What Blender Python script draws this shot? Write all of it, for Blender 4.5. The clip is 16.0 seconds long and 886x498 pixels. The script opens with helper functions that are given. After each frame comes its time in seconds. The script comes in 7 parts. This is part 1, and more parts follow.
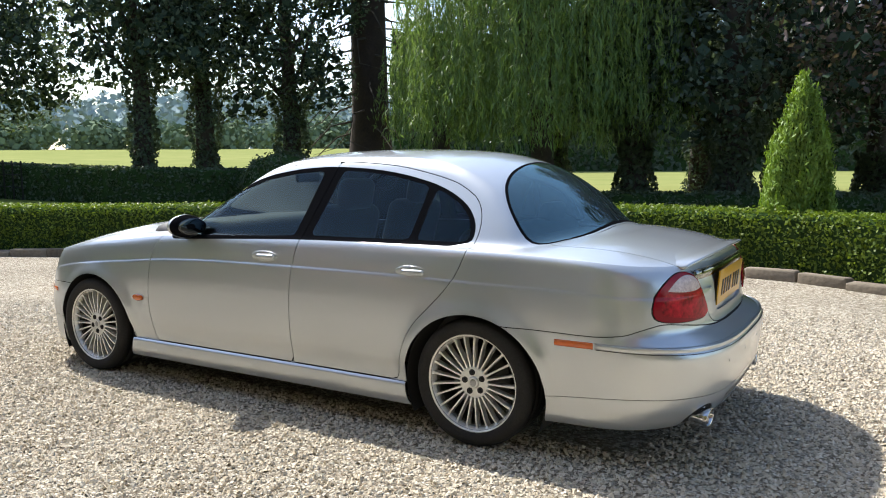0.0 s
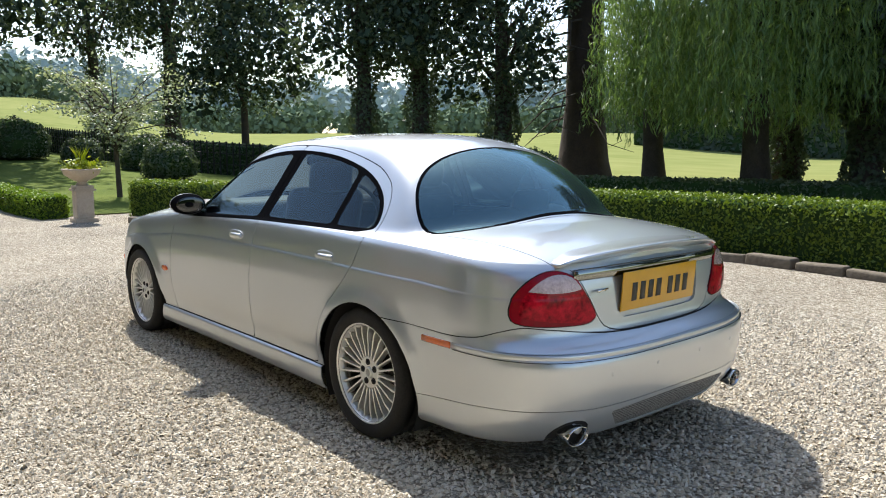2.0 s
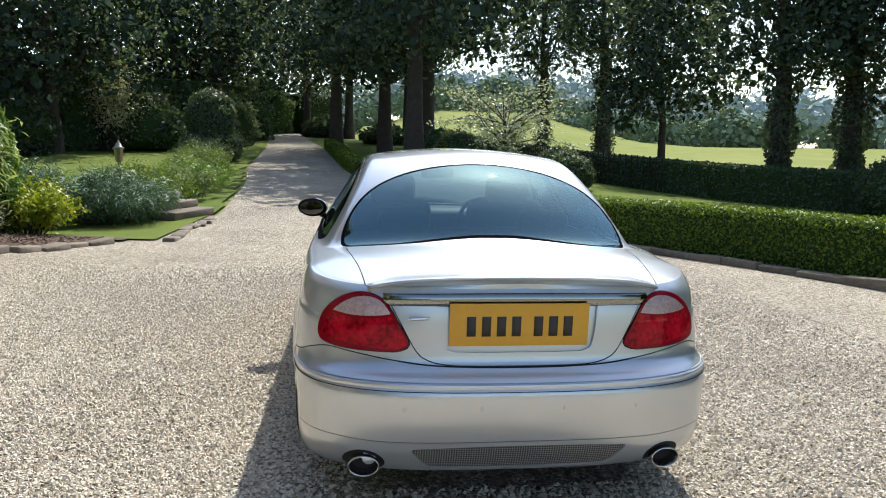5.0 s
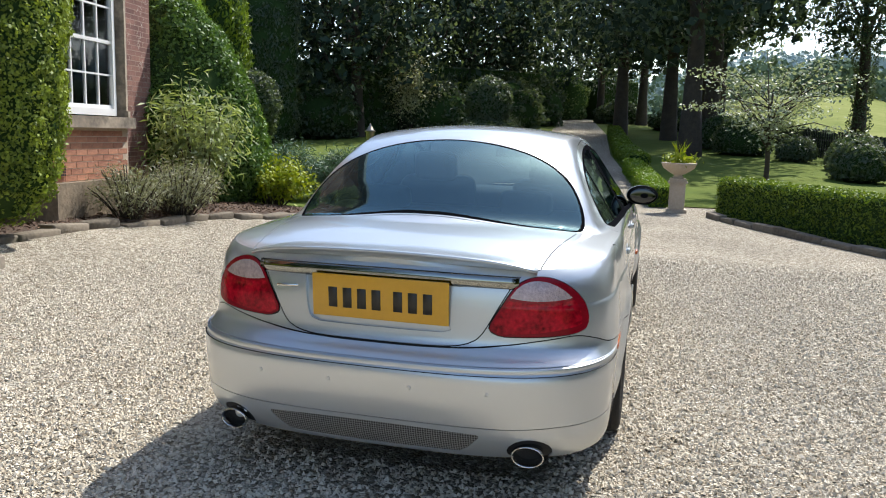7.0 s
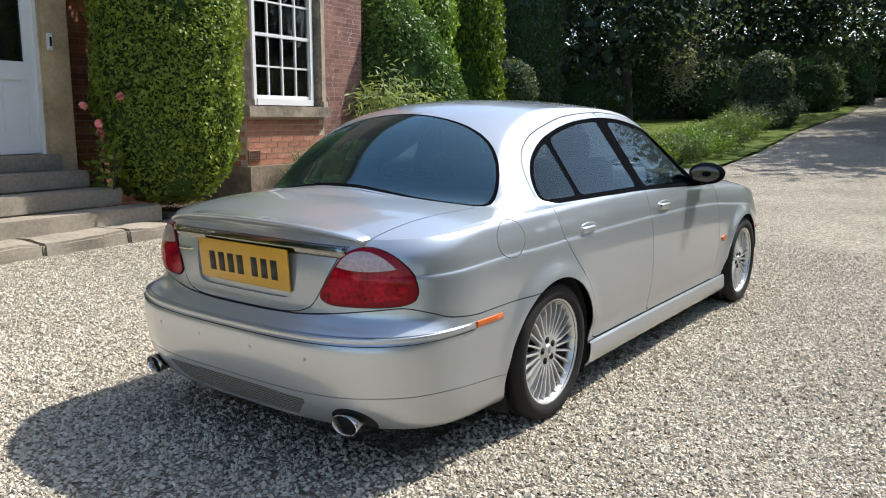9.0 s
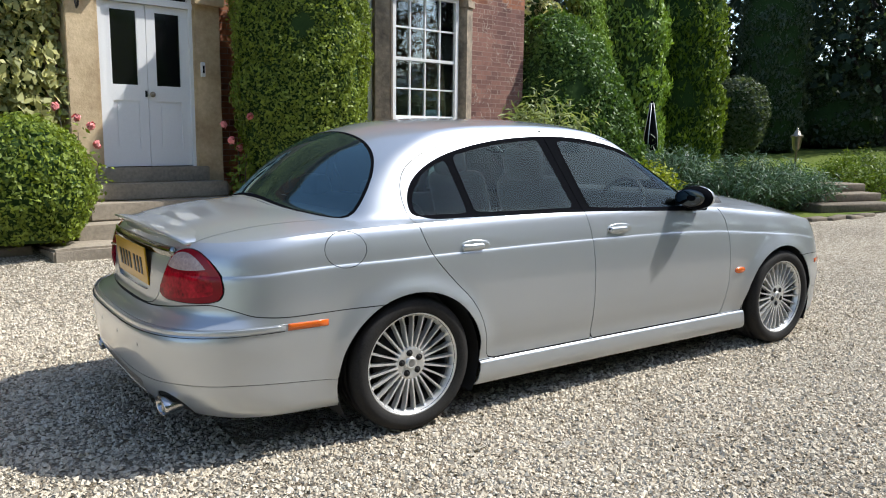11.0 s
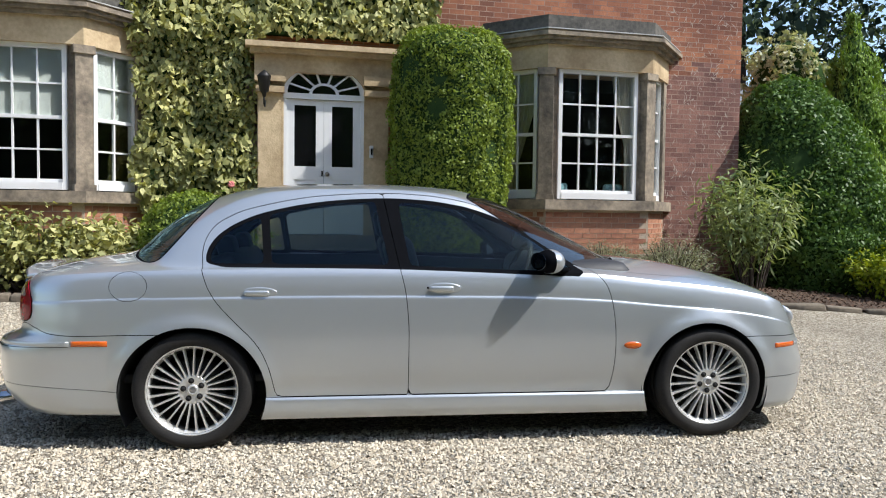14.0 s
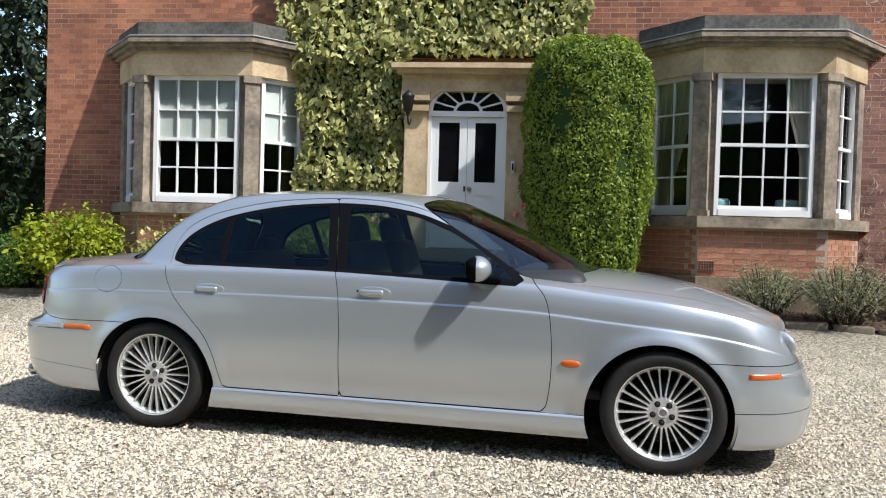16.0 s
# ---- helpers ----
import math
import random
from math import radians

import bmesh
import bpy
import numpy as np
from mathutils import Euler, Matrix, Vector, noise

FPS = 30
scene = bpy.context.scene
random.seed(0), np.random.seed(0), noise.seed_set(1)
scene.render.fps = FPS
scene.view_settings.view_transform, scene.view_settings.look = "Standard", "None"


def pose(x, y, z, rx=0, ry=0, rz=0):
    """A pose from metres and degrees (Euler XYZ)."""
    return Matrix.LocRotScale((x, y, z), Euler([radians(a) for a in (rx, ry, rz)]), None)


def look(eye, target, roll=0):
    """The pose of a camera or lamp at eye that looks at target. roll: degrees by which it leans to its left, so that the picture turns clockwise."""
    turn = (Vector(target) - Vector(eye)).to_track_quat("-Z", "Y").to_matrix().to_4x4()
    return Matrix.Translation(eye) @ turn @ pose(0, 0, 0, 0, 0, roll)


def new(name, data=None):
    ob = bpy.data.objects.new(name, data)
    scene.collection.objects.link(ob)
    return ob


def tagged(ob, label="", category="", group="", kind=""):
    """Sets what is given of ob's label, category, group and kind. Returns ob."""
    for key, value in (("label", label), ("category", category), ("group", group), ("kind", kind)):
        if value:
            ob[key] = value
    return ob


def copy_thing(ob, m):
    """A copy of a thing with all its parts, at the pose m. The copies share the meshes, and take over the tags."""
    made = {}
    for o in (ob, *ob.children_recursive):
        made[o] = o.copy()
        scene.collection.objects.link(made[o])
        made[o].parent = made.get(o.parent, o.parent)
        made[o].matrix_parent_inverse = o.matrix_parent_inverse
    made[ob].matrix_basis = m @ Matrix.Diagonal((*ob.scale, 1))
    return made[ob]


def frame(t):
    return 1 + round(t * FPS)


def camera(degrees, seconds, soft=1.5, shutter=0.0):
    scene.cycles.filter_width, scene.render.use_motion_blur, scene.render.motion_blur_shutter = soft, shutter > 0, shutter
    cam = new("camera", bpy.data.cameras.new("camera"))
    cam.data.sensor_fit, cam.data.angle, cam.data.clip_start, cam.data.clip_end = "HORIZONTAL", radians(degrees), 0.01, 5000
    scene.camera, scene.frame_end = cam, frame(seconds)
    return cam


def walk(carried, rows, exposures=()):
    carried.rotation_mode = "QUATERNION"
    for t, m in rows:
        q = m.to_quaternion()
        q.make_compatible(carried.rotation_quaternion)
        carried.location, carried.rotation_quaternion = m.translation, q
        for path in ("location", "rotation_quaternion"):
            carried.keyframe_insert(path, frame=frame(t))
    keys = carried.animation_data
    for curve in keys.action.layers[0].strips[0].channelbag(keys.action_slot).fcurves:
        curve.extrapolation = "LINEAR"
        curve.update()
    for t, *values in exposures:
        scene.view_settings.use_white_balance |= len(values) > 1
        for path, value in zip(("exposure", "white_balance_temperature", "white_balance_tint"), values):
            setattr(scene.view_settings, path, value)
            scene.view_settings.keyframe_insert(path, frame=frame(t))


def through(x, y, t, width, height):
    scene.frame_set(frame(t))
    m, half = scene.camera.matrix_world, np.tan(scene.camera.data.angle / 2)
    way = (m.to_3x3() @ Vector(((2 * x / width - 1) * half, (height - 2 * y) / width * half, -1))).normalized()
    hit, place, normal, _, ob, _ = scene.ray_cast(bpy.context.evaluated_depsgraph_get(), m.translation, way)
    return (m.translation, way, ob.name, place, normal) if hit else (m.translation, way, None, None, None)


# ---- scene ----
cam = camera(59.2, 16.0, soft=1.05)
PATH = [
    (0, (-3.242, 4.107, 1.396), (-2.217, 2.404, 1.169), -0.6),
    (0.5, (-3.521, 3.897, 1.382), (-2.384, 2.269, 1.148), -0.8),
    (1, (-3.856, 3.604, 1.362), (-2.595, 2.071, 1.119), -0.8),
    (1.5, (-4.203, 3.274, 1.375), (-2.804, 1.861, 1.159), -0.5),
    (2, (-4.422, 2.942, 1.385), (-2.918, 1.65, 1.123), -0.2),
    (2.5, (-4.7, 2.592, 1.396), (-3.083, 1.446, 1.128), 0.1),
    (3, (-4.935, 2.255, 1.403), (-3.198, 1.297, 1.15), 0.3),
    (3.5, (-5.044, 1.904, 1.402), (-3.235, 1.1, 1.117), 0.7),
    (4, (-5.208, 1.471, 1.409), (-3.322, 0.883, 1.102), 0.7),
    (4.2, (-5.265, 1.322, 1.42), (-3.355, 0.798, 1.142), 0.8),
    (6.3, (-5.405, -0.395, 1.404), (-3.438, -0.161, 1.121), 1.4),
    (6.5, (-5.349, -0.542, 1.399), (-3.392, -0.236, 1.123), 1.6),
    (7, (-5.226, -0.979, 1.4), (-3.314, -0.47, 1.11), 1.7),
    (7.5, (-5.064, -1.361, 1.385), (-3.219, -0.66, 1.062), 1.7),
    (8, (-4.884, -1.733, 1.382), (-3.113, -0.857, 1.073), 1.8),
    (8.5, (-4.771, -2.123, 1.374), (-3.078, -1.101, 1.073), 1.8),
    (8.7, (-4.663, -2.285, 1.362), (-3.014, -1.2, 1.045), 1.1),
    (10.8, (-3.46, -3.695, 1.374), (-2.281, -2.105, 1.083), 0.5),
    (11, (-3.328, -3.815, 1.357), (-2.201, -2.188, 1.071), 0.6),
    (11.5, (-2.953, -4.154, 1.36), (-1.958, -2.435, 1.12), 0.4),
    (12, (-2.512, -4.386, 1.336), (-1.668, -2.588, 1.1), 0.3),
    (12.5, (-2.089, -4.681, 1.303), (-1.415, -2.808, 1.11), 0.4),
    (13, (-1.646, -4.897, 1.275), (-1.074, -2.986, 1.13), 0.5),
    (13.5, (-1.173, -4.986, 1.287), (-0.756, -3.033, 1.188), 0.7),
    (14, (-0.66, -5.138, 1.274), (-0.406, -3.156, 1.185), 0.7),
    (14.5, (-0.171, -5.149, 1.217), (-0.084, -3.151, 1.166), 0.7),
    (15, (0.317, -5.153, 1.224), (0.234, -3.155, 1.167), 1.0),
    (15.5, (0.794, -5.077, 1.221), (0.524, -3.096, 1.198), 1.2),
    (16, (1.238, -4.976, 1.213), (0.785, -3.028, 1.167), 1.6),
]
walk(cam, [(t, look(eye, target, roll)) for t, eye, target, roll in PATH],
     [(0, 1.08, 6480, 10), (2, 1.0, 6450, 10), (4, 0.92, 6420, 10), (6.5, 0.84, 6400, 10), (8.5, 0.80, 6350, 10), (11, 0.66, 6280, 10), (13, 0.62, 6250, 10), (16, 0.61, 6250, 10)])

# ---- world, sun and exposure ----
SUN_FROM = Vector((0.75, -0.28, 1.0)).normalized()
world = bpy.data.worlds.new("sky")
scene.world = world
world.use_nodes = True
_w = world.node_tree.nodes
_sky = _w.new("ShaderNodeTexSky")
_sky.sky_type, _sky.sun_disc = "NISHITA", False
_sky.sun_elevation = math.asin(SUN_FROM.z)
_sky.sun_rotation = math.atan2(SUN_FROM.x, SUN_FROM.y)
_sky.dust_density, _sky.air_density = 1.2, 1.0
world.node_tree.links.new(_sky.outputs[0], _w["Background"].inputs[0])
_w["Background"].inputs[1].default_value = 0.15
sun = new("sun", bpy.data.lights.new("sun", "SUN"))
sun.data.energy, sun.data.angle, sun.data.color = 4.1, radians(0.6), (1.0, 0.965, 0.90)
sun.matrix_world = look(SUN_FROM * 60, (0, 0, 0))


# ---- helpers ----
def part(name, bm, material, parent=None, label=""):
    """Links a bmesh as one mesh object, under a thing or a part when one is given."""
    me = bpy.data.meshes.new(name)
    bm.to_mesh(me)
    bm.free()
    me.materials.append(material)
    ob = new(name, me)
    ob.parent = parent
    if label:
        ob["label"] = label
    return ob


def mesh_part(name, verts, faces, material, parent=None, label="", flat=False):
    """The same from arrays of points and of faces that all have as many corners."""
    verts, faces = np.asarray(verts, np.float32), np.asarray(faces, np.int32)
    me = bpy.data.meshes.new(name)
    n, k = faces.shape
    me.vertices.add(len(verts))
    me.vertices.foreach_set("co", verts.ravel())
    me.loops.add(n * k)
    me.loops.foreach_set("vertex_index", faces.ravel())
    me.polygons.add(n)
    me.polygons.foreach_set("loop_start", np.arange(0, n * k, k, dtype=np.int32))
    me.polygons.foreach_set("loop_total", np.full(n, k, np.int32))
    me.update(calc_edges=True)
    if flat:
        me.shade_flat()
    me.materials.append(material)
    ob = new(name, me)
    ob.parent = parent
    if label:
        ob["label"] = label
    return ob


def box(bm, x0, x1, y0, y1, z0, z1, m=None):
    """Adds a box to a bmesh."""
    vs = [bm.verts.new((x, y, z)) for x in (x0, x1) for y in (y0, y1) for z in (z0, z1)]
    if m is not None:
        for v in vs:
            v.co = m @ v.co
    fs = [bm.faces.new([vs[i] for i in f]) for f in ((0, 1, 3, 2), (4, 6, 7, 5), (0, 4, 5, 1), (2, 3, 7, 6), (0, 2, 6, 4), (1, 5, 7, 3))]
    return fs


def boxes(*dims, m=None, bevel=0.0):
    bm = bmesh.new()
    for d in dims:
        box(bm, *d, m=m)
    if bevel:
        bmesh.ops.bevel(bm, geom=bm.edges[:], offset=bevel, segments=2, affect="EDGES")
    return bm


def structure(name, ob_or_bm, material=None, label=""):
    ob = part(name, ob_or_bm, material) if material else ob_or_bm
    return tagged(ob, label or name.replace("_", " "), name.split("_")[0], "", "structure")


def ribbon(path, half, up=(0, 0, 1), close=False):
    """A rounded strip along a path of points: a bmesh tube of oval section."""
    bm = bmesh.new()
    path = [Vector(p) for p in path]
    n, rings = len(path), []
    for i, p in enumerate(path):
        d = (path[(i + 1) % n] - path[i - 1]) if close else (path[min(i + 1, n - 1)] - path[max(i - 1, 0)])
        d.normalize()
        u = Vector(up) - d * d.dot(Vector(up))
        u.normalize()
        s = d.cross(u)
        rings.append([bm.verts.new(p + u * half[0] * math.cos(a) + s * half[1] * math.sin(a)) for a in np.linspace(0, 2 * math.pi, 9)[:-1]])
    for a, b in zip(rings, rings[1:] + (rings[:1] if close else [])):
        for i in range(8):
            bm.faces.new((a[i], a[(i + 1) % 8], b[(i + 1) % 8], b[i]))
    if not close:
        bm.faces.new(rings[0][::-1]), bm.faces.new(rings[-1])
    bmesh.ops.recalc_face_normals(bm, faces=bm.faces)
    for f in bm.faces:
        f.smooth = True
    return bm


def lathe(profile, n=64, axis="y"):
    """A body of revolution from (radius, along) pairs."""
    bm = bmesh.new()
    rings = []
    for r, a in profile:
        ring = []
        for t in np.linspace(0, 2 * math.pi, n + 1)[:-1]:
            c, s = r * math.cos(t), r * math.sin(t)
            ring.append(bm.verts.new((c, a, s) if axis == "y" else ((c, s, a) if axis == "z" else (a, c, s))))
        rings.append(ring)
    for a, b in zip(rings, rings[1:]):
        for i in range(n):
            bm.faces.new((a[i], a[(i + 1) % n], b[(i + 1) % n], b[i]))
    bmesh.ops.remove_doubles(bm, verts=bm.verts, dist=1e-5)
    bmesh.ops.recalc_face_normals(bm, faces=bm.faces)
    for f in bm.faces:
        f.smooth = True
    return bm


def rounded_box(sx, sy, sz, r, seg=3):
    bm = bmesh.new()
    bmesh.ops.create_cube(bm, size=1)
    for v in bm.verts:
        v.co = Vector((v.co.x * sx, v.co.y * sy, v.co.z * sz))
    bmesh.ops.bevel(bm, geom=bm.edges[:], offset=r, segments=seg, profile=0.5, affect="EDGES")
    for f in bm.faces:
        f.smooth = True
    return bm


def ellipsoid(rx, ry, rz, seg=32):
    bm = bmesh.new()
    bmesh.ops.create_uvsphere(bm, u_segments=seg, v_segments=seg // 2, radius=1)
    for v in bm.verts:
        v.co = Vector((v.co.x * rx, v.co.y * ry, v.co.z * rz))
    for f in bm.faces:
        f.smooth = True
    return bm


def moved(bm, m):
    bm.transform(m)
    return bm


# ---- materials ----
M = {}


def mat(name, color, rough=0.6, metal=0.0, vary=0.15, scale=6.0, fine=60.0, bump=0.0, bump_scale=80.0, other=None, coat=0.0, spec=0.5, island=0.0, objrand=0.0, stain=None):
    """A surface with colour varied at two scales, fine relief, and per-piece variation."""
    m = bpy.data.materials.new(name)
    m.use_nodes = True
    nt = m.node_tree
    N, L = nt.nodes, nt.links
    p = N["Principled BSDF"]
    p.inputs["Roughness"].default_value, p.inputs["Metallic"].default_value = rough, metal
    p.inputs["Coat Weight"].default_value, p.inputs["Coat Roughness"].default_value = coat, 0.03
    p.inputs["Specular IOR Level"].default_value = spec
    tc = N.new("ShaderNodeTexCoord")
    fac = None
    big, small = N.new("ShaderNodeTexNoise"), N.new("ShaderNodeTexNoise")
    big.inputs["Scale"].default_value, small.inputs["Scale"].default_value = scale, fine
    big.inputs["Detail"].default_value = 5
    L.new(tc.outputs["Object"], big.inputs["Vector"]), L.new(tc.outputs["Object"], small.inputs["Vector"])
    add = N.new("ShaderNodeMath")
    add.operation = "ADD"
    L.new(big.outputs["Fac"], add.inputs[0]), L.new(small.outputs["Fac"], add.inputs[1])
    last = add.outputs[0]
    if island or objrand:
        src = N.new("ShaderNodeNewGeometry").outputs["Random Per Island"] if island else N.new("ShaderNodeObjectInfo").outputs["Random"]
        mul = N.new("ShaderNodeMath")
        mul.operation = "MULTIPLY_ADD"
        mul.inputs[1].default_value = island or objrand
        L.new(src, mul.inputs[0]), L.new(last, mul.inputs[2])
        last = mul.outputs[0]
    mid = 1.0 + (island + objrand) / 2
    ramp = N.new("ShaderNodeMapRange")
    ramp.inputs["From Min"].default_value, ramp.inputs["From Max"].default_value = mid - 0.45 - (island + objrand) / 2, mid + 0.45 + (island + objrand) / 2
    L.new(last, ramp.inputs["Value"])
    mix = N.new("ShaderNodeMix")
    mix.data_type = "RGBA"
    c = np.array(color)
    lo, hi = (c * (1 - vary), c * (1 + vary)) if other is None else (c, np.array(other))
    mix.inputs["A"].default_value, mix.inputs["B"].default_value = (*np.clip(lo, 0, 1), 1), (*np.clip(hi, 0, 1), 1)
    L.new(ramp.outputs[0], mix.inputs["Factor"])
    color_out = mix.outputs["Result"]
    if stain:
        sn, sr, sm = N.new("ShaderNodeTexNoise"), N.new("ShaderNodeValToRGB"), N.new("ShaderNodeMix")
        sn.inputs["Scale"].default_value, sn.inputs["Detail"].default_value, sn.inputs["Roughness"].default_value = stain[0], 8, 0.65
        sr.color_ramp.elements[0].position, sr.color_ramp.elements[1].position = 0.36, 0.60
        sr.color_ramp.elements[0].color, sr.color_ramp.elements[1].color = (*stain[1], 1), (1, 1, 1, 1)
        sm.data_type, sm.blend_type = "RGBA", "MULTIPLY"
        sm.inputs["Factor"].default_value = 1.0
        L.new(tc.outputs["Object"], sn.inputs["Vector"]), L.new(sn.outputs["Fac"], sr.inputs[0])
        L.new(color_out, sm.inputs["A"]), L.new(sr.outputs[0], sm.inputs["B"])
        color_out = sm.outputs["Result"]
    L.new(color_out, p.inputs["Base Color"])
    if bump:
        bn, bu = N.new("ShaderNodeTexNoise"), N.new("ShaderNodeBump")
        bn.inputs["Scale"].default_value, bn.inputs["Detail"].default_value = bump_scale, 6
        bu.inputs["Strength"].default_value, bu.inputs["Distance"].default_value = bump, 0.01
        L.new(tc.outputs["Object"], bn.inputs["Vector"]), L.new(bn.outputs["Fac"], bu.inputs["Height"]), L.new(bu.outputs[0], p.inputs["Normal"])
    M[name] = m
    return m


def leaf_mat(name, color, other, rough=0.5, through=0.35, island=1.0):
    """Leaves: colour by leaf, part of the light passing through."""
    m = mat(name, color, 0.5, other=other, scale=1.5, fine=9.0, island=island, spec=0.28)
    nt = m.node_tree
    N, L = nt.nodes, nt.links
    p, out = N["Principled BSDF"], N["Material Output"]
    tr, mx = N.new("ShaderNodeBsdfTranslucent"), N.new("ShaderNodeMixShader")
    src = p.inputs["Base Color"].links[0].from_socket
    gain = N.new("ShaderNodeMix")
    gain.data_type, gain.blend_type = "RGBA", "MULTIPLY"
    gain.inputs["Factor"].default_value = 1.0
    gain.inputs["B"].default_value = (1.0, 1.0, 0.45, 1)
    L.new(src, gain.inputs["A"]), L.new(gain.outputs["Result"], tr.inputs["Color"])
    mx.inputs[0].default_value = through
    L.new(p.outputs[0], mx.inputs[1]), L.new(tr.outputs[0], mx.inputs[2]), L.new(mx.outputs[0], out.inputs["Surface"])
    return m


def glass_mat(name, tint, gloss_color=(1, 1, 1), ior=1.5, sky_film=0.0):
    """Thin pane: see-through by its tint, mirror gloss by Fresnel."""
    m = bpy.data.materials.new(name)
    m.use_nodes = True
    nt = m.node_tree
    N, L = nt.nodes, nt.links
    N.remove(N["Principled BSDF"])
    tr, gl, fr, mx = N.new("ShaderNodeBsdfTransparent"), N.new("ShaderNodeBsdfGlossy"), N.new("ShaderNodeFresnel"), N.new("ShaderNodeMixShader")
    tr.inputs[0].default_value, gl.inputs[0].default_value = (*tint, 1), (*gloss_color, 1)
    gl.inputs["Roughness"].default_value, fr.inputs[0].default_value = 0.015, ior
    L.new(fr.outputs[0], mx.inputs[0]), L.new(tr.outputs[0], mx.inputs[1]), L.new(gl.outputs[0], mx.inputs[2])
    last = mx
    # a little teal diffuse mixed in, painting the sky's reflection on the pane
    if sky_film:
        film, dm = N.new("ShaderNodeBsdfDiffuse"), N.new("ShaderNodeMixShader")
        film.inputs[0].default_value, dm.inputs[0].default_value = (0.36, 0.52, 0.60, 1), sky_film
        L.new(mx.outputs[0], dm.inputs[1]), L.new(film.outputs[0], dm.inputs[2])
        last = dm
    L.new(last.outputs[0], N["Material Output"].inputs["Surface"])
    M[name] = m
    return m


# car
mat("paint", (0.49, 0.52, 0.54), 0.30, 0.62, vary=0.03, scale=2.0, fine=900.0, coat=1.0)
M["paint"].node_tree.nodes["Principled BSDF"].inputs["Roughness"].default_value = 0.31
mat("paint_shade", (0.40, 0.42, 0.44), 0.35, 0.6, vary=0.03, coat=0.6)
mat("alloy", (0.68, 0.68, 0.66), 0.34, 0.55, vary=0.06, scale=12)
mat("alloy_dark", (0.32, 0.32, 0.32), 0.35, 0.8)
mat("dark_metal", (0.06, 0.06, 0.06), 0.45, 0.7)
mat("disc", (0.05, 0.048, 0.046), 0.5, 0.6, fine=200)
mat("tyre", (0.020, 0.019, 0.018), 0.75, 0, vary=0.4, spec=0.25, scale=8, fine=120, bump=0.15, bump_scale=150)
mat("black_trim", (0.0065, 0.007, 0.0085), 0.6, vary=0.1, spec=0.0)
mat("black_gloss", (0.012, 0.012, 0.013), 0.12, vary=0.1, coat=0.5)
mat("under", (0.012, 0.012, 0.012), 0.9)
mat("chrome", (0.55, 0.55, 0.55), 0.18, 1.0, vary=0.02)
# chrome darkened so that the colour holds the dark surroundings it mirrors
mat("chrome_dark_reflection", (0.26, 0.27, 0.26), 0.07, 1.0, vary=0.05)
mat("mirror", (0.06, 0.065, 0.07), 0.03, 1.0, vary=0.01)
mat("amber", (0.56, 0.105, 0.008), 0.22, vary=0.08, coat=0.8)
mat("lens_red", (0.33, 0.004, 0.014), 0.08, vary=0.9, scale=14, fine=60, spec=0.22)
mat("lens_dark", (0.22, 0.004, 0.012), 0.12, vary=0.1, spec=0.25)
mat("lens_clear", (0.46, 0.35, 0.35), 0.14, 0.35, vary=0.35, scale=24, fine=90, coat=0.4, bump=0.4, bump_scale=160)
mat("lens_front", (0.50, 0.52, 0.54), 0.10, 0.4, vary=0.2, scale=20, coat=1.0)
mat("plate", (0.60, 0.31, 0.008), 0.35, vary=0.05, coat=0.4)
mat("plate_ink", (0.015, 0.013, 0.01), 0.4)
mat("grille", (0.11, 0.11, 0.108), 0.5, 0.1, vary=0.6, scale=30, fine=260, bump=0.9, bump_scale=230)
_g = M["grille"].node_tree
_v = _g.nodes.new("ShaderNodeTexVoronoi")
_v.voronoi_dimensions = "2D"
_v.inputs["Scale"].default_value, _v.inputs["Randomness"].default_value = 105, 0.0
_a, _b = _g.nodes.new("ShaderNodeSeparateXYZ"), _g.nodes.new("ShaderNodeCombineXYZ")
_g.links.new(_a.outputs["Y"], _b.inputs["X"]), _g.links.new(_a.outputs["Z"], _b.inputs["Y"])
_r = _g.nodes.new("ShaderNodeValToRGB")
_r.color_ramp.elements[0].position, _r.color_ramp.elements[1].position = 0.34, 0.46
_r.color_ramp.elements[0].color, _r.color_ramp.elements[1].color = (0.015, 0.015, 0.015, 1), (0.30, 0.30, 0.29, 1)
_g.links.new(_g.nodes["Texture Coordinate"].outputs["Object"], _a.inputs[0]), _g.links.new(_b.outputs[0], _v.inputs["Vector"])
_g.links.new(_v.outputs["Distance"], _r.inputs[0])
_g.links.new(_r.outputs[0], _g.nodes["Principled BSDF"].inputs["Base Color"])
mat("interior", (0.020, 0.021, 0.024), 0.6, vary=0.2)
mat("seat", (0.034, 0.033, 0.034), 0.5, vary=0.2, scale=5, bump=0.1)
mat("shelf", (0.16, 0.165, 0.17), 0.8, vary=0.1)
glass_mat("glass", (0.52, 0.60, 0.59), (0.46, 0.61, 0.68), ior=1.5)
glass_mat("glass_rear", (0.40, 0.52, 0.53), (0.52, 0.82, 0.88), ior=2.5, sky_film=0.03)
glass_mat("glass_front", (0.62, 0.70, 0.68), ior=1.7)
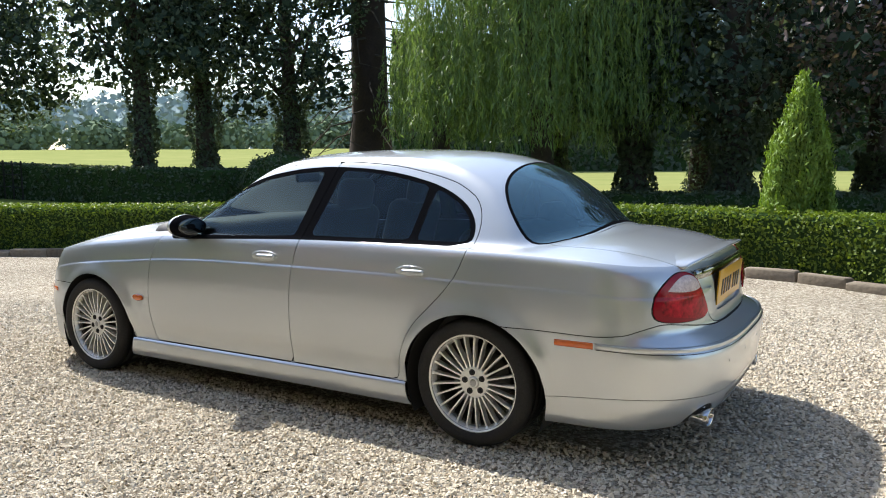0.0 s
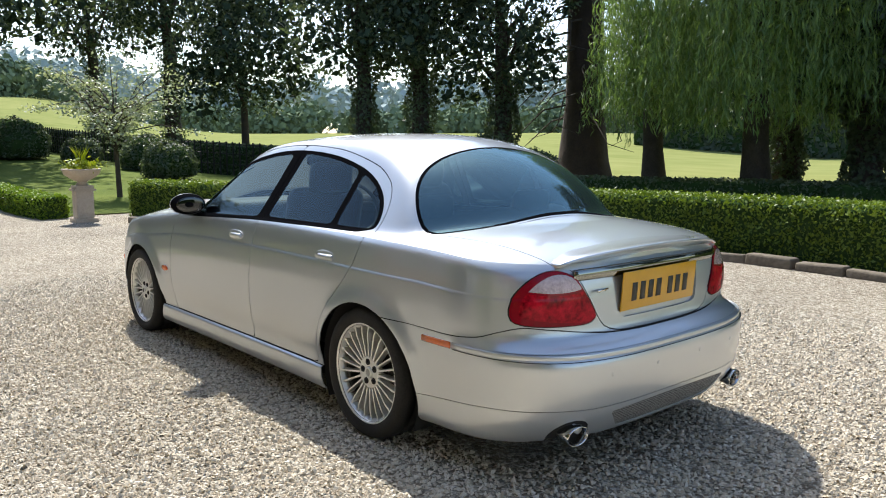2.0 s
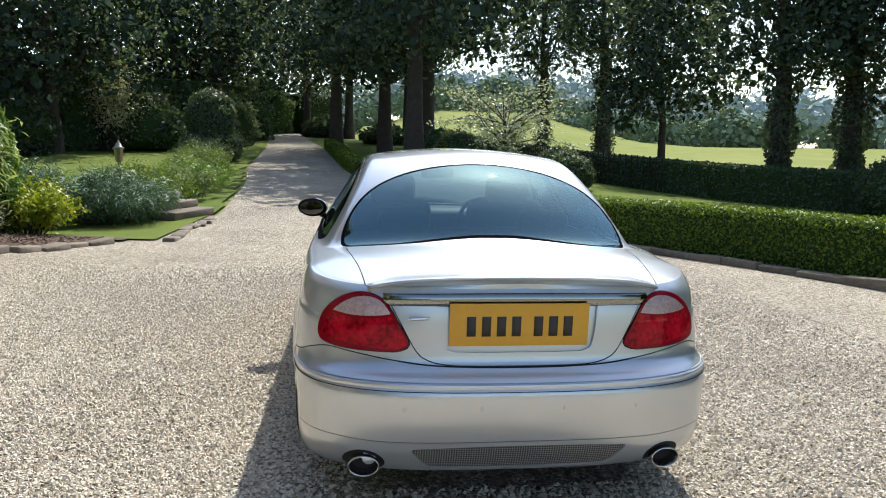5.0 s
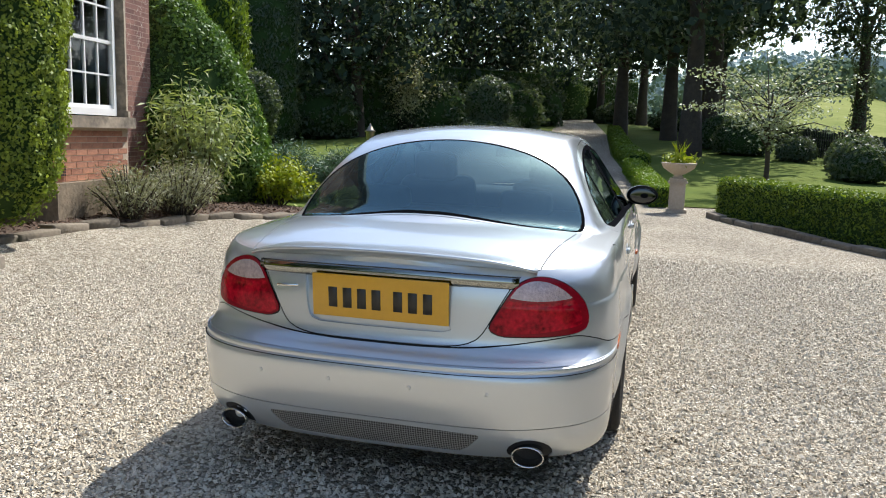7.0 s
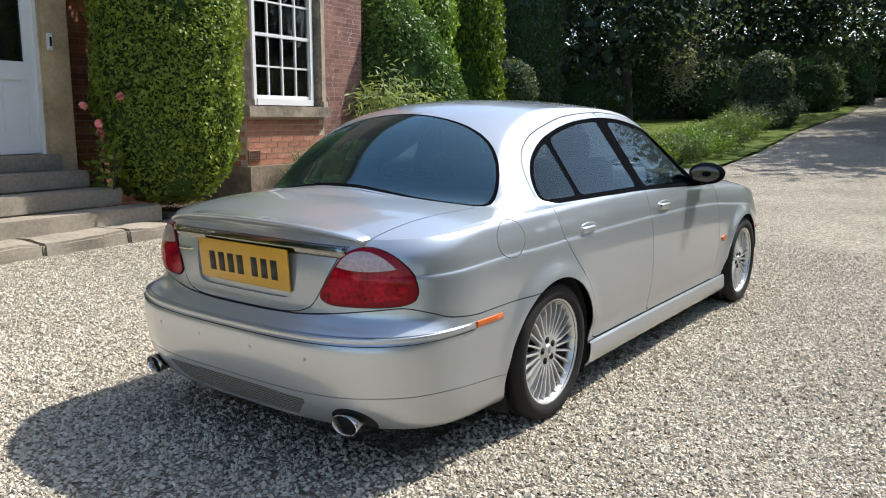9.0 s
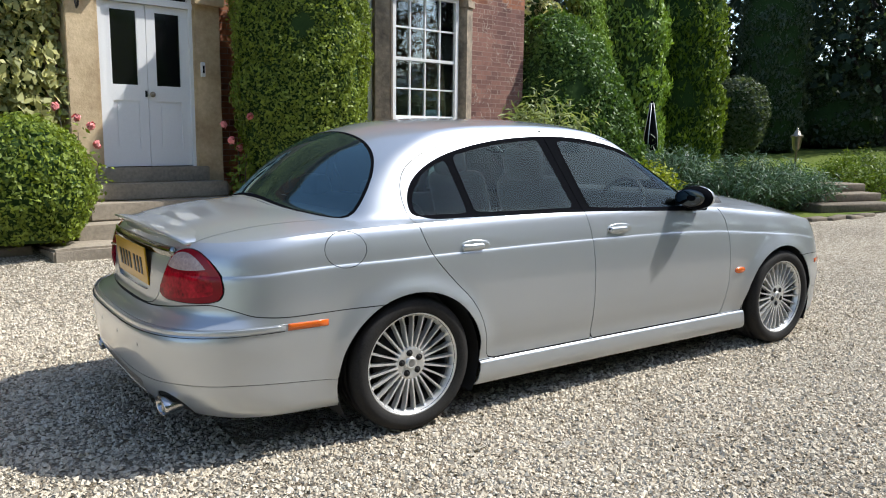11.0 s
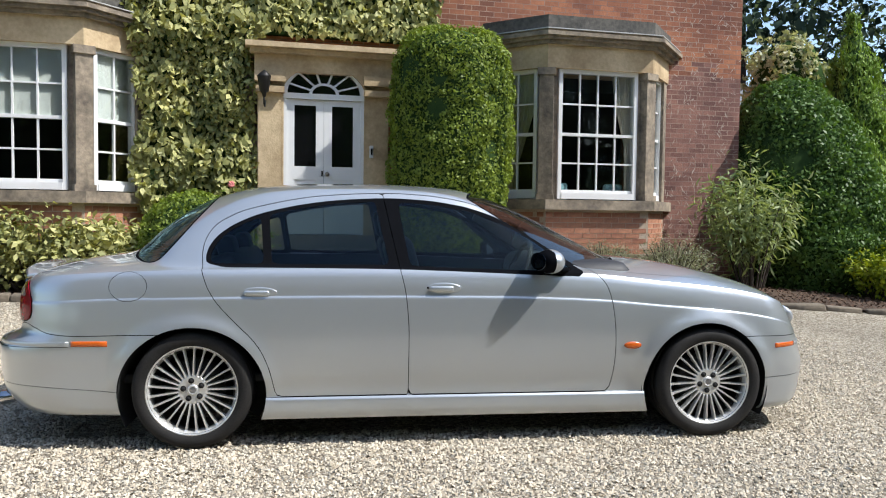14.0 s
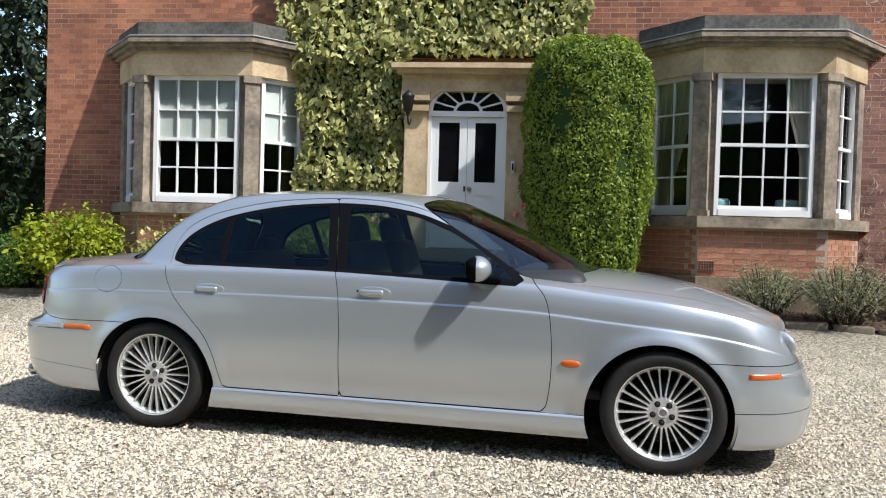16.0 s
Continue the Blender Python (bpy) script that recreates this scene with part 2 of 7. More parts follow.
# house and garden
glass_mat("window_glass", (0.90, 0.92, 0.91))
mat("brick", (0.20, 0.075, 0.045), 0.88, other=(0.62, 0.25, 0.12), scale=0.45, fine=22, bump=0.6, bump_scale=60, island=1.1, stain=(0.55, (0.50, 0.44, 0.50)))
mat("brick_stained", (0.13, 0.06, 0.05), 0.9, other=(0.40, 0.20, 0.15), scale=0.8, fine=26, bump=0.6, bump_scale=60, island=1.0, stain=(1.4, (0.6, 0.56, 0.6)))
mat("brick_piece", (0.26, 0.095, 0.055), 0.88, other=(0.64, 0.31, 0.18), scale=1.5, fine=22, bump=0.5, bump_scale=60, objrand=0.7, stain=(2.5, (0.62, 0.60, 0.62)))
mat("mortar", (0.40, 0.29, 0.225), 0.95, vary=0.25, scale=3, fine=50, bump=0.5, stain=(0.8, (0.55, 0.5, 0.55)))
mat("mortar_pale", (0.46, 0.36, 0.27), 0.95, vary=0.25, scale=3, fine=50, bump=0.5)
mat("stone", (0.48, 0.355, 0.205), 0.85, other=(0.70, 0.55, 0.345), scale=2.2, fine=22, bump=0.35, bump_scale=40, stain=(1.6, (0.66, 0.62, 0.58)))
mat("stone_weathered", (0.145, 0.122, 0.092), 0.9, other=(0.47, 0.38, 0.275), scale=2.6, fine=16, bump=0.4, bump_scale=40, stain=(3.0, (0.5, 0.5, 0.52)))
# dark partly from weathering, partly from wall-foot shade put into the colour
mat("plinth_stone", (0.13, 0.10, 0.066), 0.92, other=(0.33, 0.255, 0.17), scale=2.2, fine=18, bump=0.6, bump_scale=30, stain=(2.0, (0.5, 0.5, 0.5)))
mat("stone_dark", (0.026, 0.025, 0.024), 0.9, other=(0.16, 0.148, 0.125), scale=2.4, fine=18, bump=0.4, bump_scale=40)
mat("step_stone", (0.19, 0.162, 0.122), 0.9, other=(0.38, 0.325, 0.25), scale=2.2, fine=30, bump=0.4)
mat("kerb_stone", (0.075, 0.062, 0.044), 0.95, other=(0.25, 0.205, 0.15), scale=3, fine=22, bump=0.7, bump_scale=30, objrand=0.5)
mat("white_paint", (0.76, 0.76, 0.75), 0.4, vary=0.04, scale=3, coat=0.1)
mat("room_shade", (0.03, 0.026, 0.022), 0.9, vary=0.3, scale=1.5)
mat("black_glass", (0.006, 0.006, 0.007), 0.08, vary=0.1, coat=0.6)
mat("blind", (0.66, 0.69, 0.67), 0.8, vary=0.05, scale=1)
mat("curtain", (0.74, 0.69, 0.60), 0.85, vary=0.1)
mat("cushion", (0.30, 0.52, 0.60), 0.8, vary=0.1)
mat("slate", (0.10, 0.11, 0.12), 0.7, other=(0.18, 0.19, 0.2), scale=2, fine=8)
mat("lead", (0.42, 0.42, 0.41), 0.55, 0.3, vary=0.25, scale=3)
mat("brass", (0.30, 0.26, 0.2), 0.3, 0.9)
mat("iron", (0.015, 0.014, 0.013), 0.5, 0.3)
mat("bark", (0.035, 0.027, 0.02), 0.95, other=(0.085, 0.065, 0.048), scale=4, fine=22, bump=1.0, bump_scale=14)
mat("bark_red", (0.028, 0.019, 0.014), 0.95, other=(0.065, 0.042, 0.03), scale=3, fine=18, bump=1.0, bump_scale=10)
mat("mulch", (0.022, 0.014, 0.009), 0.95, other=(0.16, 0.10, 0.062), scale=9, fine=90, bump=1.0, bump_scale=60, island=0.5)
mat("lawn", (0.065, 0.10, 0.022), 0.95, spec=0.05, other=(0.15, 0.18, 0.042), scale=0.7, fine=40, bump=0.6, bump_scale=120)
mat("meadow", (0.145, 0.175, 0.055), 0.95, spec=0.0, other=(0.25, 0.255, 0.10), scale=0.02, fine=0.35, bump=0.4, bump_scale=8)
mat("terracotta", (0.42, 0.34, 0.25), 0.85, other=(0.55, 0.46, 0.36), scale=4, fine=30, bump=0.3)
mat("rose", (0.75, 0.16, 0.18), 0.6, other=(0.85, 0.36, 0.32), vary=0.2)
leaf_mat("leaf_box", (0.045, 0.088, 0.014), (0.37, 0.46, 0.072), through=0.38)
leaf_mat("leaf_hedge", (0.05, 0.10, 0.012), (0.22, 0.30, 0.035))
leaf_mat("leaf_low", (0.10, 0.19, 0.012), (0.22, 0.32, 0.03))
leaf_mat("leaf_dark", (0.055, 0.082, 0.056), (0.130, 0.165, 0.105), through=0.4)
leaf_mat("leaf_yew", (0.04, 0.098, 0.02), (0.155, 0.26, 0.058), through=0.3)
leaf_mat("leaf_willow", (0.085, 0.155, 0.065), (0.235, 0.33, 0.125), through=0.5)
leaf_mat("leaf_cypress", (0.10, 0.19, 0.03), (0.31, 0.45, 0.08), through=0.3)
leaf_mat("leaf_ivy", (0.04, 0.075, 0.015), (0.76, 0.72, 0.30), through=0.25)
leaf_mat("leaf_silver", (0.20, 0.25, 0.18), (0.44, 0.48, 0.40), through=0.35)
leaf_mat("leaf_grey", (0.15, 0.165, 0.10), (0.36, 0.36, 0.24), through=0.3)
leaf_mat("leaf_buddleia", (0.15, 0.21, 0.08), (0.40, 0.46, 0.22), through=0.4)
leaf_mat("leaf_bright", (0.12, 0.20, 0.01), (0.40, 0.42, 0.03), through=0.35)
leaf_mat("leaf_juniper", (0.032, 0.075, 0.04), (0.13, 0.215, 0.125), through=0.2)
leaf_mat("leaf_far", (0.07, 0.115, 0.05), (0.19, 0.25, 0.11), through=0.5)
# lighter, bluer leaves with haze mixed into the colour
leaf_mat("leaf_haze", (0.075, 0.108, 0.092), (0.165, 0.205, 0.165), through=0.4)
leaf_mat("leaf_copper", (0.07, 0.055, 0.055), (0.15, 0.11, 0.105), through=0.25)

# ---- ground ----
HOUSE = pose(0, 0, 0, 0, 0, 7)


def ground_height(x, y):
    """Level court, a slight rise to the house, along the drive and over the meadow."""
    x, y = np.asarray(x, float), np.asarray(y, float)
    d = -x * 0.1219 + y * 0.9925
    s = x * 0.9925 + y * 0.1219
    near = 0.26 * np.clip((d - 2.6) / 2.2, 0, 1) ** 1.5 * np.clip((9 - s) / 4, 0.0, 1)
    drive = 0.055 * np.clip(x - 13, 0, 60)
    far = np.clip(np.hypot(x, y) - 26, 0, 400)
    az = np.degrees(np.arctan2(y, np.maximum(x, 1.0)))
    rise = (0.035 * far - 0.000045 * far ** 2) * np.clip((az + 70) / 16, 0.12, 1)
    east = 0.062 * np.clip(x - 62, 0, 150) * np.clip((az + 22) / 9, 0, 1) * np.clip((4 - y) / 8, 0, 1)
    field = rise * np.clip((-y - 8) / 14, 0, 1) + east
    return near + np.maximum(drive * np.clip((y + 16) / 10, 0, 1), field)


def lane_edge(x, side):
    """The drive bends gently to the left as it leaves the court: its two edges (side -1 and 1)."""
    mid = np.interp(x, (12, 20, 27, 44, 70), (1.22, 1.85, 2.65, 3.7, 6.5))
    return mid + side * np.interp(x, (12, 20, 27, 44, 70), (2.22, 1.95, 1.9, 1.7, 1.6))


def bed_edge(s):
    """How far out from the house line the planting bed reaches."""
    return np.interp(s, (-7.5, -1.9, 1.0, 1.8, 2.8, 3.6, 5.0, 6.2, 7.4, 8.6), (4.70, 4.70, 4.98, 4.95, 4.82, 4.55, 4.22, 3.75, 3.15, 2.7))


def court_edge(a):
    """The inner line of the hedge kerb, by parameter from the tail end (0) to the drive (1)."""
    k = np.array([(-4.3, -4.15), (-3.0, -4.9), (-2.1, -5.35), (-1.0, -5.62), (0.6, -5.7), (2.7, -5.35), (4.8, -4.5), (7.0, -3.35), (9.3, -2.35), (10.6, -1.95)])
    u = np.clip(np.asarray(a, float), 0, 1) * (len(k) - 1)
    i = np.clip(np.floor(u).astype(int), 0, len(k) - 2)
    t = (u - i)[..., None]
    p0, p1, p2, p3 = k[np.clip(i - 1, 0, None)], k[i], k[i + 1], k[np.clip(i + 2, None, len(k) - 1)]
    return 0.5 * (2 * p1 + (p2 - p0) * t + (2 * p0 - 5 * p1 + 4 * p2 - p3) * t * t + (3 * p1 - p0 - 3 * p2 + p3) * t ** 3)


def sheet(name, xs, ys, material, lift=0.0, keep=None):
    X, Y = np.meshgrid(xs, ys, indexing="ij")
    P = np.stack([X, Y, ground_height(X, Y) + lift], -1).reshape(-1, 3)
    n, m = X.shape
    i = np.arange(n * m).reshape(n, m)
    F = np.stack([i[:-1, :-1], i[1:, :-1], i[1:, 1:], i[:-1, 1:]], -1).reshape(-1, 4)
    if keep is not None:
        c = P[F].mean(1)
        F = F[keep(c[:, 0], c[:, 1])]
    ob = mesh_part(name, P, F, material)
    return ob


def spread(lo, hi, fine_lo, fine_hi, step, grow=1.18):
    out = list(np.arange(fine_lo, fine_hi, step))
    d = step
    while out[-1] < hi:
        d *= grow
        out.append(out[-1] + d)
    d = step
    while out[0] > lo:
        d *= grow
        out.insert(0, out[0] - d)
    return np.array(out)


def gravel_mat():
    """Pale limestone chippings: cells of mixed colour with dark gaps and stony relief."""
    m = mat("gravel", (0.40, 0.36, 0.30), 0.9, spec=0.15)
    nt = m.node_tree
    N, L = nt.nodes, nt.links
    p = N["Principled BSDF"]
    tc = N["Texture Coordinate"]
    vo, ve = N.new("ShaderNodeTexVoronoi"), N.new("ShaderNodeTexVoronoi")
    ve.feature = "DISTANCE_TO_EDGE"
    warp, wmix = N.new("ShaderNodeTexNoise"), N.new("ShaderNodeMix")
    warp.inputs["Scale"].default_value = 30
    wmix.data_type, wmix.blend_type = "RGBA", "LINEAR_LIGHT"
    wmix.inputs["Factor"].default_value = 0.012
    L.new(tc.outputs["Object"], warp.inputs["Vector"]), L.new(tc.outputs["Object"], wmix.inputs["A"]), L.new(warp.outputs["Color"], wmix.inputs["B"])
    for v in (vo, ve):
        v.inputs["Scale"].default_value = 50
        L.new(wmix.outputs["Result"], v.inputs["Vector"])
    ramp = N.new("ShaderNodeValToRGB")
    ramp.color_ramp.elements[0].color, ramp.color_ramp.elements[1].color = (0.25, 0.202, 0.14, 1), (0.71, 0.65, 0.53, 1)
    e = ramp.color_ramp.elements.new(0.45)
    e.color = (0.465, 0.405, 0.31, 1)
    sep = N.new("ShaderNodeSeparateColor")
    L.new(vo.outputs["Color"], sep.inputs[0]), L.new(sep.outputs[0], ramp.inputs[0])
    gap = N.new("ShaderNodeMapRange")
    gap.inputs["From Max"].default_value, gap.inputs["To Min"].default_value = 0.16, 0.5
    L.new(ve.outputs["Distance"], gap.inputs["Value"])
    big = N.new("ShaderNodeTexNoise")
    big.inputs["Scale"].default_value, big.inputs["Detail"].default_value = 0.55, 6
    L.new(tc.outputs["Object"], big.inputs["Vector"])
    tone = N.new("ShaderNodeMapRange")
    tone.inputs["From Min"].default_value, tone.inputs["From Max"].default_value = 0.3, 0.7
    tone.inputs["To Min"].default_value, tone.inputs["To Max"].default_value = 0.72, 1.14
    patch, both_ = N.new("ShaderNodeTexNoise"), N.new("ShaderNodeMath")
    patch.inputs["Scale"].default_value, patch.inputs["Detail"].default_value, patch.inputs["Roughness"].default_value = 7.0, 8, 0.75
    both_.operation = "MULTIPLY_ADD"
    both_.inputs[1].default_value = 0.55
    half = N.new("ShaderNodeMath")
    half.operation = "MULTIPLY_ADD"
    half.inputs[1].default_value, half.inputs[2].default_value = 0.65, -0.10
    L.new(tc.outputs["Object"], patch.inputs["Vector"]), L.new(patch.outputs["Fac"], both_.inputs[0])
    L.new(big.outputs["Fac"], half.inputs[0]), L.new(half.outputs[0], both_.inputs[2])
    L.new(both_.outputs[0], tone.inputs["Value"])
    mul = N.new("ShaderNodeMath")
    mul.operation = "MULTIPLY"
    L.new(gap.outputs[0], mul.inputs[0]), L.new(tone.outputs[0], mul.inputs[1])
    scale = N.new("ShaderNodeVectorMath")
    scale.operation = "SCALE"
    L.new(ramp.outputs[0], scale.inputs[0]), L.new(mul.outputs[0], scale.inputs["Scale"])
    L.new(scale.outputs[0], p.inputs["Base Color"])
    hmix = N.new("ShaderNodeMath")
    hmix.operation = "MULTIPLY_ADD"
    hmix.inputs[1].default_value = 0.6
    gap2 = N.new("ShaderNodeMapRange")
    gap2.inputs["From Max"].default_value = 0.35
    L.new(ve.outputs["Distance"], gap2.inputs["Value"])
    L.new(sep.outputs[1], hmix.inputs[0]), L.new(gap2.outputs[0], hmix.inputs[2])
    bu = N.new("ShaderNodeBump")
    bu.inputs["Strength"].default_value, bu.inputs["Distance"].default_value = 0.9, 0.013
    L.new(hmix.outputs[0], bu.inputs["Height"]), L.new(bu.outputs[0], p.inputs["Normal"])
    return m


gravel_mat()
structure("ground", sheet("ground", spread(-900, 1500, -14, 34, 1.0), spread(-1500, 900, -26, 26, 1.0), M["meadow"], -0.05), label="rough meadow grass reaching to the horizon")


def on_gravel(x, y):
    d = -x * 0.1219 + y * 0.9925
    court = (x > -40) & (x < 12.2) & (d < 4.9) & (y > -6.6)
    return court | ((x < -7) & (x > -40) & (y > -6.6) & (y < 12))


structure("drive", sheet("drive", np.concatenate([np.arange(-40, -8, 2), np.arange(-8, 12.3, 0.35)]), np.arange(-6.65, 12, 0.35), M["gravel"], 0.0, on_gravel), label="pale limestone gravel court before the house")


def lane_sheet():
    """The drive beyond the court, between its two bending edges."""
    xs, u = np.arange(12.0, 92, 0.6), np.linspace(0, 1, 15)
    X = np.repeat(xs[:, None], len(u), 1)
    Y = lane_edge(X, -1) * (1 - u) + lane_edge(X, 1) * u
    P = np.stack([X, Y, ground_height(X, Y) + 0.004 + np.clip((X - 12) / 8, 0, 1) * (0.008 + 0.03 * np.exp(-((u - 0.5) / 0.16) ** 2))], -1).reshape(-1, 3)
    i = np.arange(X.size).reshape(X.shape)
    return mesh_part("drive_lane", P, np.stack([i[:-1, :-1], i[1:, :-1], i[1:, 1:], i[:-1, 1:]], -1).reshape(-1, 4), M["gravel"])


structure("drive_lane", lane_sheet(), label="pale gravel drive leading away under the trees")

# ---- house: built along its own facade, s to the right and d into the wall, then turned ----
def house_part(name, bm, material, parent=None, label=""):
    bm.transform(HOUSE)
    return part(name, bm, material, parent, label)


BAYS = (-3.97, 3.62)
WALL = 6.0


def bay_outline(c, out=0.0):
    k, e = out * 0.40, out * 1.38
    return [(c - 1.46 - e, WALL), (c - 0.80 - k, 5.27 - out), (c + 0.80 + k, 5.27 - out), (c + 1.46 + e, WALL)]


def prism(outline, z0, z1, back=True):
    bm = bmesh.new()
    lo, hi = [bm.verts.new((x, y, z0)) for x, y in outline], [bm.verts.new((x, y, z1)) for x, y in outline]
    n = len(outline)
    for i in range(n):
        bm.faces.new((lo[i], lo[(i + 1) % n], hi[(i + 1) % n], hi[i]))
    bm.faces.new(lo[::-1]), bm.faces.new(hi)
    bmesh.ops.recalc_face_normals(bm, faces=bm.faces)
    return bm


def joined(*bms):
    out = bmesh.new()
    for b in bms:
        me = bpy.data.meshes.new("tmp")
        b.to_mesh(me)
        b.free()
        out.from_mesh(me)
        bpy.data.meshes.remove(me)
    return out


front = boxes((-6.63, -5.30, WALL, WALL + 0.35, 0, 7.2), (-5.30, -2.64, WALL, WALL + 0.35, 3.6, 7.2), (-2.64, -1.0, WALL, WALL + 0.35, 0, 7.2), (-1.0, 0.55, WALL, WALL + 0.35, 3.4, 7.2),
              (0.55, 2.29, WALL, WALL + 0.35, 0, 7.2), (2.29, 4.95, WALL, WALL + 0.35, 3.6, 7.2), (4.95, 6.40, WALL, WALL + 0.35, 0, 7.2), (-5.30, -2.64, WALL, WALL + 0.35, 0, 1.4), (2.29, 4.95, WALL, WALL + 0.35, 0, 1.4))
wall_front = structure("wall_front", house_part("wall_front", front, M["mortar"]), label="red brick house front wall")
wall_side = structure("wall_side", house_part("wall_side", boxes((6.05, 6.40, WALL + 0.35, 16, 0, 7.2), (-6.63, -6.28, WALL + 0.35, 16, 0, 7.2), (-6.28, 6.05, 15.7, 16, 0, 7.2)), M["brick"]), label="red brick side and back walls")
structure("roof", house_part("roof", boxes((-7.0, 6.8, 5.6, 16.4, 7.2, 7.4)), M["slate"]), label="slate roof edge")
# floor, ceiling and back wall in near-black, the rooms' shade as colour
structure("floor_inside", house_part("floor_inside", boxes((-6.28, 6.05, 6.1, 15.7, 0.85, 0.95), (-6.28, 6.05, 6.35, 15.7, 3.7, 3.8), (-6.2, 6.0, 9.3, 9.4, 0.95, 3.7)), M["room_shade"]), label="rooms behind the windows, coloured near-black for their shade")


def sash(s0, s1, z0, z1, cols, parent, place):
    """A white sash window with glazing bars in its own plane, facing -y."""
    f = 0.055
    fr = boxes((s0, s0 + f, -0.02, 0.09, z0, z1), (s1 - f, s1, -0.02, 0.09, z0, z1), (s0 + f, s1 - f, -0.02, 0.09, z1 - f, z1), (s0 + f, s1 - f, -0.03, 0.09, z0, z0 + 0.085))
    fr.transform(place)
    w = house_part("sash_window", fr, M["white_paint"], parent, "white painted sash window with glazing bars")
    zm = (z0 + z1) / 2
    rails = boxes((s0 + f, s1 - f, 0.0, 0.07, zm - 0.022, zm + 0.022), (s0 + f, s1 - f, 0.01, 0.06, z0 + 0.085, z0 + 0.13), bevel=0.003)
    rails.transform(place)
    house_part("meeting_rail", rails, M["white_paint"], w)
    for k in range(1, cols):
        s = s0 + f + (s1 - s0 - 2 * f) * k / cols
        b = boxes((s - 0.011, s + 0.011, 0.012, 0.05, z0 + 0.1, z1 - f))
        b.transform(place)
        house_part("glazing_bar", b, M["white_paint"], w)
    for z in ((z0 + 0.1 + zm) / 2, (zm + z1 - f) / 2):
        b = boxes((s0 + f, s1 - f, 0.013, 0.049, z - 0.011, z + 0.011))
        b.transform(place)
        house_part("glazing_bar", b, M["white_paint"], w)
    g = boxes((s0 + f, s1 - f, 0.028, 0.032, z0 + 0.1, z1 - f))
    g.transform(place)
    pane = house_part("pane", g, M["window_glass"], w)
    pane.visible_shadow = False
    return w


